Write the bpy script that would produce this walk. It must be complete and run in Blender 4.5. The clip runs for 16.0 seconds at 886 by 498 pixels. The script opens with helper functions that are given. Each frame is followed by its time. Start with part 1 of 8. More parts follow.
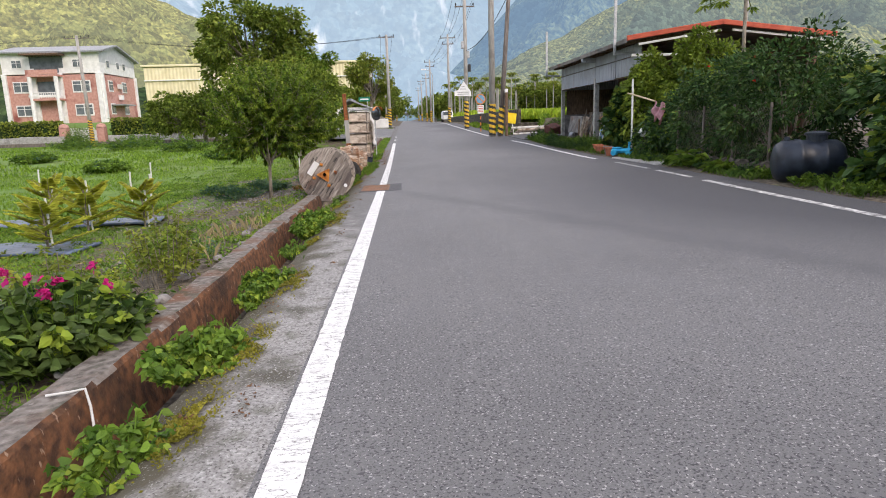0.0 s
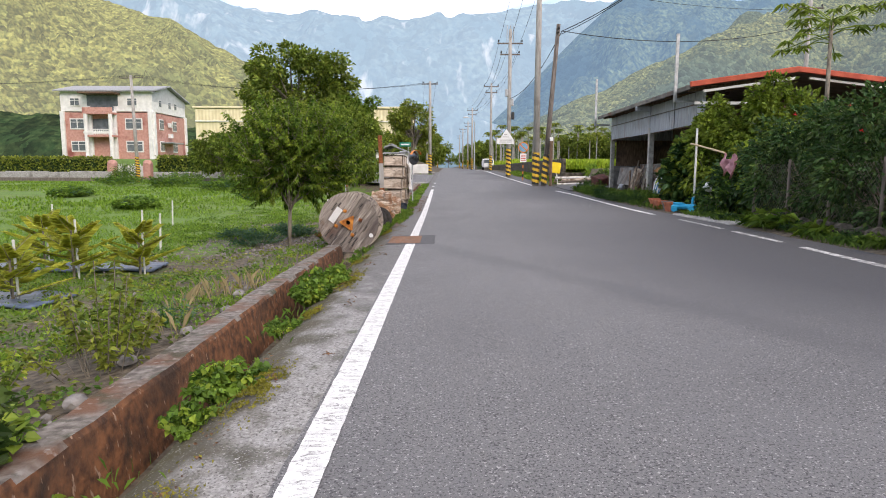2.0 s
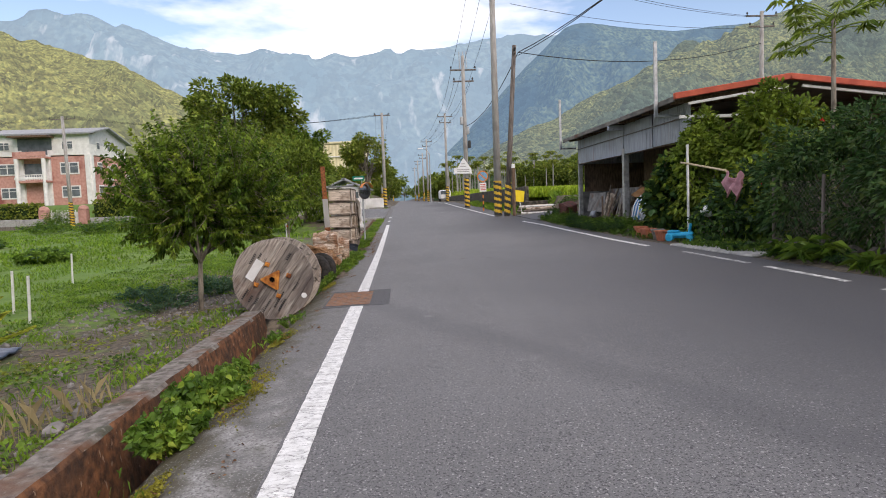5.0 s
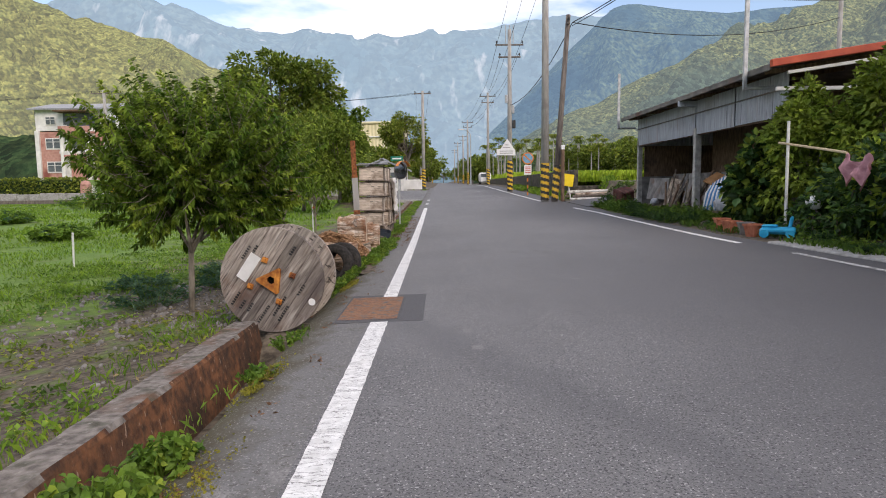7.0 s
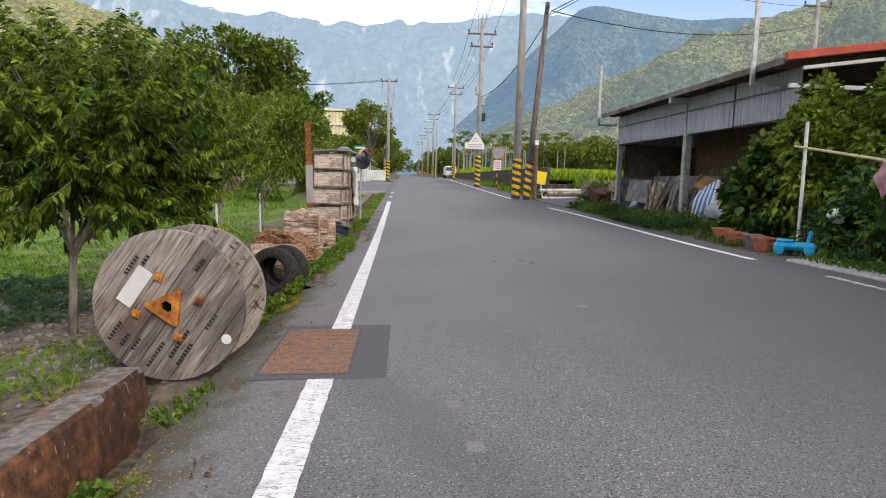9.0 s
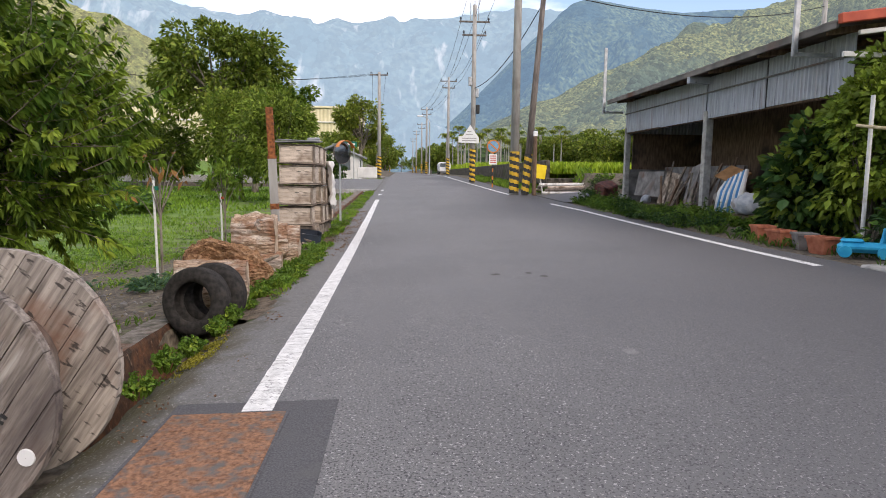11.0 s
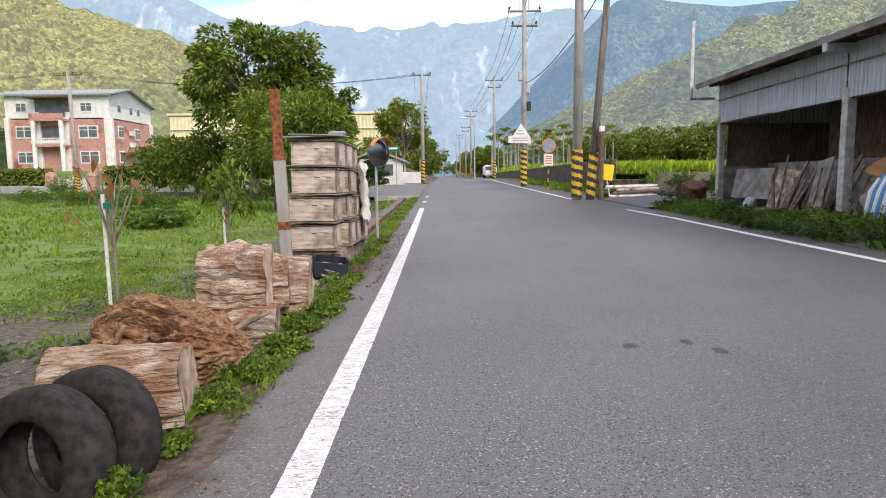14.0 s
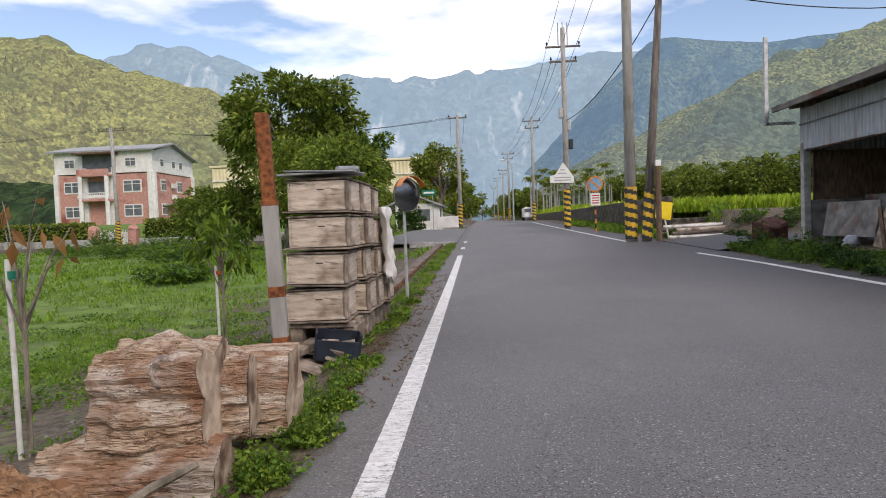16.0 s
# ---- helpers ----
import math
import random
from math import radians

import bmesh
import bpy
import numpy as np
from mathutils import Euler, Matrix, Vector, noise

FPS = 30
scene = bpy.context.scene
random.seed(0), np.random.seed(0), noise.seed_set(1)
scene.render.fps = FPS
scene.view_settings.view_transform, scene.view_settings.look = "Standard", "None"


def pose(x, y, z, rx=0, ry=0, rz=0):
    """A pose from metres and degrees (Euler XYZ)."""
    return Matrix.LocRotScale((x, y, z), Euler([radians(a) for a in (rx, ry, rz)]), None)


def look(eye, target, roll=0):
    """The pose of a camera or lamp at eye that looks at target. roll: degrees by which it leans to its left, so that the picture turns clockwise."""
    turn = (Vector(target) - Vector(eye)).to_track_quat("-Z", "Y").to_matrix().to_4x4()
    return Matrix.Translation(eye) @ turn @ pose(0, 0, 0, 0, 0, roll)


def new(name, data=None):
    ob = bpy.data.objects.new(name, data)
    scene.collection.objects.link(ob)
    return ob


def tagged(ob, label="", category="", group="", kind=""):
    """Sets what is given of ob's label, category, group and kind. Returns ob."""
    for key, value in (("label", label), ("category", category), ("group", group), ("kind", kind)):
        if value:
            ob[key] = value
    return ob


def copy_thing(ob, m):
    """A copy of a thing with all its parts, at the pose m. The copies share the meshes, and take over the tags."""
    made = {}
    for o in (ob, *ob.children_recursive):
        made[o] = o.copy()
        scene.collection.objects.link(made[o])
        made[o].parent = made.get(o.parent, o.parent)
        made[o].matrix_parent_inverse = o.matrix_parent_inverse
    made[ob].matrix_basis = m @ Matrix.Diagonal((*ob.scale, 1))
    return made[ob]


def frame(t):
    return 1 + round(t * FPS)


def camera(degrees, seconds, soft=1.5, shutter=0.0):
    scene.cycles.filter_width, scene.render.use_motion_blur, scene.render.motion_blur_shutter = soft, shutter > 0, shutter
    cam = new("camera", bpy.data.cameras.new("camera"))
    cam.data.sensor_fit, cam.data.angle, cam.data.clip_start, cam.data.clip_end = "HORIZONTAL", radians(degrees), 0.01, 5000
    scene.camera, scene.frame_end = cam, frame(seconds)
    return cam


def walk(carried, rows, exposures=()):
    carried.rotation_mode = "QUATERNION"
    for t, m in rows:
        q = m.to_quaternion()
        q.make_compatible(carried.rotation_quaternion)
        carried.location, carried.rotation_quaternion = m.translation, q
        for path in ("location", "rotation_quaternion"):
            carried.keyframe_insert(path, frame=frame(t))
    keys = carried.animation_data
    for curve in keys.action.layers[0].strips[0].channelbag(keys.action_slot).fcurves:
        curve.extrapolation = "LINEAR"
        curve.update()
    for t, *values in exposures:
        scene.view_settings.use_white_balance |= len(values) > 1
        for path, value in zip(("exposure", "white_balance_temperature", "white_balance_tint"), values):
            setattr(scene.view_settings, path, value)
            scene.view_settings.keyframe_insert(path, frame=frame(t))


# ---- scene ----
cam = camera(71.0, 16.0, soft=1.0)


PATH = [
    (0, (0.495, 0.0, 1.254), (0.603, 1.957, 0.854), -1.7),
    (0.5, (0.461, 0.413, 1.245), (0.494, 2.38, 0.884), -1.3),
    (1, (0.464, 0.859, 1.24), (0.463, 2.82, 0.844), -3.3),
    (1.5, (0.512, 1.294, 1.234), (0.686, 3.26, 0.909), -1.0),
    (2, (0.558, 1.714, 1.211), (0.553, 3.698, 0.959), 0.2),
    (2.5, (0.556, 2.135, 1.213), (0.630, 4.115, 0.937), -1.4),
    (3, (0.539, 2.545, 1.235), (0.480, 4.515, 0.897), -0.4),
    (3.5, (0.560, 3.0, 1.247), (0.599, 4.983, 0.998), -1.5),
    (4, (0.548, 3.402, 1.232), (0.592, 5.394, 1.064), -0.4),
    (4.5, (0.567, 3.879, 1.248), (0.550, 5.875, 1.118), 0.2),
    (5, (0.587, 4.354, 1.227), (0.715, 6.344, 1.075), -2.1),
    (5.2, (0.578, 4.526, 1.236), (0.628, 6.52, 1.089), -0.1),
    (7.3, (0.550, 6.697, 1.205), (0.539, 8.686, 0.998), -1.1),
    (7.5, (0.528, 6.871, 1.227), (0.477, 8.863, 1.056), -0.7),
    (8, (0.481, 7.318, 1.206), (0.343, 9.304, 1.011), -0.3),
    (8.5, (0.450, 7.758, 1.213), (0.634, 9.744, 1.064), -1.5),
    (9, (0.467, 8.208, 1.22), (0.600, 10.191, 0.994), 1.6),
    (9.5, (0.493, 8.678, 1.207), (0.766, 10.643, 0.96), 1.1),
    (9.7, (0.512, 8.835, 1.184), (0.700, 10.815, 0.982), -1.3),
    (11.8, (0.747, 10.933, 1.156), (0.879, 12.913, 0.903), 1.4),
    (12, (0.728, 11.131, 1.136), (0.813, 13.118, 0.924), 0.0),
    (12.5, (0.699, 11.632, 1.157), (0.560, 13.606, 0.865), 0.5),
    (13, (0.642, 12.097, 1.177), (0.663, 14.064, 0.816), 1.1),
    (13.5, (0.606, 12.572, 1.167), (0.457, 14.535, 0.814), 1.1),
    (14, (0.561, 13.046, 1.162), (0.565, 15.034, 0.939), -0.6),
    (14.5, (0.509, 13.565, 1.163), (0.555, 15.54, 0.853), 2.9),
    (15, (0.476, 13.979, 1.162), (0.440, 15.966, 0.931), -0.3),
    (15.5, (0.484, 14.464, 1.179), (0.550, 16.459, 1.058), -2.1),
    (16, (0.511, 15.017, 1.183), (0.393, 17.012, 1.103), -2.1),
]
EXPOSURES = [(0, 1.2, 6950, 18), (1, 1.3, 6950, 18), (2.5, 1.15, 6950, 18), (3.5, 1.25, 6950, 18), (4.2, 1.0, 6950, 18), (5.0, 0.85, 6950, 18), (7.4, 0.9, 6950, 18), (9, 1.02, 6950, 18), (12.5, 1.15, 6950, 18), (13.5, 1.25, 6950, 18), (15.4, 1.16, 6950, 18), (16, 0.75, 6950, 18)]
walk(cam, [(t, look(eye, target, roll)) for t, eye, target, roll in PATH], EXPOSURES)

# ---- world, sun, exposure ----
SUN_AZ, SUN_EL = radians(150), radians(38)   # azimuth clockwise from +y: behind, to the right
world = bpy.data.worlds.new("sky")
scene.world = world
world.use_nodes = True
wn, wl = world.node_tree.nodes, world.node_tree.links
wn.clear()
w_out, w_bg = wn.new("ShaderNodeOutputWorld"), wn.new("ShaderNodeBackground")
w_sky, w_mix, w_ramp, w_noise = wn.new("ShaderNodeTexSky"), wn.new("ShaderNodeMixRGB"), wn.new("ShaderNodeValToRGB"), wn.new("ShaderNodeTexNoise")
w_co, w_map = wn.new("ShaderNodeTexCoord"), wn.new("ShaderNodeMapping")
w_sky.sky_type = "NISHITA"
w_sky.sun_disc = False
w_sky.sun_elevation, w_sky.sun_rotation = SUN_EL, SUN_AZ
w_sky.air_density, w_sky.dust_density, w_sky.ozone_density = 1.0, 0.6, 1.2
w_map.inputs["Scale"].default_value = (1.0, 1.0, 3.4)
w_map.inputs["Location"].default_value = (0.35, 0.0, 0.1)
w_noise.inputs["Scale"].default_value, w_noise.inputs["Detail"].default_value = 2.1, 7
w_noise.inputs["Roughness"].default_value = 0.52
w_ramp.color_ramp.elements[0].position, w_ramp.color_ramp.elements[1].position = 0.45, 0.60
w_mix.inputs[2].default_value = (9.0, 9.1, 9.3, 1)
wl.new(w_co.outputs["Generated"], w_map.inputs["Vector"])
wl.new(w_map.outputs["Vector"], w_noise.inputs["Vector"])
wl.new(w_noise.outputs["Fac"], w_ramp.inputs["Fac"])
wl.new(w_ramp.outputs["Color"], w_mix.inputs[0])
wl.new(w_sky.outputs["Color"], w_mix.inputs[1])
wl.new(w_mix.outputs["Color"], w_bg.inputs["Color"])
wl.new(w_bg.outputs["Background"], w_out.inputs["Surface"])
w_bg.inputs["Strength"].default_value = 0.11
sun = new("sun", bpy.data.lights.new("sun", "SUN"))
sun.data.energy, sun.data.angle, sun.data.color = 1.0, radians(26), (1.0, 0.93, 0.82)
sun.matrix_world = look((math.sin(SUN_AZ) * 60 * math.cos(SUN_EL), math.cos(SUN_AZ) * 60 * math.cos(SUN_EL), 60 * math.sin(SUN_EL)), (0, 0, 0))

# ---- materials ----
def mat(name, c1, c2, scale=6.0, rough=0.8, bump=0.2, bump_scale=40.0, c3=None, scale3=1.2, lo3=0.55, hi3=0.7, metal=0.0, jitter=0.0,
        stretch=(1, 1, 1), detail=6.0, bump_dist=0.01, island=False, trans=0.0, haze_glow=None, spec=0.4, lo=0.35, hi=0.65, coat=0.0):
    """Two-scale procedural surface: c1 to c2 by fine noise, c3 by broad noise, bump by grain."""
    m = bpy.data.materials.new(name)
    m.use_nodes = True
    n, l = m.node_tree.nodes, m.node_tree.links
    b = n["Principled BSDF"]
    co, mp = n.new("ShaderNodeTexCoord"), n.new("ShaderNodeMapping")
    mp.inputs["Scale"].default_value = stretch
    l.new(co.outputs["Object"], mp.inputs["Vector"])
    t1 = n.new("ShaderNodeTexNoise")
    t1.inputs["Scale"].default_value, t1.inputs["Detail"].default_value = scale, detail
    l.new(mp.outputs["Vector"], t1.inputs["Vector"])
    r1 = n.new("ShaderNodeValToRGB")
    r1.color_ramp.elements[0].color, r1.color_ramp.elements[1].color = (*c1, 1), (*c2, 1)
    r1.color_ramp.elements[0].position, r1.color_ramp.elements[1].position = lo, hi
    l.new(t1.outputs["Fac"], r1.inputs["Fac"])
    col = r1.outputs["Color"]
    if c3:
        t3 = n.new("ShaderNodeTexNoise")
        t3.inputs["Scale"].default_value, t3.inputs["Detail"].default_value = scale3, 5
        l.new(co.outputs["Object"], t3.inputs["Vector"])
        r3 = n.new("ShaderNodeValToRGB")
        r3.color_ramp.elements[0].position, r3.color_ramp.elements[1].position = lo3, hi3
        l.new(t3.outputs["Fac"], r3.inputs["Fac"])
        mx = n.new("ShaderNodeMixRGB")
        l.new(r3.outputs["Color"], mx.inputs[0])
        l.new(col, mx.inputs[1])
        mx.inputs[2].default_value = (*c3, 1)
        col = mx.outputs["Color"]
    if jitter:
        hs = n.new("ShaderNodeHueSaturation")
        if island:
            rnd = n.new("ShaderNodeNewGeometry").outputs["Random Per Island"]
        else:
            rnd = n.new("ShaderNodeObjectInfo").outputs["Random"]
        mr = n.new("ShaderNodeMapRange")
        mr.inputs["To Min"].default_value, mr.inputs["To Max"].default_value = 1 - jitter, 1 + jitter
        l.new(rnd, mr.inputs["Value"])
        l.new(mr.outputs["Result"], hs.inputs["Value"])
        l.new(col, hs.inputs["Color"])
        col = hs.outputs["Color"]
    l.new(col, b.inputs["Base Color"])
    b.inputs["Roughness"].default_value, b.inputs["Metallic"].default_value = rough, metal
    b.inputs["Specular IOR Level"].default_value = spec
    b.inputs["Coat Weight"].default_value = coat
    if bump:
        t2 = n.new("ShaderNodeTexNoise")
        t2.inputs["Scale"].default_value, t2.inputs["Detail"].default_value = bump_scale, 4
        l.new(mp.outputs["Vector"], t2.inputs["Vector"])
        bp = n.new("ShaderNodeBump")
        bp.inputs["Strength"].default_value, bp.inputs["Distance"].default_value = bump, bump_dist
        l.new(t2.outputs["Fac"], bp.inputs["Height"])
        l.new(bp.outputs["Normal"], b.inputs["Normal"])
    if trans:
        tr, ms = n.new("ShaderNodeBsdfTranslucent"), n.new("ShaderNodeMixShader")
        l.new(col, tr.inputs["Color"])
        ms.inputs[0].default_value = trans
        l.new(b.outputs["BSDF"], ms.inputs[1])
        l.new(tr.outputs["BSDF"], ms.inputs[2])
        l.new(ms.outputs["Shader"], n["Material Output"].inputs["Surface"])
    # emission that stands in for haze on distant hills
    if haze_glow:
        b.inputs["Emission Color"].default_value = (*haze_glow[:3], 1)
        b.inputs["Emission Strength"].default_value = haze_glow[3]
    return m


def leaf_mat(name, c1, c2, jitter=0.45, trans=0.35, rough=0.52):
    return mat(name, c1, c2, scale=3.0, rough=rough, bump=0.0, jitter=jitter, island=True, trans=trans, spec=0.2)


def overlay(m, color, scale, lo, hi, stretch=(1, 1, 1), detail=4.0, band=False, strength=1.0):
    """Adds a layer of one colour over a material's base colour where noise passes lo to hi (or lies between them)."""
    n, l = m.node_tree.nodes, m.node_tree.links
    b = n["Principled BSDF"]
    col = b.inputs["Base Color"].links[0].from_socket
    co, mp, t, r, x = n.new("ShaderNodeTexCoord"), n.new("ShaderNodeMapping"), n.new("ShaderNodeTexNoise"), n.new("ShaderNodeValToRGB"), n.new("ShaderNodeMixRGB")
    mp.inputs["Scale"].default_value = stretch
    t.inputs["Scale"].default_value, t.inputs["Detail"].default_value = scale, detail
    e = r.color_ramp.elements
    k = (strength, strength, strength, 1)
    e[0].position, e[1].position, e[1].color = lo, hi, k
    if band:
        e[1].position = (lo + hi) / 2
        q = e.new(hi)
        q.color = (0, 0, 0, 1)
    l.new(co.outputs["Object"], mp.inputs["Vector"])
    l.new(mp.outputs["Vector"], t.inputs["Vector"])
    l.new(t.outputs["Fac"], r.inputs["Fac"])
    l.new(r.outputs["Color"], x.inputs[0])
    l.new(col, x.inputs[1])
    x.inputs[2].default_value = (*color, 1)
    l.new(x.outputs["Color"], b.inputs["Base Color"])
    return m


def edge_dirt_and_tone(m, x0, x1, color, wob=0.35, axis="X", grain=4.0, detail=8):
    """Dirt, moss and changes of tone that thicken towards one side of a strip, broken up by noise."""
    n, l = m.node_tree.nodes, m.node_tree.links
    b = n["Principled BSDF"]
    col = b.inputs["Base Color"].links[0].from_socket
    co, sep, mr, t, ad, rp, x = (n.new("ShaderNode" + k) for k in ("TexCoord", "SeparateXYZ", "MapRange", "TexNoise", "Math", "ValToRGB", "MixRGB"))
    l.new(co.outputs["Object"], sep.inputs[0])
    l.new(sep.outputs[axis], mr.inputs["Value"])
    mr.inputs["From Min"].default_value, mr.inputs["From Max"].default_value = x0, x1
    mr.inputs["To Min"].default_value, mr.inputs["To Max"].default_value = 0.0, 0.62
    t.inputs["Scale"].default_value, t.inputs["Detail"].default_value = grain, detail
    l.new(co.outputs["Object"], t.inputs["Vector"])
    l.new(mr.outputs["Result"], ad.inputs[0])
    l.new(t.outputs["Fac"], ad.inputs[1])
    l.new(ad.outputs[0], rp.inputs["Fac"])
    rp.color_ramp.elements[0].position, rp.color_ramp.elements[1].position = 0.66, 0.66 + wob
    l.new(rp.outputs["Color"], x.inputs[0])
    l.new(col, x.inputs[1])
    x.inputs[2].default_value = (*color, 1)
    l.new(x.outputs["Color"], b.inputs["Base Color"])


def seam(m, nx, ny, at, half, color, strength):
    """A long dark resurfacing seam across the road, along nx * x + ny * y = at."""
    n, l = m.node_tree.nodes, m.node_tree.links
    b = n["Principled BSDF"]
    col = b.inputs["Base Color"].links[0].from_socket
    co, dot, ab, mr, x, t, add = (n.new("ShaderNode" + k) for k in ("TexCoord", "VectorMath", "Math", "MapRange", "MixRGB", "TexNoise", "Math"))
    dot.operation, ab.operation, add.operation = "DOT_PRODUCT", "ABSOLUTE", "SUBTRACT"
    dot.inputs[1].default_value = (nx, ny, 0)
    t.inputs["Scale"].default_value = 1.6
    l.new(co.outputs["Object"], dot.inputs[0])
    l.new(co.outputs["Object"], t.inputs["Vector"])
    sc = n.new("ShaderNodeMath")
    sc.operation = "MULTIPLY_ADD"
    l.new(t.outputs["Fac"], sc.inputs[0])
    sc.inputs[1].default_value, sc.inputs[2].default_value = 0.35, at - 0.175
    l.new(dot.outputs["Value"], add.inputs[0])
    l.new(sc.outputs[0], add.inputs[1])
    l.new(add.outputs[0], ab.inputs[0])
    l.new(ab.outputs[0], mr.inputs["Value"])
    mr.inputs["From Min"].default_value, mr.inputs["From Max"].default_value = half, half * 0.25
    mr.inputs["To Min"].default_value, mr.inputs["To Max"].default_value = 0, strength
    l.new(mr.outputs["Result"], x.inputs[0])
    l.new(col, x.inputs[1])
    x.inputs[2].default_value = (*color, 1)
    l.new(x.outputs["Color"], b.inputs["Base Color"])


M_asphalt = mat("asphalt", (0.105, 0.104, 0.105), (0.215, 0.213, 0.211), scale=130, rough=0.68, bump=0.5, bump_scale=160, c3=(0.125, 0.124, 0.125), scale3=0.45, lo3=0.4, hi3=0.7, bump_dist=0.006, lo=0.3, hi=0.72)
overlay(M_asphalt, (0.05, 0.05, 0.053), 85, 0.55, 0.62, detail=2)
overlay(M_asphalt, (0.37, 0.36, 0.35), 75, 0.63, 0.67, detail=2)
overlay(M_asphalt, (0.175, 0.175, 0.178), 0.7, 0.5, 0.75, detail=3, strength=0.3)
overlay(M_asphalt, (0.30, 0.30, 0.30), 1.6, 0.68, 0.80, strength=0.35)
overlay(M_asphalt, (0.055, 0.05, 0.047), 2.6, 0.745, 0.78, (2.5, 3, 1), strength=0.7)
# The asphalt gets smoothly darker towards the road's right side.
edge_dirt_and_tone(M_asphalt, 1.0, 6.6, (0.066, 0.066, 0.07), 0.9, grain=0.1, detail=0)
seam(M_asphalt, 0.898, 0.439, 5.43, 0.30, (0.075, 0.075, 0.08), 0.38)
M_asphalt_dark = mat("asphalt_patch", (0.06, 0.06, 0.065), (0.12, 0.12, 0.125), scale=120, rough=0.85, bump=0.5, bump_scale=170, c3=(0.1, 0.1, 0.1), scale3=3)
M_tar_spot = mat("dirt_spot", (0.045, 0.04, 0.036), (0.12, 0.115, 0.11), scale=60, rough=0.9, bump=0.4, bump_scale=150)
M_scuff = mat("dusty_scuff", (0.15, 0.15, 0.148), (0.25, 0.248, 0.243), scale=110, rough=0.85, bump=0.4, bump_scale=160, c3=(0.14, 0.14, 0.14), scale3=14)
M_shoulder = mat("shoulder", (0.215, 0.21, 0.20), (0.375, 0.365, 0.35), scale=60, rough=0.9, bump=0.4, bump_scale=90, c3=(0.085, 0.08, 0.06), scale3=2.2, lo3=0.5, hi3=0.66)
M_line = mat("line_paint", (0.62, 0.62, 0.60), (0.80, 0.80, 0.78), scale=14, rough=0.7, bump=0.5, bump_scale=60, c3=(0.50, 0.50, 0.485), scale3=26, lo3=0.60, hi3=0.74)
overlay(M_line, (0.13, 0.125, 0.12), 3.2, 0.487, 0.513, (1.4, 5, 1), 6, True)
overlay(M_line, (0.20, 0.195, 0.19), 5.5, 0.49, 0.51, (1.6, 3.5, 1), 5, True, 0.7)
overlay(M_line, (0.34, 0.34, 0.33), 30, 0.63, 0.72, strength=0.5)
overlay(M_shoulder, (0.10, 0.095, 0.09), 70, 0.58, 0.66, detail=2)
overlay(M_shoulder, (0.45, 0.44, 0.42), 60, 0.66, 0.70, detail=2)
overlay(M_shoulder, (0.055, 0.06, 0.025), 5.0, 0.58, 0.75, strength=0.8)
edge_dirt_and_tone(M_shoulder, 5.0, 10.0, (0.15, 0.148, 0.145), 0.3, "Y")
overlay(M_shoulder, (0.27, 0.265, 0.255), 75, 0.62, 0.68, detail=2)
edge_dirt_and_tone(M_shoulder, -0.24, -0.66, (0.085, 0.075, 0.05), 0.30)
edge_dirt_and_tone(M_shoulder, -0.50, -0.84, (0.07, 0.062, 0.03), 0.3)
overlay(M_shoulder, (0.07, 0.065, 0.055), 55, 0.57, 0.65, detail=3, strength=0.6)
overlay(M_shoulder, (0.33, 0.32, 0.30), 80, 0.62, 0.68, detail=2, strength=0.8)
overlay(M_shoulder, (0.06, 0.055, 0.04), 7, 0.60, 0.76, detail=6, strength=0.5)
M_line_worn = mat("worn_line_paint", (0.50, 0.50, 0.49), (0.70, 0.70, 0.68), scale=14, rough=0.75, bump=0.4, bump_scale=60, c3=(0.26, 0.26, 0.255), scale3=7, lo3=0.44, hi3=0.62)
overlay(M_line_worn, (0.15, 0.15, 0.148), 20, 0.50, 0.60, strength=0.9)
M_soil = mat("soil", (0.075, 0.058, 0.038), (0.19, 0.15, 0.105), scale=9, rough=0.95, bump=0.8, bump_scale=25, c3=(0.10, 0.10, 0.04), scale3=0.8, bump_dist=0.03)
M_wall = mat("rusty_concrete", (0.065, 0.03, 0.016), (0.235, 0.10, 0.043), scale=14, rough=0.9, bump=0.8, bump_scale=45, c3=(0.04, 0.025, 0.017), scale3=2.0, lo3=0.45, hi3=0.7)
overlay(M_wall, (0.33, 0.22, 0.15), 30, 0.655, 0.71, (1, 1, 0.3), 3)
overlay(M_wall, (0.025, 0.022, 0.015), 6, 0.60, 0.72, (1, 1, 0.3), strength=0.8)
M_wall_top = mat("weathered_concrete", (0.10, 0.085, 0.072), (0.25, 0.225, 0.198), scale=16, rough=0.92, bump=0.7, bump_scale=60, c3=(0.15, 0.075, 0.043), scale3=2.6, lo3=0.50, hi3=0.66)
overlay(M_wall_top, (0.05, 0.055, 0.03), 5, 0.56, 0.68, strength=0.8)
overlay(M_wall_top, (0.36, 0.33, 0.30), 18, 0.60, 0.72, detail=5, strength=0.6)
M_concrete = mat("concrete", (0.26, 0.255, 0.24), (0.42, 0.41, 0.39), scale=9, rough=0.9, bump=0.3, bump_scale=60, c3=(0.18, 0.17, 0.155), scale3=1.4)
M_rust_plate = mat("rust_plate", (0.15, 0.075, 0.042), (0.34, 0.175, 0.10), scale=60, rough=0.9, bump=0.7, bump_scale=130, c3=(0.13, 0.12, 0.112), scale3=14, lo3=0.50, hi3=0.66)
M_rust = mat("rust", (0.13, 0.045, 0.02), (0.36, 0.13, 0.045), scale=22, rough=0.85, bump=0.6, bump_scale=90, metal=0.25)
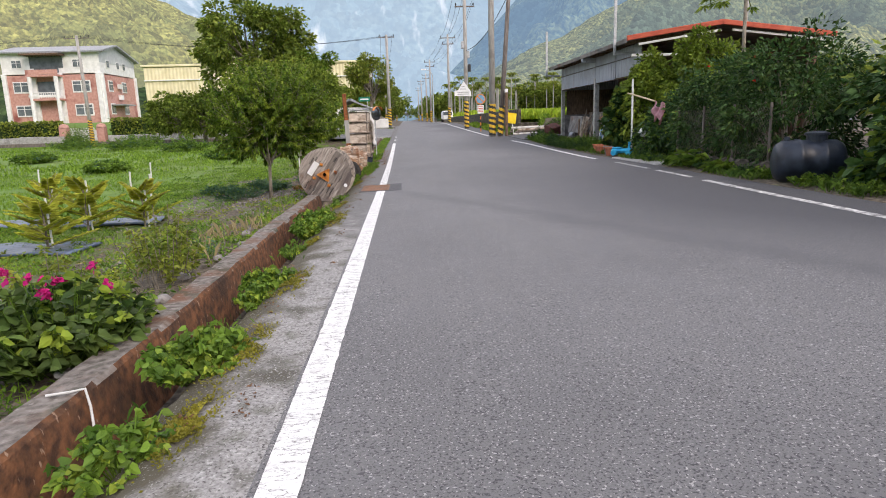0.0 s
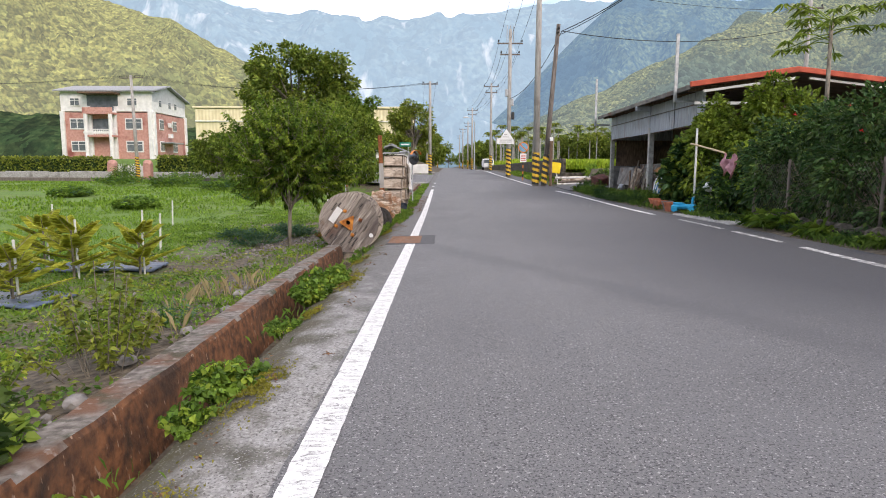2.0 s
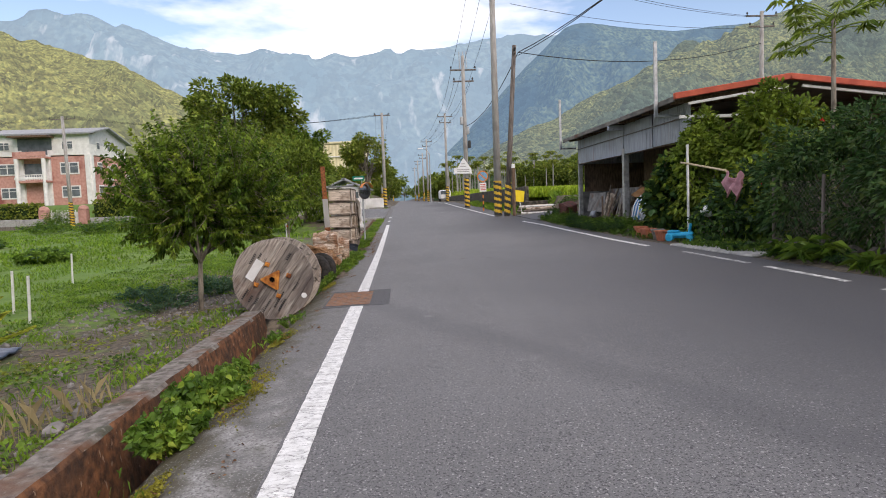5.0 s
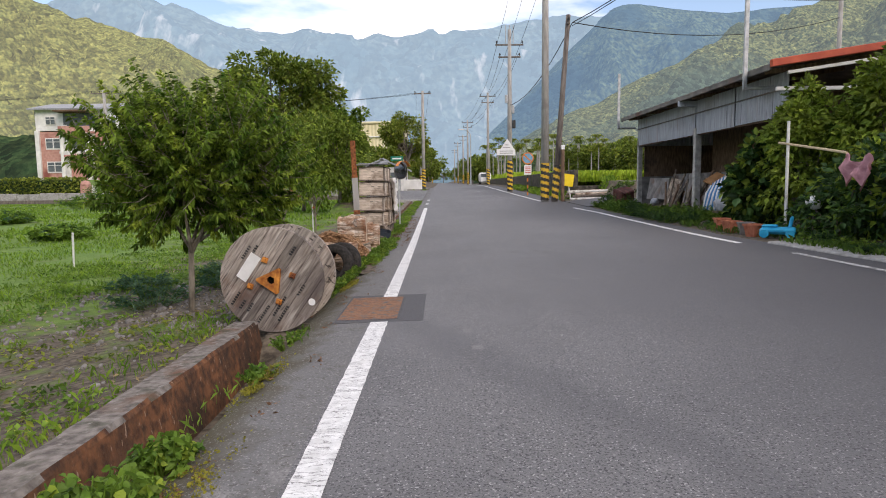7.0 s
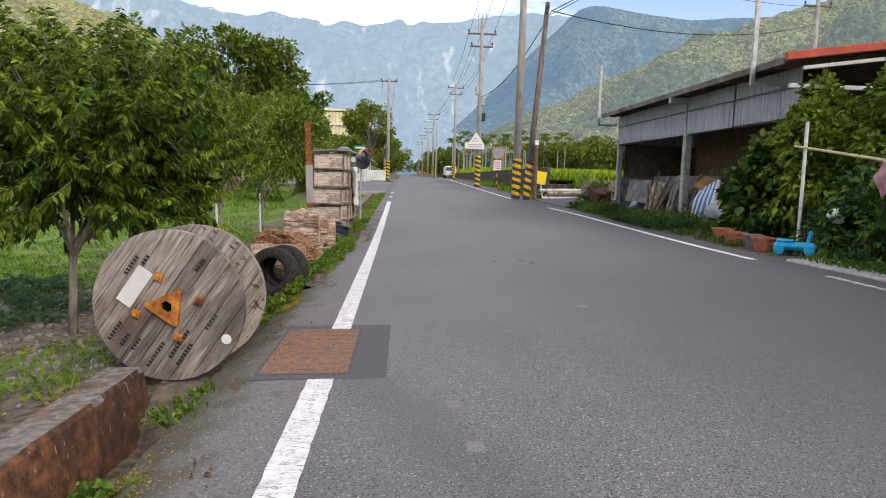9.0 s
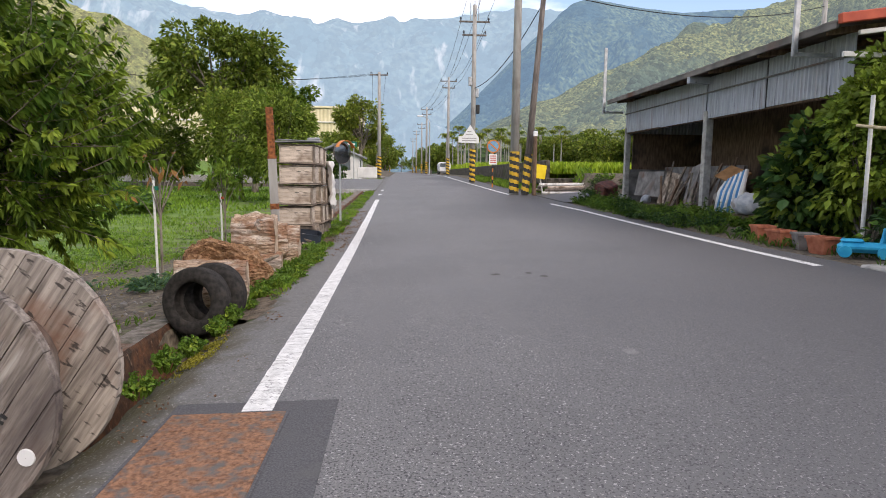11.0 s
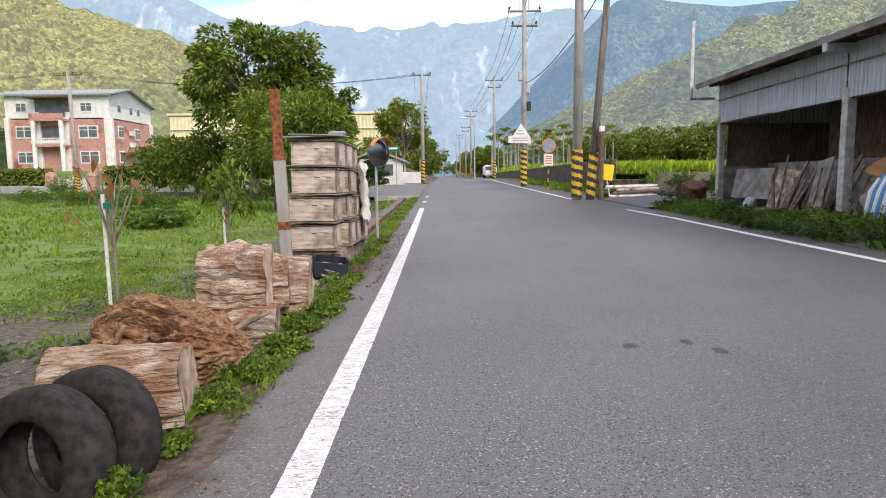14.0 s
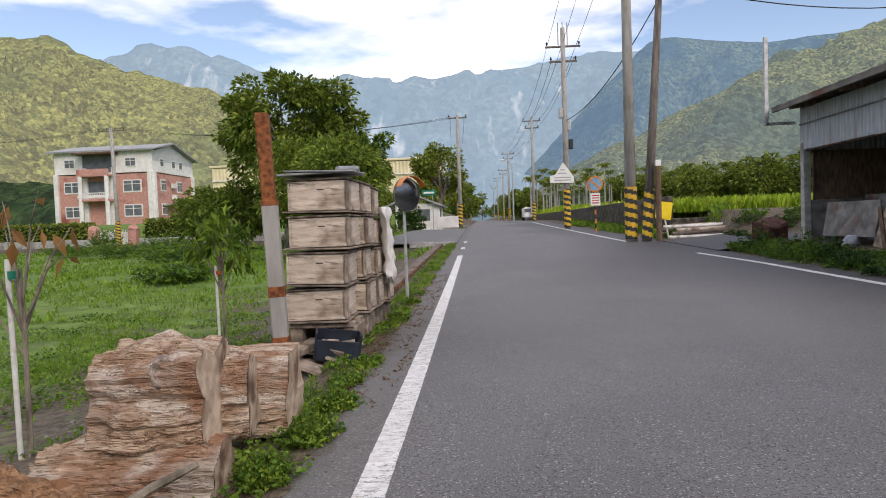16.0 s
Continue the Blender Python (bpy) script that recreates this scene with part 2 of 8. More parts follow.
M_drum = mat("drum_wood", (0.13, 0.105, 0.09), (0.46, 0.40, 0.345), scale=5, rough=0.9, bump=0.6, bump_scale=14, stretch=(9, 9, 0.8), c3=(0.16, 0.09, 0.06), scale3=2.5, jitter=0.36, lo=0.3, hi=0.72)
overlay(M_drum, (0.045, 0.036, 0.034), 5, 0.56, 0.68, (9, 4, 0.7), strength=0.85)
overlay(M_drum, (0.065, 0.05, 0.048), 1.7, 0.47, 0.66, (2.2, 1, 0.55), 6, strength=0.75)
overlay(M_drum, (0.50, 0.455, 0.40), 3, 0.60, 0.72, (5, 2, 0.6), strength=0.7)
M_drum_pale = mat("drum_wood_bleached", (0.17, 0.145, 0.125), (0.52, 0.455, 0.39), scale=5, rough=0.9, bump=0.6, bump_scale=14, stretch=(9, 9, 0.8), c3=(0.24, 0.13, 0.085), scale3=2.5, jitter=0.25, lo=0.3, hi=0.7, lo3=0.58, hi3=0.72)
overlay(M_drum_pale, (0.04, 0.034, 0.03), 9, 0.60, 0.66, (1.2, 1, 3.5), 3, strength=0.9)
M_rust_orange = mat("fresh_rust", (0.26, 0.075, 0.015), (0.66, 0.27, 0.05), scale=16, rough=0.9, bump=0.8, bump_scale=60, c3=(0.16, 0.05, 0.02), scale3=7, lo3=0.55, hi3=0.68)
M_hive = mat("hive_wood", (0.44, 0.36, 0.29), (0.66, 0.57, 0.48), scale=3.5, rough=0.9, bump=0.4, bump_scale=16, stretch=(1.2, 1.2, 7), c3=(0.15, 0.10, 0.07), scale3=3.0, jitter=0.15, lo3=0.58, hi3=0.72)
overlay(M_hive, (0.14, 0.115, 0.09), 5, 0.60, 0.76, (1, 1, 1.6), strength=0.7)
overlay(M_hive, (0.055, 0.045, 0.035), 12, 0.494, 0.506, (0.5, 0.5, 5), 4, True, 0.8)
overlay(M_hive, (0.20, 0.135, 0.09), 2.6, 0.50, 0.66, (1, 1, 1.4), 6, strength=0.6)
overlay(M_hive, (0.09, 0.07, 0.055), 9, 0.60, 0.68, (0.6, 0.6, 4), 5, strength=0.7)
M_hive_dark = mat("hive_lid_wood", (0.09, 0.07, 0.055), (0.27, 0.215, 0.17), scale=8, rough=0.92, bump=0.5, bump_scale=30, c3=(0.38, 0.32, 0.26), scale3=5, jitter=0.35)
M_log = mat("stripped_log", (0.32, 0.19, 0.115), (0.70, 0.54, 0.40), scale=6, rough=0.9, bump=1.0, bump_scale=16, stretch=(1.0, 7, 7), c3=(0.36, 0.19, 0.11), scale3=2.6, bump_dist=0.035, lo3=0.50, hi3=0.66)
overlay(M_log, (0.74, 0.66, 0.57), 3.5, 0.53, 0.66, (1, 2.8, 2.8), strength=0.8)
overlay(M_log, (0.10, 0.05, 0.03), 6, 0.48, 0.52, (0.7, 5, 5), 6, True, 0.85)
overlay(M_log, (0.13, 0.06, 0.03), 14, 0.62, 0.69, (0.35, 3, 3), 4, strength=0.5)
overlay(M_log, (0.45, 0.40, 0.35), 1.8, 0.60, 0.70, (1, 1, 1), 5, strength=0.6)
M_knot = mat("knot_wood", (0.10, 0.075, 0.06), (0.42, 0.345, 0.285), scale=26, rough=0.95, bump=0.8, bump_scale=60)
M_stump = mat("stump_wood", (0.17, 0.085, 0.042), (0.45, 0.265, 0.145), scale=9, rough=0.95, bump=1.0, bump_scale=18, stretch=(1.6, 3, 3), bump_dist=0.05, c3=(0.30, 0.13, 0.06), scale3=2.6)
overlay(M_stump, (0.55, 0.39, 0.25), 7, 0.60, 0.72, (1.5, 3, 3), strength=0.7)
overlay(M_stump, (0.07, 0.03, 0.015), 5, 0.62, 0.74, (0.8, 3, 3), strength=0.8)
M_root = mat("root_wood", (0.085, 0.04, 0.02), (0.30, 0.165, 0.09), scale=12, rough=0.95, bump=1.0, bump_scale=22, stretch=(2, 5, 5), bump_dist=0.03)
M_logend = mat("log_end", (0.36, 0.255, 0.175), (0.62, 0.49, 0.37), scale=12, rough=0.9, bump=0.5, bump_scale=40, c3=(0.14, 0.08, 0.05), scale3=4)
M_tyre = mat("tyre_rubber", (0.018, 0.017, 0.016), (0.045, 0.041, 0.038), scale=24, rough=0.85, bump=0.3, bump_scale=80, c3=(0.06, 0.05, 0.04), scale3=9, lo3=0.58, hi3=0.8, spec=0.2)
M_bark = mat("bark", (0.10, 0.085, 0.065), (0.30, 0.26, 0.21), scale=16, rough=0.95, bump=0.8, bump_scale=40, stretch=(1, 1, 0.3), bump_dist=0.02)
M_leaf = leaf_mat("orchard_leaf", (0.045, 0.105, 0.012), (0.18, 0.26, 0.03), 0.55, 0.38)
M_leaf_dark = leaf_mat("tree_leaf", (0.075, 0.125, 0.02), (0.22, 0.285, 0.045), 0.5)
M_leaf_warm = leaf_mat("warm_leaf", (0.10, 0.15, 0.022), (0.29, 0.32, 0.05), 0.4)
M_leaf_gold = leaf_mat("golden_leaf", (0.30, 0.34, 0.04), (0.55, 0.54, 0.08), 0.35, 0.5)
M_leaf_vine = leaf_mat("vine_leaf", (0.085, 0.145, 0.02), (0.25, 0.32, 0.05), 0.45)
M_pink = mat("pink_cloth", (0.50, 0.24, 0.28), (0.66, 0.37, 0.41), scale=9, rough=0.95, bump=0.4, bump_scale=30, trans=0.2)
M_leaf_bush = leaf_mat("bush_leaf", (0.02, 0.055, 0.016), (0.06, 0.12, 0.03), 0.55, 0.22)
M_leaf_deep = leaf_mat("deep_green_leaf", (0.035, 0.075, 0.018), (0.10, 0.15, 0.035), 0.5, 0.25)
M_moss_tuft = leaf_mat("yellow_moss", (0.13, 0.125, 0.016), (0.25, 0.23, 0.03), 0.3, 0.2)
M_card = mat("cardboard", (0.22, 0.11, 0.045), (0.38, 0.20, 0.085), scale=5, rough=0.9, bump=0.2)
M_leaf_weed = leaf_mat("weed_leaf", (0.055, 0.125, 0.018), (0.18, 0.29, 0.04), 0.4)
M_leaf_lime = leaf_mat("lime_leaf", (0.15, 0.24, 0.03), (0.32, 0.40, 0.05), 0.3)
M_leaf_blue = leaf_mat("bluish_leaf", (0.05, 0.12, 0.06), (0.12, 0.21, 0.11), 0.3)
M_leaf_dry = leaf_mat("dry_leaf", (0.20, 0.10, 0.035), (0.34, 0.18, 0.06), 0.3)
M_rice = leaf_mat("rice_leaf", (0.18, 0.30, 0.02), (0.38, 0.48, 0.045), 0.25)
M_grass = leaf_mat("grass_blade", (0.085, 0.175, 0.018), (0.21, 0.33, 0.036), 0.3)
# Darker copy of M_grass with the right verge's shade put into its colour.
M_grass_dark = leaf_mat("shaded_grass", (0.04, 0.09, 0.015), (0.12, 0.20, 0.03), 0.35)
M_straw = leaf_mat("straw", (0.26, 0.20, 0.10), (0.40, 0.33, 0.18), 0.3)
M_petal = leaf_mat("petal", (0.45, 0.012, 0.14), (0.62, 0.03, 0.24), 0.3)
M_petal_red = leaf_mat("red_petal", (0.5, 0.02, 0.02), (0.62, 0.06, 0.05), 0.2)
M_hedge = mat("hedge_core", (0.012, 0.03, 0.008), (0.03, 0.06, 0.015), scale=6, rough=1, bump=0.5, bump_scale=10)
M_brick_red = mat("red_wall_tile", (0.45, 0.22, 0.18), (0.57, 0.32, 0.265), scale=3, rough=0.8, bump=0.2, bump_scale=12, c3=(0.26, 0.08, 0.065), scale3=0.4)
M_white = mat("white_plaster", (0.66, 0.65, 0.63), (0.80, 0.79, 0.77), scale=2, rough=0.85, bump=0.1, bump_scale=20, c3=(0.52, 0.51, 0.48), scale3=0.5, lo3=0.55, hi3=0.8)
M_grey_wall = mat("grey_siding", (0.42, 0.43, 0.44), (0.52, 0.53, 0.54), scale=2, rough=0.7, bump=0.1)
M_cream = mat("cream_siding", (0.66, 0.58, 0.36), (0.76, 0.68, 0.45), scale=0.6, rough=0.7, bump=0.0, c3=(0.7, 0.63, 0.42), scale3=0.1)
M_roof_grey = mat("grey_roof_sheet", (0.24, 0.25, 0.26), (0.36, 0.37, 0.38), scale=3, rough=0.6, bump=0.1, metal=0.2)
M_tin = mat("grey_tin_sheet", (0.32, 0.34, 0.38), (0.44, 0.465, 0.51), scale=3, rough=0.65, bump=0.2, bump_scale=10, stretch=(1, 6, 0.4), c3=(0.30, 0.30, 0.31), scale3=0.9, metal=0.1)
M_tin_roof = mat("rusty_roof_sheet", (0.10, 0.095, 0.09), (0.2, 0.18, 0.165), scale=2, rough=0.75, bump=0.2, c3=(0.12, 0.06, 0.04), scale3=0.8)
M_redtrim = mat("red_roof_trim", (0.40, 0.06, 0.03), (0.55, 0.105, 0.05), scale=3, rough=0.55, bump=0.1, c3=(0.32, 0.07, 0.05), scale3=1.0)
overlay(M_tin, (0.11, 0.11, 0.115), 4, 0.62, 0.68, (1, 6, 0.22), strength=0.75)
overlay(M_tin, (0.24, 0.14, 0.10), 1.6, 0.60, 0.74, (1, 4, 0.35), strength=0.55)
M_ply = mat("brown_board", (0.085, 0.052, 0.034), (0.20, 0.13, 0.085), scale=4, rough=0.9, bump=0.3, bump_scale=16, stretch=(4, 4, 1), c3=(0.05, 0.032, 0.025), scale3=1.2)
M_dirt_panel = mat("stained_panel", (0.11, 0.105, 0.102), (0.25, 0.24, 0.235), scale=4, rough=0.85, bump=0.3, bump_scale=20, c3=(0.13, 0.08, 0.06), scale3=1.6)
M_pole = mat("concrete_pole", (0.28, 0.265, 0.245), (0.40, 0.385, 0.36), scale=8, rough=0.9, bump=0.2, stretch=(1, 1, 0.2), c3=(0.2, 0.18, 0.16), scale3=0.8)
M_wood_pole = mat("weathered_pole", (0.09, 0.075, 0.065), (0.20, 0.17, 0.15), scale=12, rough=0.9, bump=0.4, stretch=(1, 1, 0.15), bump_scale=30)
M_yellow = mat("yellow_paint", (0.60, 0.36, 0.02), (0.72, 0.46, 0.04), scale=6, rough=0.6, bump=0.1, c3=(0.45, 0.28, 0.05), scale3=3)
M_bright_yellow = mat("bright_yellow_sheet", (0.80, 0.58, 0.01), (0.86, 0.66, 0.03), scale=5, rough=0.6, bump=0.1)
M_black = mat("black_paint", (0.02, 0.02, 0.02), (0.045, 0.045, 0.045), scale=6, rough=0.6, bump=0.1)
M_steel = mat("galvanised_steel", (0.34, 0.35, 0.36), (0.50, 0.51, 0.52), scale=10, rough=0.5, bump=0.1, metal=0.5)
M_cable = mat("cable", (0.012, 0.012, 0.013), (0.03, 0.03, 0.03), scale=4, rough=0.7, bump=0)
M_hole_shade = mat("axle_hole_shade", (0.003, 0.003, 0.003), (0.008, 0.007, 0.006), scale=20, rough=1.0, bump=0, spec=0.0)
M_sign_white = mat("sign_white", (0.72, 0.72, 0.71), (0.80, 0.80, 0.79), scale=5, rough=0.5, bump=0)
M_sign_red = mat("sign_red", (0.50, 0.06, 0.03), (0.58, 0.10, 0.05), scale=8, rough=0.5, bump=0)
M_sign_blue = mat("sign_blue", (0.10, 0.26, 0.42), (0.18, 0.35, 0.5), scale=8, rough=0.5, bump=0)
M_sign_green = mat("sign_green", (0.0, 0.16, 0.10), (0.01, 0.22, 0.14), scale=8, rough=0.5, bump=0)
M_orange = mat("orange_paint", (0.58, 0.17, 0.03), (0.68, 0.24, 0.05), scale=8, rough=0.5, bump=0)
M_cloth = mat("white_cloth", (0.70, 0.69, 0.67), (0.84, 0.83, 0.81), scale=8, rough=0.95, bump=0.4, bump_scale=40, trans=0.15)
M_blue = mat("blue_plastic", (0.0, 0.27, 0.50), (0.02, 0.40, 0.62), scale=6, rough=0.4, bump=0)
M_navy = mat("black_plastic", (0.008, 0.012, 0.02), (0.022, 0.031, 0.046), scale=5, rough=0.42, bump=0.1, c3=(0.10, 0.085, 0.07), scale3=2.5, lo3=0.62, hi3=0.8)
M_terracotta = mat("terracotta", (0.28, 0.085, 0.045), (0.42, 0.15, 0.085), scale=12, rough=0.85, bump=0.3, bump_scale=60)
M_mulch = mat("plastic_mulch", (0.05, 0.07, 0.12), (0.12, 0.16, 0.24), scale=3, rough=0.35, bump=0.5, bump_scale=6, bump_dist=0.03)
M_straw_pole = mat("bamboo", (0.42, 0.33, 0.19), (0.60, 0.50, 0.33), scale=10, rough=0.7, bump=0.1)
M_stone = mat("field_stone", (0.16, 0.15, 0.14), (0.34, 0.32, 0.30), scale=12, rough=0.95, bump=0.6, bump_scale=40, jitter=0.25)
M_pipe = mat("white_pipe", (0.55, 0.55, 0.53), (0.70, 0.70, 0.68), scale=8, rough=0.5, bump=0, c3=(0.35, 0.32, 0.27), scale3=5)
M_clod = mat("verge_soil", (0.065, 0.05, 0.034), (0.17, 0.13, 0.092), scale=22, rough=0.95, bump=1.0, bump_scale=45, c3=(0.06, 0.05, 0.03), scale3=3.0, bump_dist=0.02)
M_bank = mat("stony_bank", (0.03, 0.027, 0.02), (0.13, 0.115, 0.095), scale=5, rough=0.95, bump=1.0, bump_scale=7, c3=(0.05, 0.07, 0.025), scale3=0.9, bump_dist=0.08)
M_rust_dark = mat("dark_red_rust", (0.045, 0.016, 0.012), (0.13, 0.04, 0.026), scale=8, rough=0.8, bump=0.5, bump_scale=30)
M_glass = mat("window_glass", (0.10, 0.12, 0.13), (0.16, 0.18, 0.2), scale=1.5, rough=0.08, bump=0, spec=0.8)
M_mirror = mat("mirror_face", (0.10, 0.11, 0.115), (0.16, 0.17, 0.175), scale=3, rough=0.22, bump=0, metal=0.9)
M_sack = mat("grey_woven_sack", (0.26, 0.285, 0.32), (0.45, 0.47, 0.50), scale=7, rough=0.9, bump=0.6, bump_scale=22, c3=(0.20, 0.17, 0.14), scale3=3)
M_striped = mat("blue_stripe_cloth", (0.06, 0.20, 0.42), (0.10, 0.28, 0.5), scale=5, rough=0.9, bump=0.3)


def ground_mat():
    """Grass, bare soil and verge by place and noise."""
    m = mat("ground", (0.07, 0.13, 0.02), (0.15, 0.235, 0.036), scale=2.2, rough=0.95, bump=0.9, bump_scale=9, bump_dist=0.05)
    n, l = m.node_tree.nodes, m.node_tree.links
    b = n["Principled BSDF"]
    green = b.inputs["Base Color"].links[0].from_socket
    geo = n.new("ShaderNodeTexCoord")
    sep = n.new("ShaderNodeSeparateXYZ")
    l.new(geo.outputs["Object"], sep.inputs[0])

    def ramp(val, a, z):
        r = n.new("ShaderNodeMapRange")
        r.inputs["From Min"].default_value, r.inputs["From Max"].default_value = a, z
        r.clamp = True
        l.new(val, r.inputs["Value"])
        return r.outputs["Result"]

    def math_(op, a, c):
        q = n.new("ShaderNodeMath")
        q.operation = op
        for i, v in enumerate((a, c)):
            if isinstance(v, (int, float)):
                q.inputs[i].default_value = v
            else:
                l.new(v, q.inputs[i])
        return q.outputs[0]

    def noise_(s, d=5):
        t = n.new("ShaderNodeTexNoise")
        t.inputs["Scale"].default_value, t.inputs["Detail"].default_value = s, d
        l.new(geo.outputs["Object"], t.inputs["Vector"])
        return t.outputs["Fac"]

    def mix_(f, a, c):
        q = n.new("ShaderNodeMixRGB")
        l.new(f, q.inputs[0])
        for i, v in ((1, a), (2, c)):
            if isinstance(v, tuple):
                q.inputs[i].default_value = (*v, 1)
            else:
                l.new(v, q.inputs[i])
        return q.outputs["Color"]

    soil_fine = noise_(14)
    soil = mix_(ramp(soil_fine, 0.35, 0.68), (0.055, 0.044, 0.032), (0.17, 0.14, 0.102))
    # bare ground in a strip beside the wall and round the fruit tree, thinning into grass
    near = ramp(sep.outputs["X"], -6.5, -2.0)
    bare = math_("ADD", math_("MULTIPLY", near, 0.46), math_("SUBTRACT", noise_(0.55), 0.36))
    bare = math_("ADD", bare, math_("MULTIPLY", math_("SUBTRACT", noise_(2.6), 0.5), 0.9))
    bare = ramp(bare, 0.26, 0.46)
    field = mix_(bare, green, soil)
    lush = mix_(ramp(noise_(0.16, 3), 0.45, 0.62), field, (0.105, 0.195, 0.03))
    field2 = mix_(ramp(sep.outputs["X"], -8.0, -5.0), lush, field)
    l.new(field2, b.inputs["Base Color"])
    return m


M_ground = ground_mat()

# ---- building helpers ----
rng = np.random.default_rng(7)


def part(name, bm, material, parent, label="", smooth=False):
    """Links a bmesh (or a ready mesh) as one mesh object under a thing or a part."""
    if isinstance(bm, bpy.types.Mesh):
        me = bm
    else:
        bmesh.ops.recalc_face_normals(bm, faces=bm.faces)
        me = bpy.data.meshes.new(name)
        bm.to_mesh(me)
        bm.free()
    if smooth:
        for p in me.polygons:
            p.use_smooth = True
    me.materials.clear()
    me.materials.append(material)
    ob = new(name, me)
    if parent is not None:
        ob.parent = parent
    return tagged(ob, label) if label else ob


def thing(name, label, category, group="", m=None, kind=""):
    ob = new(name)
    ob.empty_display_size = 0.1
    if m is not None:
        ob.matrix_basis = m
    return tagged(ob, label, category, group, kind)


def single(name, bm, material, label, category, group="", kind="", m=None, smooth=False):
    ob = part(name, bm, material, None, "", smooth)
    if m is not None:
        ob.matrix_basis = m
    return tagged(ob, label, category, group, kind)


def box(bm, c, s, rot=None, bevel=0.0):
    """A box of size s round c, turned by rot (degrees XYZ), its edges bevelled."""
    m = Matrix.Translation(c) @ (pose(0, 0, 0, *rot) if rot else Matrix.Identity(4)) @ Matrix.Diagonal((*s, 1))
    made = bmesh.ops.create_cube(bm, size=1.0, matrix=m)["verts"]
    if bevel:
        edges = list({e for v in made for e in v.link_edges})
        bmesh.ops.bevel(bm, geom=edges, offset=bevel, segments=1, affect="EDGES")
    return bm


def nb():
    return bmesh.new()


def tube(bm, pts, radii, n=10, caps=True):
    """A round bar through pts with a radius at each."""
    pts = [Vector(p) for p in pts]
    if isinstance(radii, (int, float)):
        radii = [radii] * len(pts)
    rings, side = [], None
    for i, p in enumerate(pts):
        d = (pts[min(i + 1, len(pts) - 1)] - pts[max(i - 1, 0)]).normalized()
        if side is None:
            side = d.orthogonal().normalized()
        side = (side - d * side.dot(d)).normalized()
        up = d.cross(side)
        rings.append([bm.verts.new(p + radii[i] * (math.cos(a) * side + math.sin(a) * up)) for a in (k * math.tau / n for k in range(n))])
    for a, b in zip(rings, rings[1:]):
        for k in range(n):
            bm.faces.new((a[k], a[(k + 1) % n], b[(k + 1) % n], b[k]))
    if caps:
        bm.faces.new(rings[0][::-1])
        bm.faces.new(rings[-1])
    return bm


def lathe(bm, prof, n=32, axis="z", m=None):
    """Turns a profile of (radius, height) round an axis."""
    rings = []
    for r, h in prof:
        ring = []
        for k in range(n):
            a = k * math.tau / n
            p = Vector((r * math.cos(a), r * math.sin(a), h))
            if axis == "y":
                p = Vector((p.x, h, p.y))
            ring.append(bm.verts.new(m @ p if m else p))
        rings.append(ring)
    for a, b in zip(rings, rings[1:]):
        for k in range(n):
            bm.faces.new((a[k], a[(k + 1) % n], b[(k + 1) % n], b[k]))
    return rings


def raw(name, verts, faces):
    me = bpy.data.meshes.new(name)
    me.from_pydata([tuple(v) for v in verts], [], [tuple(f) for f in faces])
    me.update()
    return me


def leaf_mesh(name, P, D, size, width=0.45, droop=0.12):
    """Many small folded leaves: points, directions, lengths."""
    P, D = np.asarray(P, float), np.asarray(D, float)
    k = len(P)
    size = np.broadcast_to(np.asarray(size, float), (k,))[:, None]
    D = D / (np.linalg.norm(D, axis=1, keepdims=True) + 1e-9)
    R = rng.normal(size=(k, 3)) + (0, 0, 1.2)
    S = np.cross(D, R)
    S /= np.linalg.norm(S, axis=1, keepdims=True) + 1e-9
    N = np.cross(S, D)
    if width >= 0.7:
        a, c = P + D * size * 0.26 + N * size * 0.05, P + D * size * 0.62 + N * size * 0.09 - np.array((0, 0, 0.3)) * size * droop
        sa, sc = S * size * width * 0.46, S * size * width * 0.42
        V = np.stack([P, a + sa, c + sc, P + D * size - (0, 0, 1) * size * droop, c - sc, a - sa], 1).reshape(-1, 3)
        i = np.arange(k) * 6
        F = np.concatenate([np.stack([i, i + 1, i + 2, i + 3], 1), np.stack([i, i + 3, i + 4, i + 5], 1)])
        return raw(name, V.tolist(), F.tolist())
    mid = P + D * size * 0.45
    V = np.stack([P, mid + S * size * width / 2 + N * size * 0.08, P + D * size - (0, 0, 1) * size * droop, mid - S * size * width / 2 + N * size * 0.08], 1).reshape(-1, 3)
    i = np.arange(k) * 4
    F = np.concatenate([np.stack([i, i + 1, i + 2], 1), np.stack([i, i + 2, i + 3], 1)])
    return raw(name, V.tolist(), F.tolist())


def blade_mesh(name, P, height, width, lean=0.5):
    """Grass blades, two triangles each, bent outwards."""
    P = np.asarray(P, float)
    k = len(P)
    h = np.broadcast_to(np.asarray(height, float), (k,))[:, None] * rng.uniform(0.6, 1.25, (k, 1))
    a = rng.uniform(0, math.tau, k)
    S = np.stack([np.cos(a), np.sin(a), 0 * a], 1)
    b = rng.uniform(0, math.tau, k)
    L = np.stack([np.cos(b), np.sin(b), 0 * b], 1) * rng.uniform(0.1, 1, (k, 1)) * lean
    w = width * rng.uniform(0.6, 1.3, (k, 1))
    V = np.stack([P - S * w / 2, P + S * w / 2, P + S * w / 3 + L * h * 0.35 + (0, 0, 0.6) * h, P + L * h + (0, 0, 1) * h * (1 - 0.25 * lean)], 1).reshape(-1, 3)
    i = np.arange(k) * 4
    F = np.concatenate([np.stack([i, i + 1, i + 2], 1), np.stack([i, i + 2, i + 3], 1)])
    return raw(name, V.tolist(), F.tolist())


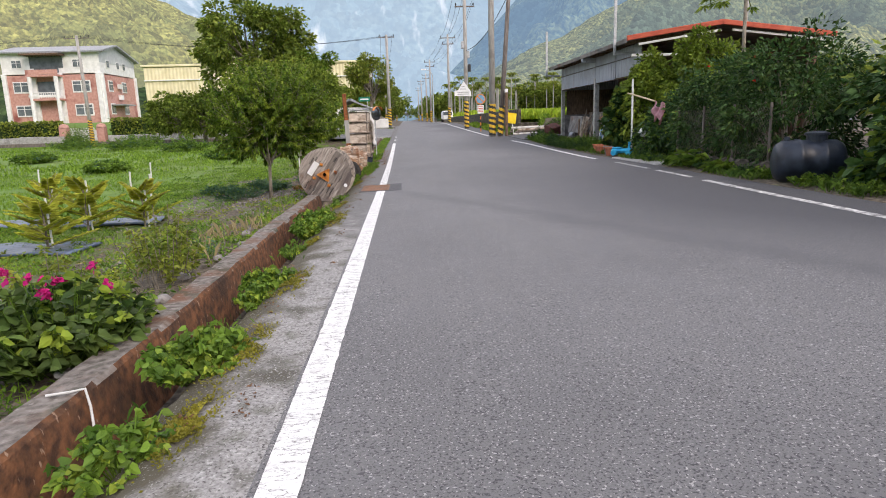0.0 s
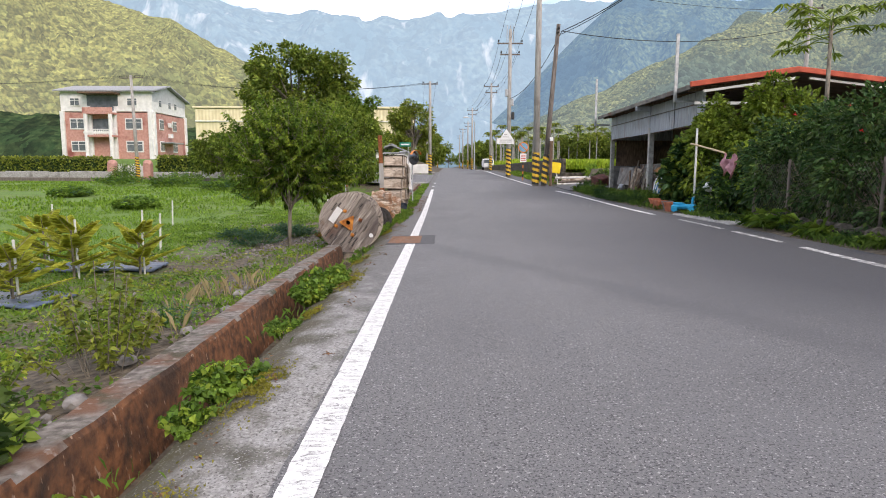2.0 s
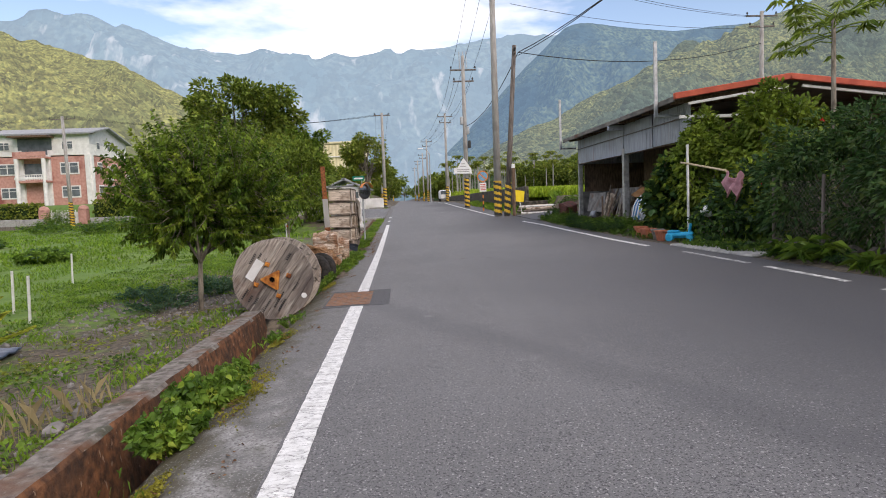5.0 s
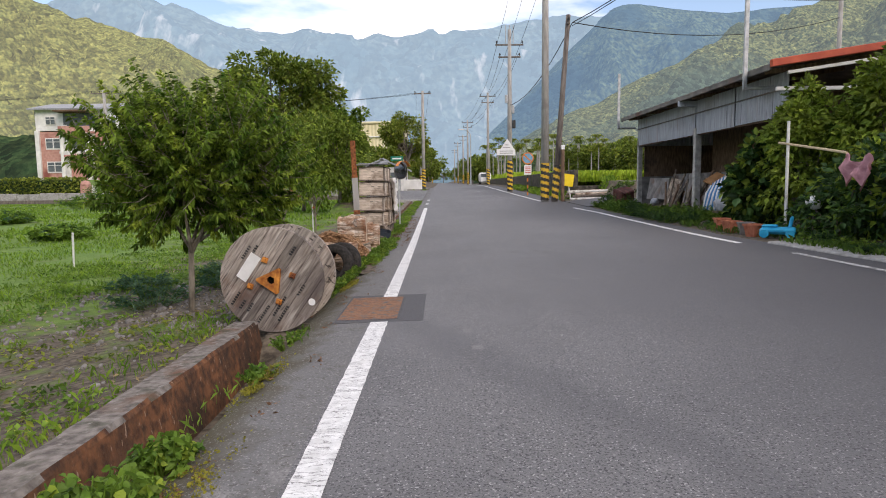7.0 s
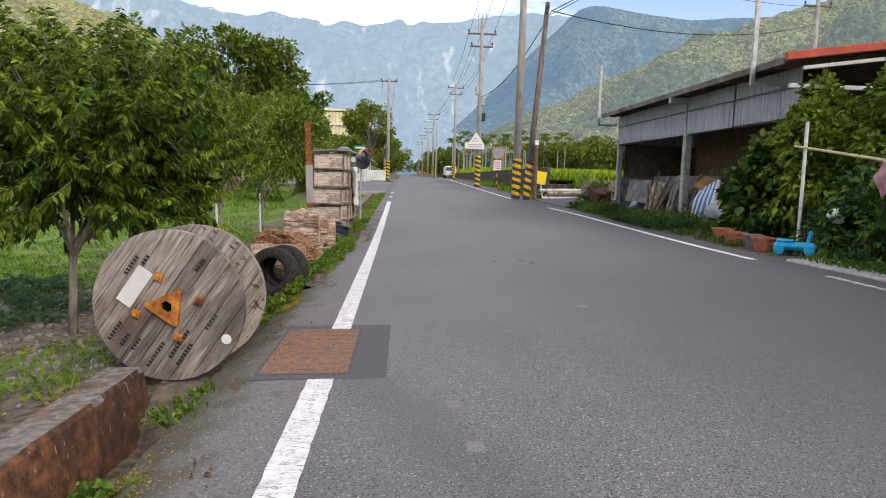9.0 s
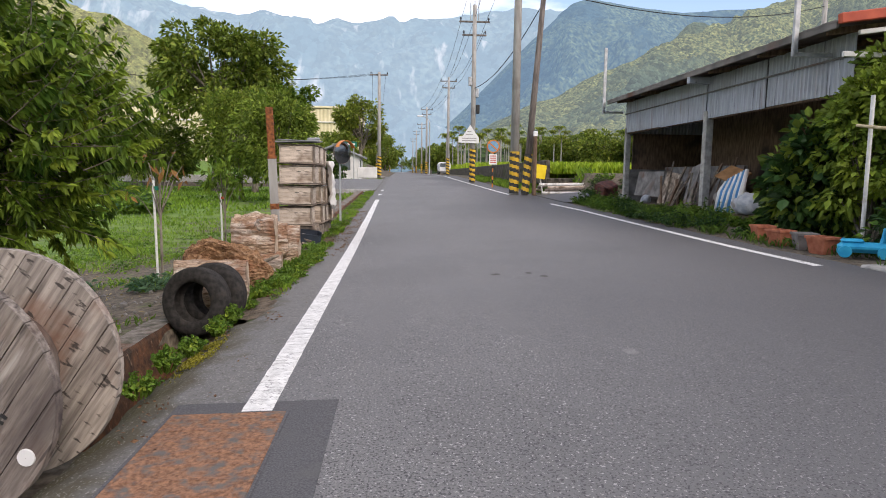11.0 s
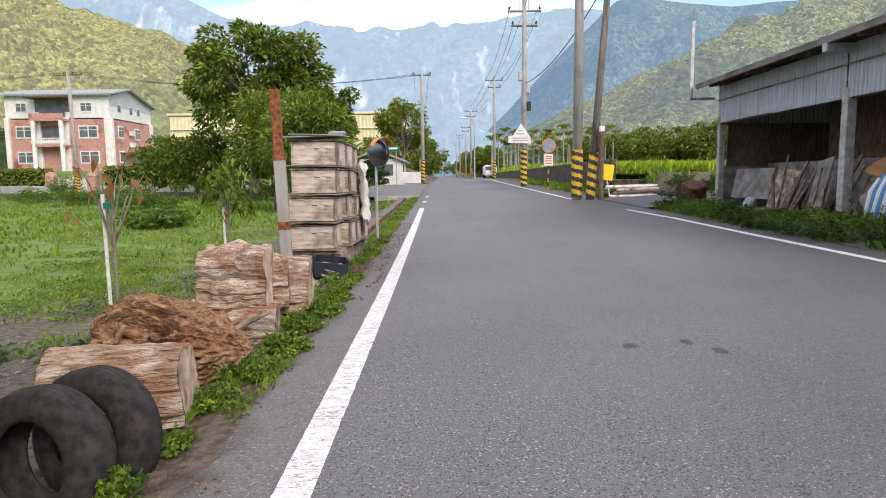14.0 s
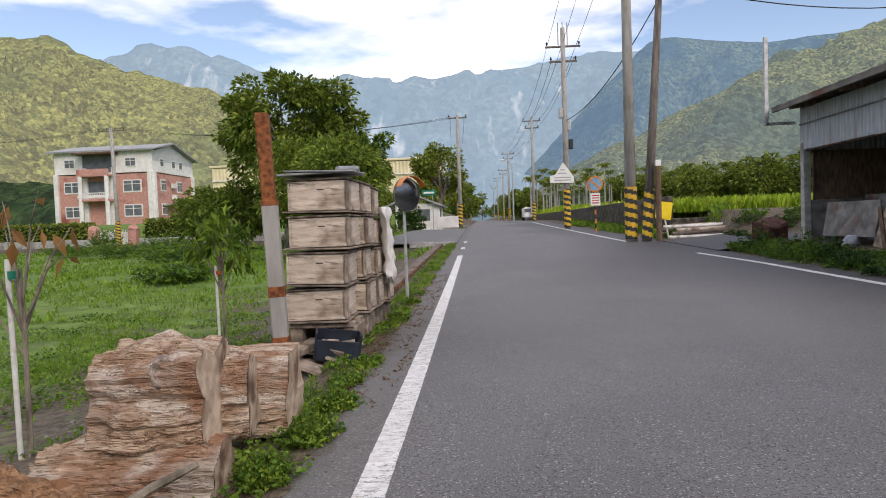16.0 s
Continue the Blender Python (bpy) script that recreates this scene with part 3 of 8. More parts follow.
def ball_dirs(k):
    d = rng.normal(size=(k, 3))
    return d / np.linalg.norm(d, axis=1, keepdims=True)


def crown_points(centre, radii, blobs, blob_r, k, low=-0.8):
    """Leaf places and directions on many clumps inside an uneven crown; also the clumps' middles."""
    c, rad = np.array(centre, float), np.array(radii, float)
    mids = []
    while len(mids) < blobs:
        d = ball_dirs(1)[0]
        if d[2] < low:
            continue
        mids.append(c + d * rad * rng.uniform(0.35, 1.0) ** 0.6)
    mids = np.array(mids)
    pick = rng.integers(0, blobs, k)
    br = (blob_r * rng.uniform(0.6, 1.3, blobs))[pick][:, None]
    d = ball_dirs(k)
    P = mids[pick] + d * br * rng.uniform(0.45, 1.0, (k, 1)) * (1, 1, 0.75)
    D = d + (mids[pick] - c) / rad.max() * 0.8 + rng.normal(size=(k, 3)) * 0.5 + (0, 0, -0.35)
    return P, D, mids


# ---- the lie of the land ----
def rise(y):
    if y < 18:
        return 0.0
    if y < 70:
        return 0.021 * (y - 18) ** 2 / (y - 18 + 6)
    return 0.979 + 0.005 * min(y - 70, 400)


WALL_X0, WALL_X1 = -1.44, -1.215      # the low ditch wall
ROAD_X0, ROAD_X1 = -0.42, 6.25


def road_z(x, y):
    return rise(y) + 0.022 * x


def field_z(x, y):
    t = min(max((-1.45 - x) / 2.2, 0), 1)
    z = -0.16 - 0.28 * t
    z += 0.06 * noise.noise(Vector((x * 0.3, y * 0.3, 3)))
    if y > 24:
        z += min((y - 24) / 12, 1) * 0.12
    if y > 76:
        s = min((y - 76) / 12, 1)
        z += 2.9 * s * s * (3 - 2 * s)
    return z


def land_z(x, y):
    """Height of the ground sheet; it passes under the road."""
    if x > ROAD_X1:
        z = rise(y) + 0.14 + min(0.07 * (x - ROAD_X1), 0.35)
        if y > 33.5 and x > 8.2:
            z = max(z, rise(y) + 0.14 + 0.9 * min((x - 8.2) / 0.5, 1) * min((y - 33.5) / 2.0, 1))
        return z + 0.03 * noise.noise(Vector((x, y, 0))) - 0.02
    if x > -0.55:
        return road_z(x, y) - 0.05 if x > -0.42 else road_z(x, y) - 0.03
    if y > 26.5:
        w = min(max((-0.55 - x) / 3.0, 0), 1)
        far = (road_z(-0.5, y) - 0.06) * (1 - w) + field_z(x, y) * w
        if 41.0 < y < 61.5 and x > -5.5:
            far = road_z(-0.5, y) * (1 - w) + (rise(y) - 0.02) * w - 0.06
        return far
    if x > -1.19 and y < 26.5:
        if 12.3 < y < 13.4:
            return -0.235
        if 15.5 < y < 22.8:
            t = min((y - 15.5) / 0.4, 1)
            return (-0.19 + 0.06 * t) * (1 - (x + 1.19) / 0.64) + -0.06 * (x + 1.19) / 0.64 + 0.02 * noise.noise(Vector((x * 3, y * 2, 1)))
        return -0.5 + 0.03 * noise.noise(Vector((x * 3, y * 2, 1))) if y < 22.8 else -0.35
    if x > -1.45:
        return -0.3 if y < 15.0 else -0.14
    return field_z(x, y)


def axis_steps(marks):
    out = []
    for a, b, s in marks:
        k = max(1, round((b - a) / s))
        out += [a + (b - a) * i / k for i in range(k)]
    return out + [marks[-1][1]]


XS = axis_steps([(-3000, -400, 400), (-400, -80, 40), (-80, -30, 5), (-30, -8, 1.0), (-8, -1.46, 0.3), (-1.46, -1.44, 0.02), (-1.44, -1.2, 0.24), (-1.2, -1.18, 0.02), (-1.18, -0.57, 0.2),
                 (-0.57, -0.54, 0.03), (-0.54, -0.43, 0.1), (-0.43, -0.40, 0.03), (-0.40, 6.24, 1.0), (6.24, 6.26, 0.02), (6.26, 14, 0.4), (14, 60, 5), (60, 400, 60), (400, 3000, 500)])
YS = axis_steps([(-400, -20, 95), (-20, 0, 2.0), (0, 40, 0.4), (40, 100, 2), (100, 400, 25), (400, 3600, 400)])
gv = [(x, y, land_z(x, y)) for y in YS for x in XS]
gw = len(XS)
gf = [(j * gw + i, j * gw + i + 1, (j + 1) * gw + i + 1, (j + 1) * gw + i) for j in range(len(YS) - 1) for i in range(gw - 1)]
ground = part("ground", raw("ground", gv, gf), M_ground, None, smooth=True)
tagged(ground, "grassy field and bare soil stretching to the hills", "ground", kind="structure")


def sheet(name, x0, x1, y0, y1, dx, dy, zf, lift, material, label, wobble0=0.0, wobble1=0.0, thick=0.05):
    """A thin slab that follows the land, with slightly ragged long edges."""
    ys = axis_steps([(y0, y1, dy)])
    xs = axis_steps([(x0, x1, dx)])
    v, f = [], []
    for y in ys:
        for i, x in enumerate(xs):
            xx = x
            if i == 0:
                xx += wobble0 * noise.noise(Vector((y * 1.3, x0, 5))) + 0.4 * wobble0 * noise.noise(Vector((y * 6, x0, 9)))
            if i == len(xs) - 1:
                xx += wobble1 * noise.noise(Vector((y * 1.3, x1, 7)))
            v.append((xx, y, zf(xx, y) + lift))
    w = len(xs)
    for j in range(len(ys) - 1):
        for i in range(w - 1):
            f.append((j * w + i, j * w + i + 1, (j + 1) * w + i + 1, (j + 1) * w + i))
    k = len(v)
    v += [(x, y, z - thick) for x, y, z in v]
    for j in range(len(ys) - 1):
        a, b = j * w, (j + 1) * w
        f.append((a, b, b + k, a + k))
        f.append((b + w - 1, a + w - 1, a + w - 1 + k, b + w - 1 + k))
    ob = part(name, raw(name, v, f), material, None)
    return tagged(ob, label, "road", kind="structure")


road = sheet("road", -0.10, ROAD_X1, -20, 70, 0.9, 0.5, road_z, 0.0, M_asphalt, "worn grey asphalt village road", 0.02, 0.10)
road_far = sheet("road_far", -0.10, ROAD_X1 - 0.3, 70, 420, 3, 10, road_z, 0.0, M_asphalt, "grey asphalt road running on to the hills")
shoulder = sheet("shoulder", -0.76, -0.03, -20, 70, 0.07, 0.10, lambda x, y: road_z(x, y) - (0.10 if y < 15.2 else 0.3) * max(0.0, (-0.42 - x) / 0.34) ** 1.8 - 0.02 * max(0.0, (-0.25 - x)) * 4 * abs(noise.noise(Vector((x * 7, y * 4, 3)))), -0.003, M_shoulder, "dusty grey road shoulder with moss and dirt", 0.12, 0.0, 0.30)
side_road = sheet("side_road_left", -4.4, -0.45, 41.4, 61.0, 1.3, 1.0, lambda x, y: rise(y) - 0.02, 0.02, M_asphalt, "grey asphalt side road across the ditch")
side_lane = sheet("side_lane_right", ROAD_X1 - 0.06, 7.95, 30.2, 34.7, 0.4, 0.3, lambda x, y: rise(y) + 0.1375 + 0.085 * max(0.0, x - ROAD_X1), 0.02, M_asphalt, "dark asphalt lane beside the shed")
side_lane2 = sheet("side_lane_right_far", 7.95, 30, 30.4, 33.2, 2.5, 0.6, lambda x, y: rise(y) + 0.285 + 0.02 * (x - 7.9), 0.02, M_asphalt, "dark asphalt lane leading behind the shed", thick=0.3)


verge_soil = sheet("verge_soil", -1.05, -0.40, 15.25, 41.2, 0.07, 0.09, lambda x, y: road_z(-0.4, y) - 0.012 - 0.10 * (max(0.0, -0.40 - x) / 0.65) ** 1.5 + 0.022 * noise.fractal(Vector((x * 6, y * 6, 2)), 0.8, 2.0, 4), 0.0, M_clod, "loose brown soil along the road edge by the logs", 0.16, 0.14, 0.30)


def stripe(name, pts, width, lift, label, wob=0.003, paint=None):
    """A painted line with ragged edges along points (x, y)."""
    v, f = [], []
    for (x0, y0), (x1, y1) in zip(pts, pts[1:]):
        k = max(1, int(abs(y1 - y0) / 0.035)) if y0 < 30 else max(1, int(abs(y1 - y0) / 1.0))
        for i in range(k + 1):
            t = i / k
            x, y = x0 + (x1 - x0) * t, y0 + (y1 - y0) * t
            for s in (-1, 1):
                xx = x + s * width / 2 + wob * noise.noise(Vector((y * 9, s * 4, 2))) * 2
                v.append((xx, y, road_z(xx, y) + lift))
    f = [(2 * i, 2 * i + 1, 2 * i + 3, 2 * i + 2) for i in range(len(v) // 2 - 1)]
    ob = part(name, raw(name, v, f), paint or M_line, None)
    return tagged(ob, label, "road marking", kind="structure")


stripe("edge_line_left_near", [(0, -12), (0.0, 11.86)], 0.155, 0.005, "worn white thermoplastic edge line")
stripe("edge_line_left_mid", [(0.0, 13.08), (-0.02, 20), (-0.04, 26.2), (-0.07, 33.4)], 0.15, 0.005, "worn white thermoplastic edge line")
stripe("edge_line_left_dash", [(-0.08, 36.6), (-0.08, 37.5)], 0.14, 0.005, "short white edge line dash")
stripe("edge_line_left_dash_far", [(-0.08, 40.8), (-0.08, 41.7)], 0.14, 0.005, "short white edge line dash")
stripe("edge_line_right_near", [(5.35, -12), (5.55, 5), (5.62, 8.4), (5.70, 10.6)], 0.13, 0.005, "faded white edge line", paint=M_line_worn)
stripe("edge_line_right_mid", [(5.74, 11.2), (5.78, 12.9)], 0.11, 0.005, "faded white edge line", paint=M_line_worn)
stripe("edge_line_right_worn", [(5.80, 13.4), (5.82, 15.6)], 0.10, 0.005, "faded white edge line", paint=M_line_worn)
stripe("edge_line_right_far", [(5.78, 17.2), (5.80, 22), (5.78, 27), (5.60, 29.9)], 0.13, 0.005, "white edge line curving towards the lane")
stripe("edge_line_right_on", [(5.3, 35.5), (5.2, 45), (5.1, 60), (5.1, 120)], 0.13, 0.006, "white edge line")

# small stains and scuffs on the asphalt
def road_stain(name, x, y, rx_, ry_, material, label, seed):
    """A thin ragged blot lying on the road."""
    v = [(x, y, road_z(x, y) + 0.004)]
    for k in range(40):
        a_ = k * math.tau / 40
        g_ = 0.62 + 0.75 * abs(noise.noise(Vector((math.cos(a_) * 3 + seed, math.sin(a_) * 3, seed)))) + 0.35 * noise.noise(Vector((math.cos(a_) * 9, math.sin(a_) * 9, seed)))
        u_, w_ = x + rx_ * g_ * math.cos(a_), y + ry_ * g_ * math.sin(a_)
        v.append((u_, w_, road_z(u_, w_) + 0.002))
    tagged(part(name, raw(name, v, [(0, 1 + k, 1 + (k + 1) % 40) for k in range(40)]), material, None), label, "road stain", kind="structure")


for k, (x, y) in enumerate([(1.82, 17.1), (2.34, 16.92), (2.21, 17.16)]):
    road_stain("road_stain", x, y, 0.07 - 0.01 * k, 0.09, M_tar_spot, "small dark dirt spot on the asphalt", 3 + 2 * k)
for k, (x, y) in enumerate([(0.77, 11.41), (0.82, 10.88), (2.2, 13.91)]):
    road_stain("road_scuff", x, y, 0.06, 0.09, M_scuff, "pale dusty scuff on the asphalt", 14 + 3 * k)

# patch and rusty plate in the road
bm = nb()
box(bm, (-0.015, 12.55, -0.001), (0.81, 1.36, 0.008), (0, -1.26, 0), 0.002)
road_patch = single("road_patch", bm, M_asphalt_dark, "square darker asphalt patch round a rusty cover", "road patch", kind="structure")
cover = thing("drain_cover", "rust-red rough steel drain cover set in the road", "drain cover", m=pose(-0.125, 12.52, 0.0, 0, -1.26, 0))
part("cover_plate", box(nb(), (0, 0, 0), (0.545, 1.11, 0.014), None, 0.003), M_rust_plate, cover)
for c_, s_ in (((-0.281, 0, 0), (0.016, 1.14, 0.012)), ((0.281, 0, 0), (0.016, 1.14, 0.012)), ((0, -0.563, 0), (0.546, 0.014, 0.012)), ((0, 0.563, 0), (0.546, 0.014, 0.012))):
    part("rim_bar", box(nb(), c_, s_, None, 0.002), M_asphalt_dark, cover, "dark tarred rim")
for k in range(9):
    part("tread_bar", box(nb(), (0, -0.48 + 0.12 * k, 0.0075), (0.50, 0.022, 0.004), None, 0.001), M_rust_plate, cover)

# ditch wall
def wall_run(name, y0, y1, top, x0=WALL_X0, x1=WALL_X1, label="low rusty-brown concrete ditch wall with a worn top"):
    base = thing(name, label, "wall", kind="structure")
    ys = axis_steps([(y0, y1, 0.06)])

    def edge(y, s):
        return 0.015 * noise.noise(Vector((y * 2.2, s, 0))) + 0.008 * noise.noise(Vector((y * 9, s, 4)))
    v, f = [], []
    for y in ys:
        t = top(y)
        e = 0.008 * noise.noise(Vector((y * 3, 8, 1)))
        v += [(x1 + 0.07, y, -0.55), (x1 + edge(y, 2) * 0.6, y, t - 0.03 + e), (x1 - 0.02 + edge(y, 1), y, t + e), (x0 + edge(y, 5), y, t - 0.005 + e), (x0 - 0.02, y, -0.55)]
    for j in range(len(ys) - 1):
        for i in range(4):
            f.append((5 * j + i, 5 * j + i + 1, 5 * j + 6 + i, 5 * j + 5 + i))
    f += [(0, 1, 2, 3, 4), tuple(5 * (len(ys) - 1) + i for i in (4, 3, 2, 1, 0))]
    me = raw("wall_body", v, f)
    ob = part("wall_body", me, M_wall, base)
    me.materials.append(M_wall_top)
    for p in me.polygons:
        if abs(p.normal.z) > 0.6:
            p.material_index = 1
    return base


wall_run("ditch_wall_near", -6, 12.30, lambda y: -0.055 + 0.012 * math.sin(y * 0.9))
wall_run("ditch_wall_mid", 13.45, 15.55, lambda y: -0.09, label="brown stained concrete ditch wall stub beyond the drum")
wall_run("ditch_wall_far", 24.2, 41.0, lambda y: rise(y) - 0.01, -1.28, -1.02, "short brown concrete ditch wall past the hives")
bm = nb()
box(bm, (-0.63, 3, -0.42), (0.10, 18.4, 0.36), None, 0.01)
ditch_side = single("ditch_side", bm, M_wall_top, "mossy concrete side of the ditch under the shoulder", "wall", kind="structure")
bm = nb()
box(bm, (-1.5, 41.35, rise(41) - 0.06), (1.9, 0.5, 0.22), None, 0.02)
slab = single("culvert_slab", bm, M_concrete, "grey concrete slab over the ditch", "slab", kind="structure")

# ---- mountains ----
def hill_mat(name, shade, lit, patch, crown, haze_glow, lo3=0.45, hi3=0.68, broad=0.006, bump=0.8, rock=None, rl=0.6, depth=3.0, vary=0.55):
    """Forest seen from afar: sunlit and shaded tones mixed into the colour, haze added as emission, one tone for each
    tree crown, crowns domed, broad patches of another tone, pale cliffs if any.
    """
    m = mat(name, shade, lit, scale=crown * 1.3, rough=1.0, bump=0, c3=patch, scale3=broad, lo3=lo3, hi3=hi3, haze_glow=haze_glow, spec=0.0, detail=9, lo=0.36, hi=0.66)
    n, l = m.node_tree.nodes, m.node_tree.links
    b = n["Principled BSDF"]
    col = b.inputs["Base Color"].links[0].from_socket
    co, warp, add, vor, hs, mr = (n.new("ShaderNode" + k) for k in ("TexCoord", "TexNoise", "MixRGB", "TexVoronoi", "HueSaturation", "MapRange"))
    warp.inputs["Scale"].default_value, warp.inputs["Detail"].default_value = crown * 1.5, 3
    add.blend_type = "ADD"
    add.inputs[0].default_value = 1.0
    mp0 = n.new("ShaderNodeMapping")
    mp0.inputs["Scale"].default_value = (1.0, 0.42, 1.0)
    l.new(co.outputs["Object"], mp0.inputs["Vector"])
    l.new(mp0.outputs["Vector"], warp.inputs["Vector"])
    sc = n.new("ShaderNodeVectorMath")
    sc.operation = "SCALE"
    sc.inputs["Scale"].default_value = 1.0 / crown
    l.new(warp.outputs["Color"], sc.inputs[0])
    l.new(mp0.outputs["Vector"], add.inputs[1])
    l.new(sc.outputs["Vector"], add.inputs[2])
    l.new(add.outputs["Color"], vor.inputs["Vector"])
    vor.inputs["Scale"].default_value = crown
    grey = n.new("ShaderNodeSeparateColor")
    l.new(vor.outputs["Color"], grey.inputs[0])
    l.new(grey.outputs[0], mr.inputs["Value"])
    mr.inputs["To Min"].default_value, mr.inputs["To Max"].default_value = 1 - vary, 1 + vary
    l.new(mr.outputs["Result"], hs.inputs["Value"])
    l.new(col, hs.inputs["Color"])
    col = hs.outputs["Color"]
    if rock:
        t, rp, x, mp = n.new("ShaderNodeTexNoise"), n.new("ShaderNodeValToRGB"), n.new("ShaderNodeMixRGB"), n.new("ShaderNodeMapping")
        mp.inputs["Scale"].default_value = (1.8, 0.8, 0.45)
        t.inputs["Scale"].default_value, t.inputs["Detail"].default_value = 0.009, 9
        rp.color_ramp.elements[0].position, rp.color_ramp.elements[1].position = rl, rl + 0.10
        l.new(co.outputs["Object"], mp.inputs["Vector"])
        l.new(mp.outputs["Vector"], t.inputs["Vector"])
        l.new(t.outputs["Fac"], rp.inputs["Fac"])
        l.new(rp.outputs["Color"], x.inputs[0])
        l.new(col, x.inputs[1])
        x.inputs[2].default_value = (*rock, 1)
        col = x.outputs["Color"]
    l.new(col, b.inputs["Base Color"])
    bp, inv = n.new("ShaderNodeBump"), n.new("ShaderNodeMath")
    inv.operation = "MULTIPLY"
    inv.inputs[1].default_value = -1.0
    l.new(vor.outputs["Distance"], inv.inputs[0])
    bp.inputs["Strength"].default_value, bp.inputs["Distance"].default_value = bump, depth
    l.new(inv.outputs[0], bp.inputs["Height"])
    l.new(bp.outputs["Normal"], b.inputs["Normal"])
    return m


# Haze over the hills is a bluish emission, sunlight a yellower lit colour.
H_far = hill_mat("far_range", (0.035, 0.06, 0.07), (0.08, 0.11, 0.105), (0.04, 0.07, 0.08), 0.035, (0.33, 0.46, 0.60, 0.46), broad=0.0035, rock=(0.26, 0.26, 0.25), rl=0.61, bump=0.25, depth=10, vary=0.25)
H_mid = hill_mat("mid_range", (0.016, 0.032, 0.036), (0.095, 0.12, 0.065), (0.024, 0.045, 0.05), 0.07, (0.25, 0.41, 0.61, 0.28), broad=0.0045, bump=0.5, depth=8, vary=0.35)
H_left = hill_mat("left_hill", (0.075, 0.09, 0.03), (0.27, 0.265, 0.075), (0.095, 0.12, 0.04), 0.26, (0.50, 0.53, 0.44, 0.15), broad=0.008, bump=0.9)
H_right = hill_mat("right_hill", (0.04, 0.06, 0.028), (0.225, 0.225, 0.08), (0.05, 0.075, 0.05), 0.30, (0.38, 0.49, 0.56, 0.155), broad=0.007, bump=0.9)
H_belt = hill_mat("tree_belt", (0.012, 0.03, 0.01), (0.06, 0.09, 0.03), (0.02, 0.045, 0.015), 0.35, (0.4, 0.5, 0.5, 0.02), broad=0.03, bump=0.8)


def mountain(name, near, far, prof, material, label, rough=0.10, seed=0, nu=260, nv=90, cell=0.16, power=1.1, base=0.0, jag=0.035):
    """A slope between two distances whose skyline follows prof: (x over y, height over distance)."""
    px, pz = [p[0] for p in prof], [p[1] for p in prof]
    v, f = [], []
    s = 1 / (far * cell)
    for j in range(nv + 1):
        t = j / nv
        d = near + (far - near) * t
        for i in range(nu + 1):
            a = px[0] + (px[-1] - px[0]) * i / nu
            top = float(np.interp(a, px, pz)) * far
            top *= 1 + jag * noise.fractal(Vector((a * 18, seed, 0)), 0.9, 2.1, 5) * (t ** 2)
            q = Vector((a * d * s, d * s * 0.8, seed))
            g = noise.fractal(q * 2.2, 0.9, 2.1, 6)
            spur = abs(noise.noise(q + Vector((0.3 * g, 0, 0)))) * 2
            hump = math.sin(math.pi * min(t * 0.98 + 0.02, 1)) ** 0.8
            z = top * (t ** power) + top * rough * (0.5 * g - 1.5 * spur + 0.5) * hump
            v.append((a * d + 0.5, d + 8, z + base))
    w = nu + 1
    f = [(j * w + i, j * w + i + 1, (j + 1) * w + i + 1, (j + 1) * w + i) for j in range(nv) for i in range(nu)]
    k = len(v)
    v += [(x * 1.03, y * 1.03, -5) for x, y, z in v[-w:]]
    f += [(k - w + i, k - w + i + 1, k + i + 1, k + i) for i in range(nu)]
    ob = part(name, raw(name, v, f), material, None, smooth=True)
    return tagged(ob, label, "mountain", kind="structure")


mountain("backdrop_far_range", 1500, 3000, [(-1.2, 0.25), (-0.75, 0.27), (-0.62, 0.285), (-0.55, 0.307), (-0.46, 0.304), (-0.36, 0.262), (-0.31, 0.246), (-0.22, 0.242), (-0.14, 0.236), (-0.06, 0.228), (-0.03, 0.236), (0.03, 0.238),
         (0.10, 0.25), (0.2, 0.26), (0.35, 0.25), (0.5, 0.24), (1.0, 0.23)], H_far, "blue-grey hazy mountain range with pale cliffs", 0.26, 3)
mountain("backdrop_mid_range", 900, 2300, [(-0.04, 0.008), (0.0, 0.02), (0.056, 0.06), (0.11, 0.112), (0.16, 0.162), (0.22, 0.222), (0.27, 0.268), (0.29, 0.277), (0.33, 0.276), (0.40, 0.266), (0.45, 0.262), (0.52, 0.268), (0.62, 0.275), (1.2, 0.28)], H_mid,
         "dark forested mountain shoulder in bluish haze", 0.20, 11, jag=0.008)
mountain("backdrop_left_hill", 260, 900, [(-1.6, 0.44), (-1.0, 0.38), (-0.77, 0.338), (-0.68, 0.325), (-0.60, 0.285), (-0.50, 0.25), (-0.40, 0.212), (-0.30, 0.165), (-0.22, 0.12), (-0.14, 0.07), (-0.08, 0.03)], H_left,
         "yellow-green forested hillside with sunlight put into its colour", 0.20, 21)
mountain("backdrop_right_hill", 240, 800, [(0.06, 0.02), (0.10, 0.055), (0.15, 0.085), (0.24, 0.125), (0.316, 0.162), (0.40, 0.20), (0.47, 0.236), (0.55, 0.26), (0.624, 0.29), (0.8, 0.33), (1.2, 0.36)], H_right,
         "green forested hillside with sunlight put into its colour", 0.22, 31)
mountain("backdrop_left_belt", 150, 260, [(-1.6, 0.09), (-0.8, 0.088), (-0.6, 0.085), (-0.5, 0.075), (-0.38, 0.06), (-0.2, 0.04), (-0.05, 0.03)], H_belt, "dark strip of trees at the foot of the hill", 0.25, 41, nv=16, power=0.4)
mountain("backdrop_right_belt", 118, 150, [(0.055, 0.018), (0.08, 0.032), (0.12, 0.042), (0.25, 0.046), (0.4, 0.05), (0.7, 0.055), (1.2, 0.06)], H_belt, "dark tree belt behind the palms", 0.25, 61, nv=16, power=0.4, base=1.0)
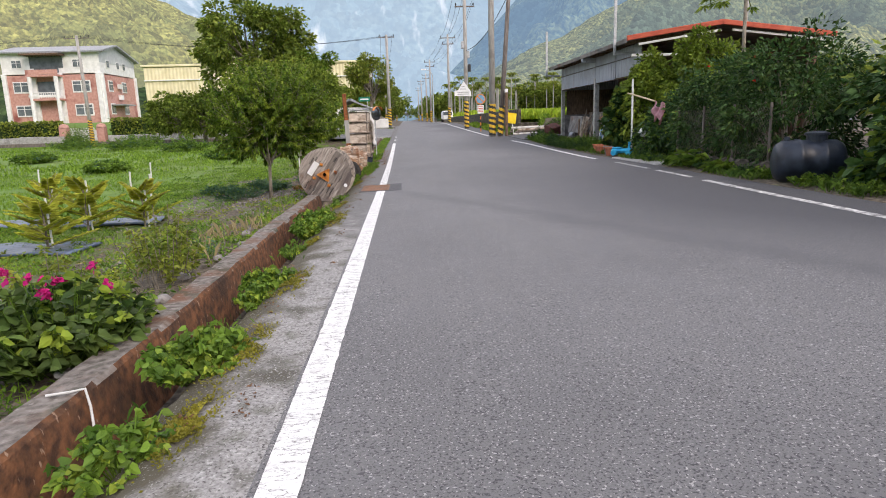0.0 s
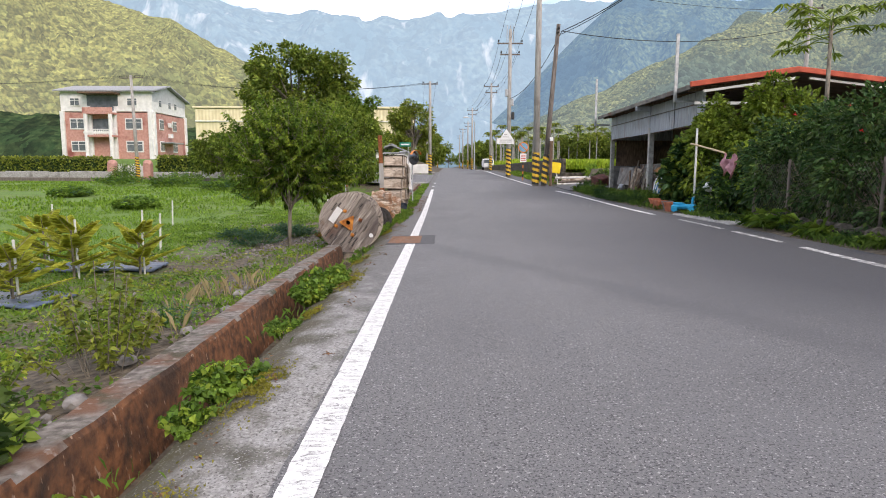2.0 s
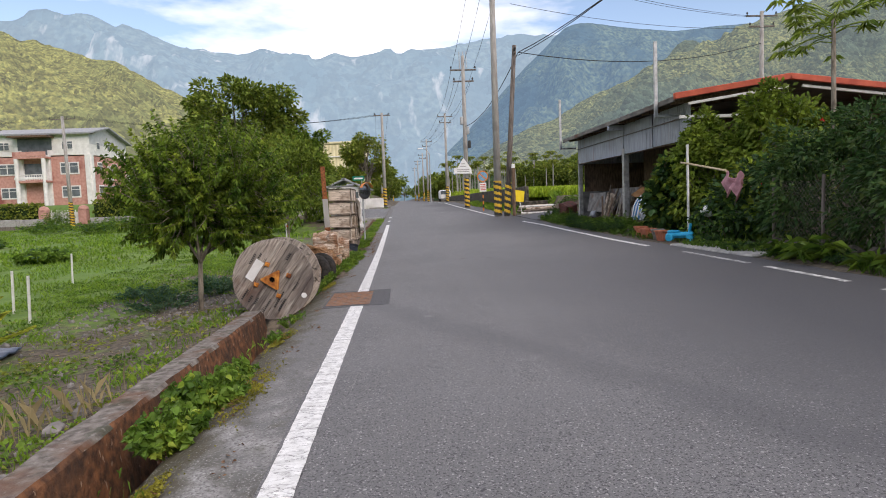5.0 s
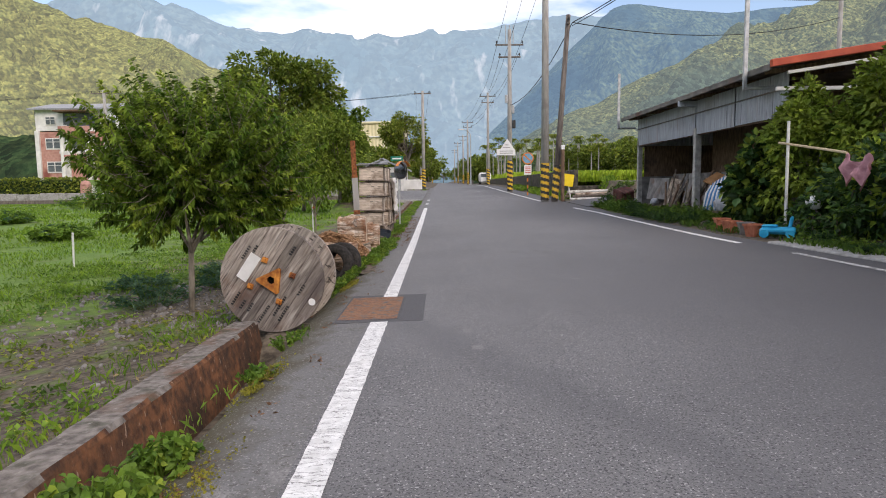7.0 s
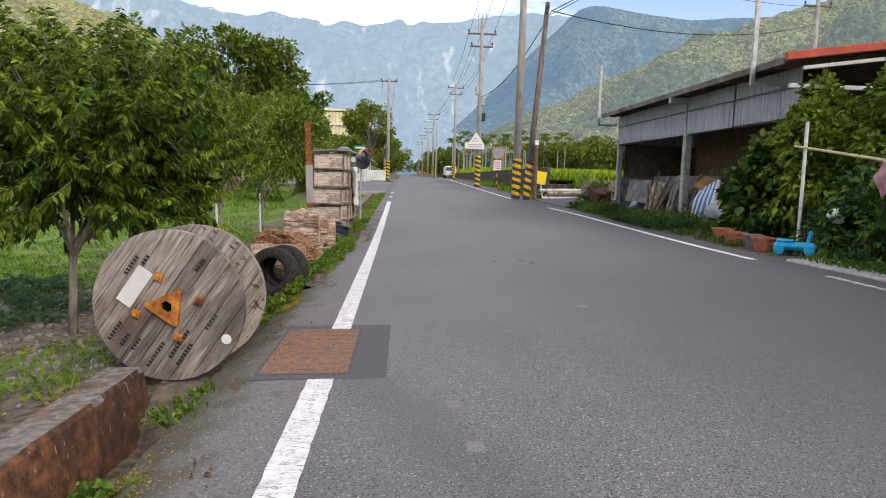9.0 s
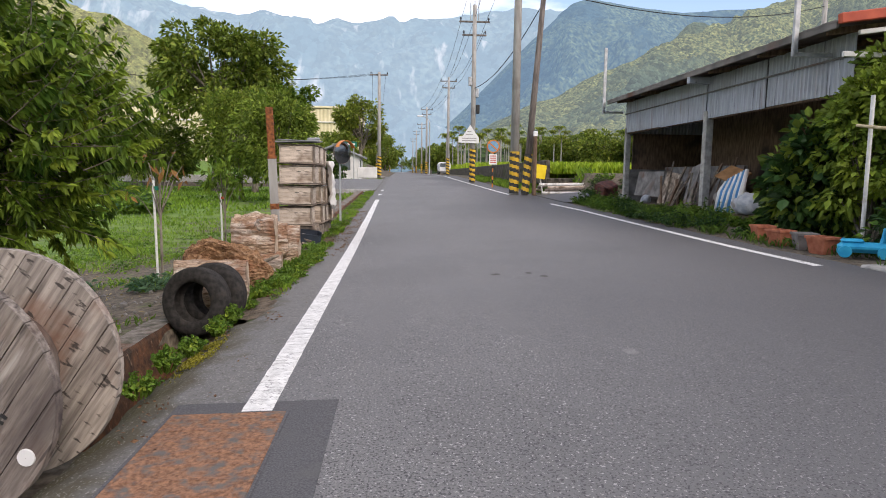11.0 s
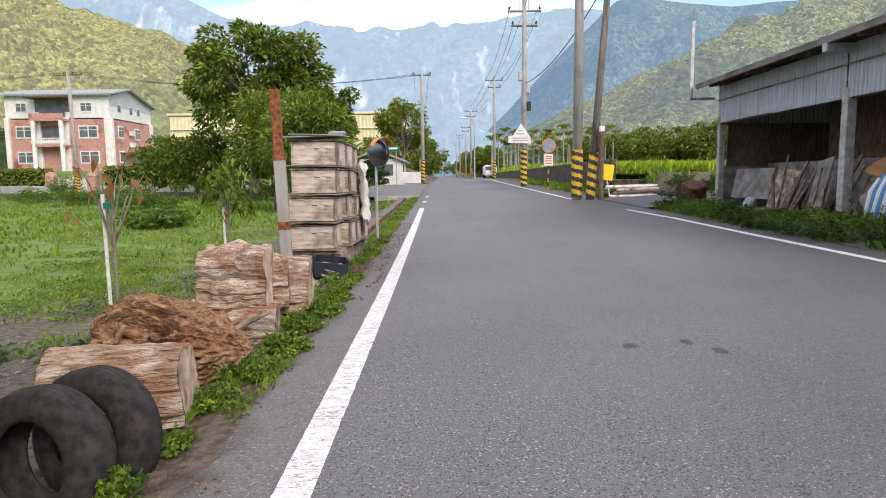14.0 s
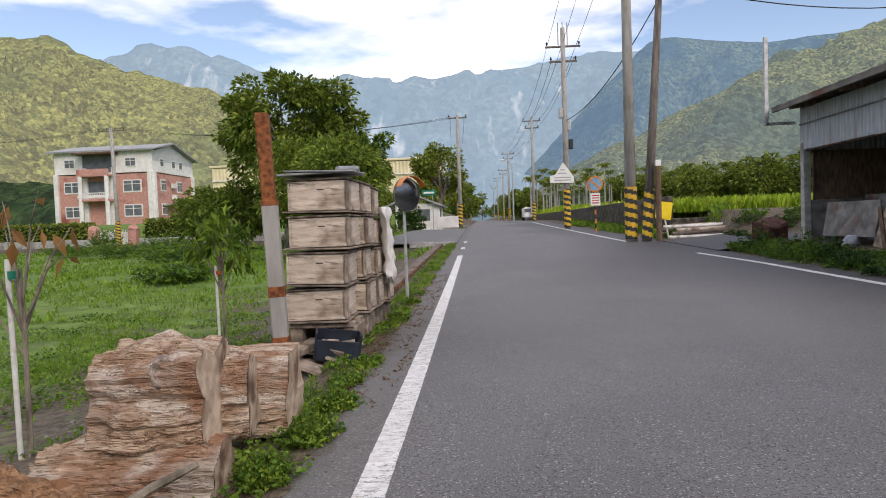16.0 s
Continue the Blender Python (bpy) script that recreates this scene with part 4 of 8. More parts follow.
mountain("backdrop_rear", 300, 900, [(-1.5, 0.25), (-0.7, 0.34), (0, 0.28), (0.7, 0.36), (1.5, 0.25)], H_right, "forested hillside behind", 0.16, 51, nu=60, nv=16).rotation_euler = (0, 0, math.pi)

# ---- cable drum ----
def disc_planks(bm_list, r, t, y, n=9, hole=0.07, seed=0, tilt=0.0):
    """Planks cut to a disc in the xz plane, front at y."""
    w = 2 * r / n
    for k in range(n):
        x0, x1 = -r + k * w + 0.002, -r + (k + 1) * w - 0.002
        bm = nb()
        steps = 5
        top, bot = [], []
        for i in range(steps + 1):
            x = x0 + (x1 - x0) * i / steps
            h = math.sqrt(max(r * r - x * x, 0.0004))
            top.append((x, h))
            bot.append((x, -h))
        loop = bot + top[::-1]
        dy = 0.003 * noise.noise(Vector((k * 3.1, seed, 0)))
        a = [bm.verts.new((x, y + dy, z)) for x, z in loop]
        b = [bm.verts.new((x, y + t + dy, z)) for x, z in loop]
        bm.faces.new(a)
        bm.faces.new(b[::-1])
        for i in range(len(loop)):
            j = (i + 1) % len(loop)
            bm.faces.new((a[i], b[i], b[j], a[j]))
        bmesh.ops.rotate(bm, verts=bm.verts, matrix=Matrix.Rotation(tilt, 3, "Y"))
        bm_list.append(bm)


drum = thing("cable_drum", "weathered grey wooden cable drum with rusty hub by the ditch", "cable drum", m=pose(-1.12, 12.50, 0.30, 0, 0, -5))
for yy, nm, sd in ((0.0, "front_flange", 1), (0.45, "back_flange", 2)):
    flange = part(nm, box(nb(), (0, yy + 0.045, 0), (0.5, 0.03, 0.5), None, 0.005), M_drum, drum)
    pl = []
    disc_planks(pl, 0.525, 0.045, yy, 9, seed=sd)
    for b_ in pl:
        part("plank", b_, M_drum_pale if sd == 2 else M_drum, flange).rotation_euler = (0, radians(35), 0)
bm = nb()
tube(bm, [(0, 0.05, 0), (0, 0.45, 0)], 0.26, 24)
part("core", bm, M_drum, drum)
bm = nb()
tri = [Vector((0.166 * math.cos(a), 0, 0.166 * math.sin(a))) for a in (radians(v) for v in (51, 177, 295))]
outer = []
for i, p in enumerate(tri):
    q, o = tri[(i + 1) % 3], tri[(i - 1) % 3]
    outer += [p + (o - p).normalized() * 0.022, p + (q - p).normalized() * 0.022]
hole = [Vector((0.042 * math.cos(a), 0, 0.042 * math.sin(a))) for a in (radians(51 + 60 * k - 24) for k in range(6))]
fo, fh = [bm.verts.new(p + Vector((0, -0.032, 0))) for p in outer], [bm.verts.new(p + Vector((0, -0.032, 0))) for p in hole]
bo, bh = [bm.verts.new(p) for p in outer], [bm.verts.new(p + Vector((0, 0.1, 0))) for p in hole]
for i in range(6):
    j = (i + 1) % 6
    bm.faces.new((fo[i], fo[j], fh[j], fh[i]))
    bm.faces.new((fo[i], bo[i], bo[j], fo[j]))
    bm.faces.new((fh[i], fh[j], bh[j], bh[i]))
part("hub_plate", bm, M_rust_orange, drum, "rusty triangular steel hub plate")
# A near-black disc puts the axle hole's shade into colour.
bm = nb()
lathe(bm, [(0.001, -0.001), (0.044, -0.001)], 16, "y")
part("hub_hole", bm, M_hole_shade, drum, "near-black disc as the shade in the axle hole")
for ax, az in ((-0.055, 0.20), (0.215, 0.045), (-0.215, -0.06), (0.07, -0.215)):
    bm = nb()
    box(bm, (ax, -0.012, az), (0.06, 0.02, 0.055), (0, 20, 0), 0.004)
    tube(bm, [(ax, -0.02, az), (ax, -0.04, az)], 0.014, 8)
    part("bolt", bm, M_rust_orange, drum, "rusty bolt and washer")
bm = nb()
box(bm, (-0.225, -0.008, 0.13), (0.115, 0.006, 0.29), (0, 35, 0))
part("paper_label", bm, M_cloth, drum, "pale blank paper label")
bm = nb()
lathe(bm, [(0.001, -0.006), (0.034, -0.006), (0.036, 0.0)], 16, "y", pose(0.40, 0, -0.22))
part("round_sticker", bm, M_sign_white, drum, "round white sticker")
for u, v0, cnt, w_ in ((-0.36, 0.10, 6, 0.014), (-0.30, 0.16, 5, 0.016), (0.02, 0.38, 4, 0.018), (0.30, 0.10, 5, 0.012), (0.21, -0.16, 9, 0.014), (0.12, -0.32, 8, 0.014), (-0.03, -0.34, 4, 0.014), (-0.11, -0.36, 4, 0.014), (-0.20, -0.35, 6, 0.016), (0.28, -0.20, 7, 0.016)):
    for k in range(cnt):
        c, s_ = math.cos(radians(35)), math.sin(radians(35))
        vv_ = v0 + 0.027 * (k - cnt / 2)
        if math.hypot(u, vv_) > 0.49:
            continue
        bm = nb()
        box(bm, (u * c + vv_ * s_, -0.005, -u * s_ + vv_ * c), (0.026, 0.004, w_), (0, 35 + 12 * ((k * 7) % 3 - 1), 0))
        part("stencil_mark", bm, M_cable, drum, "faded black stencil mark")

# ---- tyres ----
def tyre(loc, rz, rx, label):
    b0 = thing("tyre", label, "tyre", "old tyres by the ditch", pose(*loc, rx, 0, rz))
    bm = nb()
    prof = [(0.165, 0.02), (0.175, 0.0), (0.21, -0.006), (0.245, 0.0), (0.268, 0.012), (0.283, 0.03), (0.287, 0.06), (0.287, 0.115), (0.283, 0.145), (0.268, 0.163), (0.245, 0.175), (0.21, 0.181), (0.175, 0.175), (0.165, 0.155),
            (0.20, 0.15), (0.245, 0.135), (0.262, 0.10), (0.262, 0.075), (0.245, 0.04), (0.20, 0.025), (0.165, 0.02)]
    lathe(bm, prof, 48, "y")
    part("tyre_body", bm, M_tyre, b0, smooth=True)
    for k in range(3):
        bm = nb()
        lathe(bm, [(0.2865, 0.052 + 0.03 * k), (0.2885, 0.054 + 0.03 * k), (0.2885, 0.066 + 0.03 * k), (0.2865, 0.068 + 0.03 * k)], 48, "y")
        part("tread_rib", bm, M_tyre, b0)
    return b0


tyre((-1.01, 15.27, 0.105), -14, -6, "worn black car tyre leaning upright at the ditch")
tyre((-0.935, 15.50, 0.11), -16, -6, "second black car tyre behind the first")

# ---- logs ----
def log(name, p0, p1, r, label, material=M_log, seed=0, n=96, rings=30, lump=0.16, flat=0.0, square=2.0):
    """A stripped, fibrous log with grooved, lumpy sides and cut ends; square above 2 flattens its sides."""
    p0, p1 = Vector(p0), Vector(p1)
    d = (p1 - p0)
    length = d.length
    q = d.to_track_quat("X", "Z").to_matrix().to_4x4()
    base = thing(name, label, "log", "logs by the roadside", Matrix.Translation(p0) @ q)

    def grain(a, t):
        c, q = math.cos(a), math.sin(a)
        g = (abs(c) ** square + abs(q) ** square) ** (-1 / square)
        g += lump * noise.fractal(Vector((t * 1.6 + seed, c * 1.6, q * 1.6)), 0.8, 2.0, 4)
        g += 0.08 * noise.noise(Vector((t * 1.2, c * 5 + seed, q * 5)))
        g -= 0.07 * (1 - abs(noise.noise(Vector((t * 1.1, c * 9 + seed, q * 9)))) * 2.2) ** 3
        return g + 0.045 * noise.noise(Vector((t * 3.0, c * 22 + seed, q * 22)))

    bm = nb()
    rr = []
    for i in range(rings):
        t = i / (rings - 1)
        ring = []
        for k in range(n):
            a = k * math.tau / n
            g = grain(a, t)
            g *= 1 - 0.06 * (abs(t - 0.5) * 2) ** 3
            z = r * g * math.sin(a)
            if flat and z < -flat * r:
                z = -flat * r
            ring.append(bm.verts.new((t * length + 0.03 * noise.noise(Vector((a, seed, t))), r * g * math.cos(a), z)))
        rr.append(ring)
    for a, b in zip(rr, rr[1:]):
        for k in range(n):
            bm.faces.new((a[k], a[(k + 1) % n], b[(k + 1) % n], b[k]))
    part("trunk_piece", bm, material, base)
    for ring_i, sgn, nm in ((0, -1, "cut_end"), (rings - 1, 1, "cut_end")):
        bm = nb()
        x0 = ring_i / (rings - 1) * length
        cen = bm.verts.new((x0 + sgn * 0.012, 0, 0))
        ring = []
        for k in range(n):
            a = k * math.tau / n
            t = ring_i / (rings - 1)
            g = grain(a, t)
            g *= (1 - 0.06)
            z = max(r * g * math.sin(a), -flat * r) if flat else r * g * math.sin(a)
            ring.append(bm.verts.new((x0 + 0.03 * noise.noise(Vector((a, seed, t))) + sgn * 0.003, r * g * math.cos(a), z)))
        for k in range(n):
            bm.faces.new((cen, ring[k], ring[(k + 1) % n]))
        part(nm, bm, M_logend, base, "pale cut end")
    return base


log("log", (-1.40, 16.06, 0.11), (-0.76, 16.18, 0.12), 0.22, "short stripped log with a pale cut end beside the tyre", seed=1, lump=0.12, square=2.6)
log("log", (-1.56, 17.78, -0.02), (-0.75, 17.88, -0.03), 0.22, "rough reddish log lying under another", seed=3, lump=0.30)
lg = log("log", (-1.35, 18.0, 0.375), (-0.84, 18.06, 0.37), 0.272, "large pale stripped log with a knot on top of the pile", seed=5, lump=0.24, square=3.4)
bm = nb()
lathe(bm, [(0.10, -0.05), (0.072, -0.006), (0.06, 0.004), (0.05, -0.004), (0.04, 0.006), (0.03, -0.004), (0.018, 0.004), (0.001, -0.016)], 20, "z", pose(0.36, -0.262, 0.17, 72, 0, 6))
for v in bm.verts:
    v.co += Vector((0.012 * noise.noise(v.co * 22), 0.010 * noise.noise(v.co * 25 + Vector((3, 0, 0))), 0.02 * noise.noise(v.co * 18)))
part("knot", bm, M_knot, lg, "grey ringed knot", smooth=True)
log("log", (-1.10, 18.26, 0.30), (-0.765, 18.34, 0.29), 0.25, "split pale log end standing behind the pile", seed=8, lump=0.22, square=3.0)
log("log", (-1.10, 18.74, 0.19), (-0.665, 18.78, 0.19), 0.27, "squared pale timber offcut on the verge", seed=11, lump=0.04, flat=0.8, square=5.0)

stump = thing("root_stump", "brown fibrous root stump lying between the logs", "tree stump", m=pose(-1.15, 16.95, 0.10))
bm = nb()
bmesh.ops.create_icosphere(bm, subdivisions=5, radius=1.0)
for v in bm.verts:
    g = (1 - 0.38 * v.co.x) * (1 + 0.34 * noise.fractal(v.co * 1.5, 0.9, 2.1, 6) + 0.26 * abs(noise.noise(Vector((v.co.x * 1.4, v.co.y * 7, v.co.z * 7)))))
    g -= 0.20 * (1 - min(1, abs(noise.noise(Vector((v.co.x * 2.2, v.co.y * 9, v.co.z * 9 + 4)))) * 2.4)) ** 2
    hollow = max(0.0, 1 - ((v.co.x + 0.25) ** 2 + (v.co.z - 0.42) ** 2 + (v.co.y + 0.75) ** 2) / 0.32)
    v.co = Vector((v.co.x * 0.49, v.co.y * 0.31 * g + 0.15 * hollow, v.co.z * 0.30 * g - 0.07 * hollow))
part("root_mass", bm, M_stump, stump)
for k in range(5):
    a = rng.uniform(0, math.tau)
    p = Vector((0.42 * math.cos(a), 0.3 * math.sin(a), rng.uniform(-0.05, 0.2)))
    bm = nb()
    tube(bm, [p * 0.5, p * 0.85 + Vector((0, 0, 0.03)), p * 1.02 + Vector((rng.uniform(-0.1, 0.1), rng.uniform(-0.1, 0.1), rng.uniform(-0.12, 0.05)))], [0.05, 0.035, 0.012], 6)
    part("root", bm, M_stump, stump)

# ---- beehives ----
HX = -1.03


def hive(seed):
    r_ = np.random.default_rng(seed)
    b0 = thing("beehive_box", "weathered grey-brown wooden beehive box in a tall stack", "beehive", "stacked beehive boxes")
    w, d, h = 0.58, 0.52, 0.285
    t = 0.022
    for nm, c, s in (("front_board", (0, -d / 2 + t / 2, h / 2), (w - 2 * t - 0.004, t, h)), ("back_board", (0, d / 2 - t / 2, h / 2), (w - 2 * t - 0.004, t, h)),
                     ("side_board", (-w / 2 + t / 2, 0, h / 2), (t, d, h)), ("side_board", (w / 2 - t / 2, 0, h / 2), (t, d, h))):
        bm = box(nb(), c, s, None, 0.003)
        part(nm, bm, M_hive, b0)
    part("base_board", box(nb(), (-0.01, -0.03, -0.013), (w + 0.07, d + 0.05, 0.016), (0, 0.8, 0.5), 0.003), M_hive_dark, b0)
    part("lid", box(nb(), (0, 0, h + 0.010), (w + 0.035, d + 0.04, 0.018), (float(r_.uniform(-1, 1)), float(r_.uniform(-1, 1)), 0), 0.004), M_hive_dark, b0)
    part("corner_post", box(nb(), (w / 2 + 0.006, -d / 2 - 0.004, h / 2), (0.03, 0.03, h - 0.01), None, 0.003), M_hive_dark, b0)
    part("batten", box(nb(), (0, -d / 2 - 0.006, 0.016), (w - 0.03, 0.012, 0.026), None, 0.002), M_hive, b0)
    # Slots are black strips on the board, their inner shade given by colour.
    part("hand_slot", box(nb(), (float(r_.uniform(-0.03, 0.05)), -d / 2 - 0.001, h - 0.085), (0.07, 0.004, 0.012), None, 0.001), M_black, b0, "black strip as the shade of a hand slot")
    part("entrance_slot", box(nb(), (-0.05, -d / 2 - 0.001, 0.008), (0.30, 0.004, 0.014), None, 0.001), M_black, b0, "black strip as the shade of an entrance slot")
    return b0


first = None
cols = [(21.15, 4, 0.30), (21.80, 4, 0.30), (22.42, 4, 0.28), (23.05, 3, 0.26)]
for ci, (yy, levels, z0) in enumerate(cols):
    for lv in range(levels):
        off = pose(HX + (0.0 if ci == 0 else 0.02 * ci) + 0.08 * noise.noise(Vector((ci * 5.3 + 0.4, lv * 3.7 + 0.3, 2))) - (0.03 if lv < 2 and ci == 0 else 0), yy + 0.02 * noise.noise(Vector((ci, lv * 2.1, 8))), z0 + lv * 0.352, 0, 1.6 * noise.noise(Vector((ci * 3.1 + 0.5, lv * 2.7 + 0.2, 9))), 6 * noise.noise(Vector((ci * 2 + 0.3, lv * 4.4 + 0.6, 5))))
        if first is None:
            first = hive(3)
            first.matrix_basis = off
        else:
            copy_thing(first, off)
for k, (yy, zz) in enumerate(((21.15, 0.0), (21.8, 0.0), (22.42, 0.0), (23.05, 0.0))):
    bm = nb()
    for xx in (-0.26, 0.0, 0.26):
        box(bm, (HX + xx, yy, 0.03), (0.12, 0.5, 0.40), None, 0.01)
    box(bm, (HX, yy - 0.2, 0.25), (0.62, 0.14, 0.05), None, 0.006)
    box(bm, (HX, yy + 0.15, 0.25), (0.62, 0.14, 0.05), None, 0.006)
    single("hive_plinth", bm, M_hive_dark, "dark timber blocks carrying a beehive stack", "support", "hive supports")
bm = nb()
box(bm, (HX, 21.15, 1.715), (0.74, 0.66, 0.02), (1, -1.5, 3), 0.003)
box(bm, (HX + 0.05, 21.1, 1.735), (0.66, 0.6, 0.014), (2, 2, -2), 0.003)
tube(bm, [(HX + 0.2, 20.95, 1.75), (HX + 0.34, 21.2, 1.77), (HX + 0.30, 21.45, 1.76)], 0.028, 8)
single("roofing_felt", bm, M_roof_grey, "curled grey roofing sheet on top of the hives", "cover")
bm = nb()
grid = 12
vv = [[bm.verts.new((HX + 0.37 + 0.06 * (j / grid) + 0.045 * math.sin(i * 1.5 + 0.3 * j) + 0.05 * noise.noise(Vector((i * 0.6, j * 0.6, 0))), 22.45 + (0.55 - 0.2 * j / grid) * i / grid, 1.42 - 0.85 * j / grid - 0.10 * (i % 3 == 0) * (j == grid))) for j in range(grid + 1)] for i in range(grid + 1)]
for i in range(grid):
    for j in range(grid):
        bm.faces.new((vv[i][j], vv[i + 1][j], vv[i + 1][j + 1], vv[i][j + 1]))
g_ = bmesh.ops.extrude_face_region(bm, geom=bm.faces[:])
bmesh.ops.translate(bm, verts=[e for e in g_["geom"] if isinstance(e, bmesh.types.BMVert)], vec=(0.008, 0, 0))
single("white_cloth", bm, M_cloth, "white cloth hanging over the side of the hives", "cloth", smooth=True)
single("dark_stick", tube(nb(), [(-1.02, 17.42, 0.06), (-0.88, 17.50, 0.13), (-0.72, 17.56, 0.20)], [0.02, 0.022, 0.014], 7), M_bark, "dark broken stick resting on the low log", "stick")
bm = nb()
for k in range(16):
    p = Vector((rng.uniform(-1.25, -0.65), rng.uniform(20.35, 20.9), rng.uniform(-0.05, 0.12)))
    box(bm, p, (rng.uniform(0.1, 0.3), rng.uniform(0.1, 0.25), rng.uniform(0.02, 0.06)), tuple(rng.uniform(-25, 25, 3)), 0.004)
single("scrap_pile", bm, M_hive_dark, "dark heap of scrap boards under the hives", "scrap wood", kind="stuff")

# Made-up crate shape in place of crumpled black netting under the hives.
ct = thing("black_crate", "open black crate shape standing in for crumpled netting under the beehives", "crate", m=pose(-0.84, 20.62, -0.02, 0, 8, 14))
for c_, s_ in (((0, 0, 0.01), (0.40, 0.30, 0.02)), ((-0.2, 0, 0.13), (0.02, 0.30, 0.24)), ((0.2, 0, 0.13), (0.02, 0.30, 0.24)), ((0, -0.15, 0.10), (0.38, 0.02, 0.18)), ((0, 0.15, 0.13), (0.38, 0.02, 0.24))):
    part("panel", box(nb(), c_, s_, None, 0.004), M_navy, ct)

# rusty post
post = thing("rusty_post", "grey concrete post with a rusty red steel top beside the hives", "post", m=pose(-1.31, 20.55, -0.15, 1.0, -2.0, 8))
part("concrete_shaft", box(nb(), (0, 0, 0.80), (0.135, 0.12, 1.6), None, 0.01), M_pole, post, "grey concrete shaft")
part("steel_top", box(nb(), (0, 0, 1.98), (0.115, 0.11, 0.80), None, 0.008), M_rust, post, "rusty red steel sleeve")
part("rust_collar", box(nb(), (0, 0, 1.58), (0.145, 0.13, 0.05), None, 0.006), M_rust, post)
part("rust_collar", box(nb(), (0, 0, 0.78), (0.142, 0.127, 0.10), None, 0.006), M_rust, post)
part("rust_collar", box(nb(), (0, 0, 0.22), (0.142, 0.127, 0.30), None, 0.006), M_rust, post)

# traffic mirror
mir = thing("traffic_mirror", "convex roadside mirror with an orange hood on a thin steel pole", "mirror", m=pose(-0.62, 24.46, -0.05))
part("pole", tube(nb(), [(0, 0, -0.3), (0, 0, 1.75)], 0.024, 12), M_steel, mir)
bm = nb()
lathe(bm, [(0.001, -0.055), (0.10, -0.047), (0.19, -0.027), (0.25, 0.0)], 28, "y", pose(0.06, -0.05, 1.70, 0, 0, 48))
part("mirror_face", bm, M_mirror, mir, "dark convex mirror face", smooth=True)
bm = nb()
lathe(bm, [(0.25, -0.002), (0.257, -0.008), (0.26, 0.02), (0.21, 0.05), (0.001, 0.07)], 28, "y", pose(0.06, -0.05, 1.70, 0, 0, 48))
part("mirror_back", bm, M_wood_pole, mir, smooth=True)
bm = nb()
for k in range(15):
    a0, a1 = radians(25 + 130 * k / 15), radians(25 + 130 * (k + 1) / 15)
    q = [(0.266 * math.cos(a), y_, 0 + 0.266 * math.sin(a)) for a, y_ in ((a0, -0.04), (a1, -0.04), (a1, -0.15), (a0, -0.15))]
    q2 = [(0.272 * math.cos(a), y_, 0 + 0.272 * math.sin(a)) for a, y_ in ((a0, -0.04), (a1, -0.04), (a1, -0.15), (a0, -0.15))]
    f1 = [bm.verts.new(p) for p in q]
    f2 = [bm.verts.new(p) for p in q2]
    bm.faces.new(f1)
    bm.faces.new(f2[::-1])
    for i in range(4):
        bm.faces.new((f1[i], f1[(i + 1) % 4], f2[(i + 1) % 4], f2[i]))
bmesh.ops.transform(bm, matrix=pose(0.06, -0.05, 1.70, 0, 0, 48), verts=bm.verts)
part("hood", bm, M_orange, mir, "faded orange hood")

# ---- utility poles ----
def arm_set(parent, z, half, axis="x", insul=3, both=True):
    s = (2 * half, 0.09, 0.10) if axis == "x" else (0.09, 2 * half, 0.10)
    part("crossarm", box(nb(), (0, 0, z), s, None, 0.01), M_wood_pole, parent)
    for k in range(insul):
        u = -half + 0.08 + k * (2 * half - 0.16) / max(insul - 1, 1)
        p = (u, 0) if axis == "x" else (0, u)
        bm = nb()
        lathe(bm, [(0.02, z + 0.05), (0.02, z + 0.12), (0.06, z + 0.13), (0.065, z + 0.17), (0.035, z + 0.19), (0.055, z + 0.21), (0.03, z + 0.27), (0.001, z + 0.28)], 10, "z", pose(p[0], p[1], 0))
        part("insulator", bm, M_black, parent)


def utility_pole(x, y, zb, h, r0, r1, label, stripes=1.6, lean=(0, 0), material=M_pole, arms=((0.3, 0.8, "x", 3),), extras=True, wide=0.01):
    b0 = thing("utility_pole", label, "utility pole", "utility poles", pose(x, y, zb, lean[0], lean[1], 0))
    part("shaft", tube(nb(), [(0, 0, -0.4), (0, 0, h)], [r0, r1], 16), material, b0, smooth=True)
    if stripes:
        n = 22
        for mi, nm, m_ in ((0, "yellow_band", M_yellow), (1, "black_band", M_black)):
            bm = nb()
            rows = 40
            rr = r0 + wide
            for j in range(rows):
                for k in range(n):
                    s = (j / rows * stripes / 0.15 + k / n * 2.0)
                    if (int(math.floor(s)) % 2) != mi:
                        continue
                    q = []
                    for (jj, kk) in ((j, k), (j, k + 1), (j + 1, k + 1), (j + 1, k)):
                        a = kk / n * math.tau
                        off = 0.0
                        q.append(bm.verts.new((rr * math.cos(a), rr * math.sin(a), 0.05 + jj / rows * stripes + off)))
                    bm.faces.new(q)
            bmesh.ops.remove_doubles(bm, verts=bm.verts, dist=0.0005)
            g = bmesh.ops.extrude_face_region(bm, geom=bm.faces[:])
            for v in [e for e in g["geom"] if isinstance(e, bmesh.types.BMVert)]:
                v.co.x *= (rr - 0.012) / rr
                v.co.y *= (rr - 0.012) / rr
            part(nm, bm, m_, b0)
    for dz, half, axis, ins in arms:
        arm_set(b0, h - dz, half, axis, ins)
    return b0


def rz(y):
    return rise(y) + 0.14


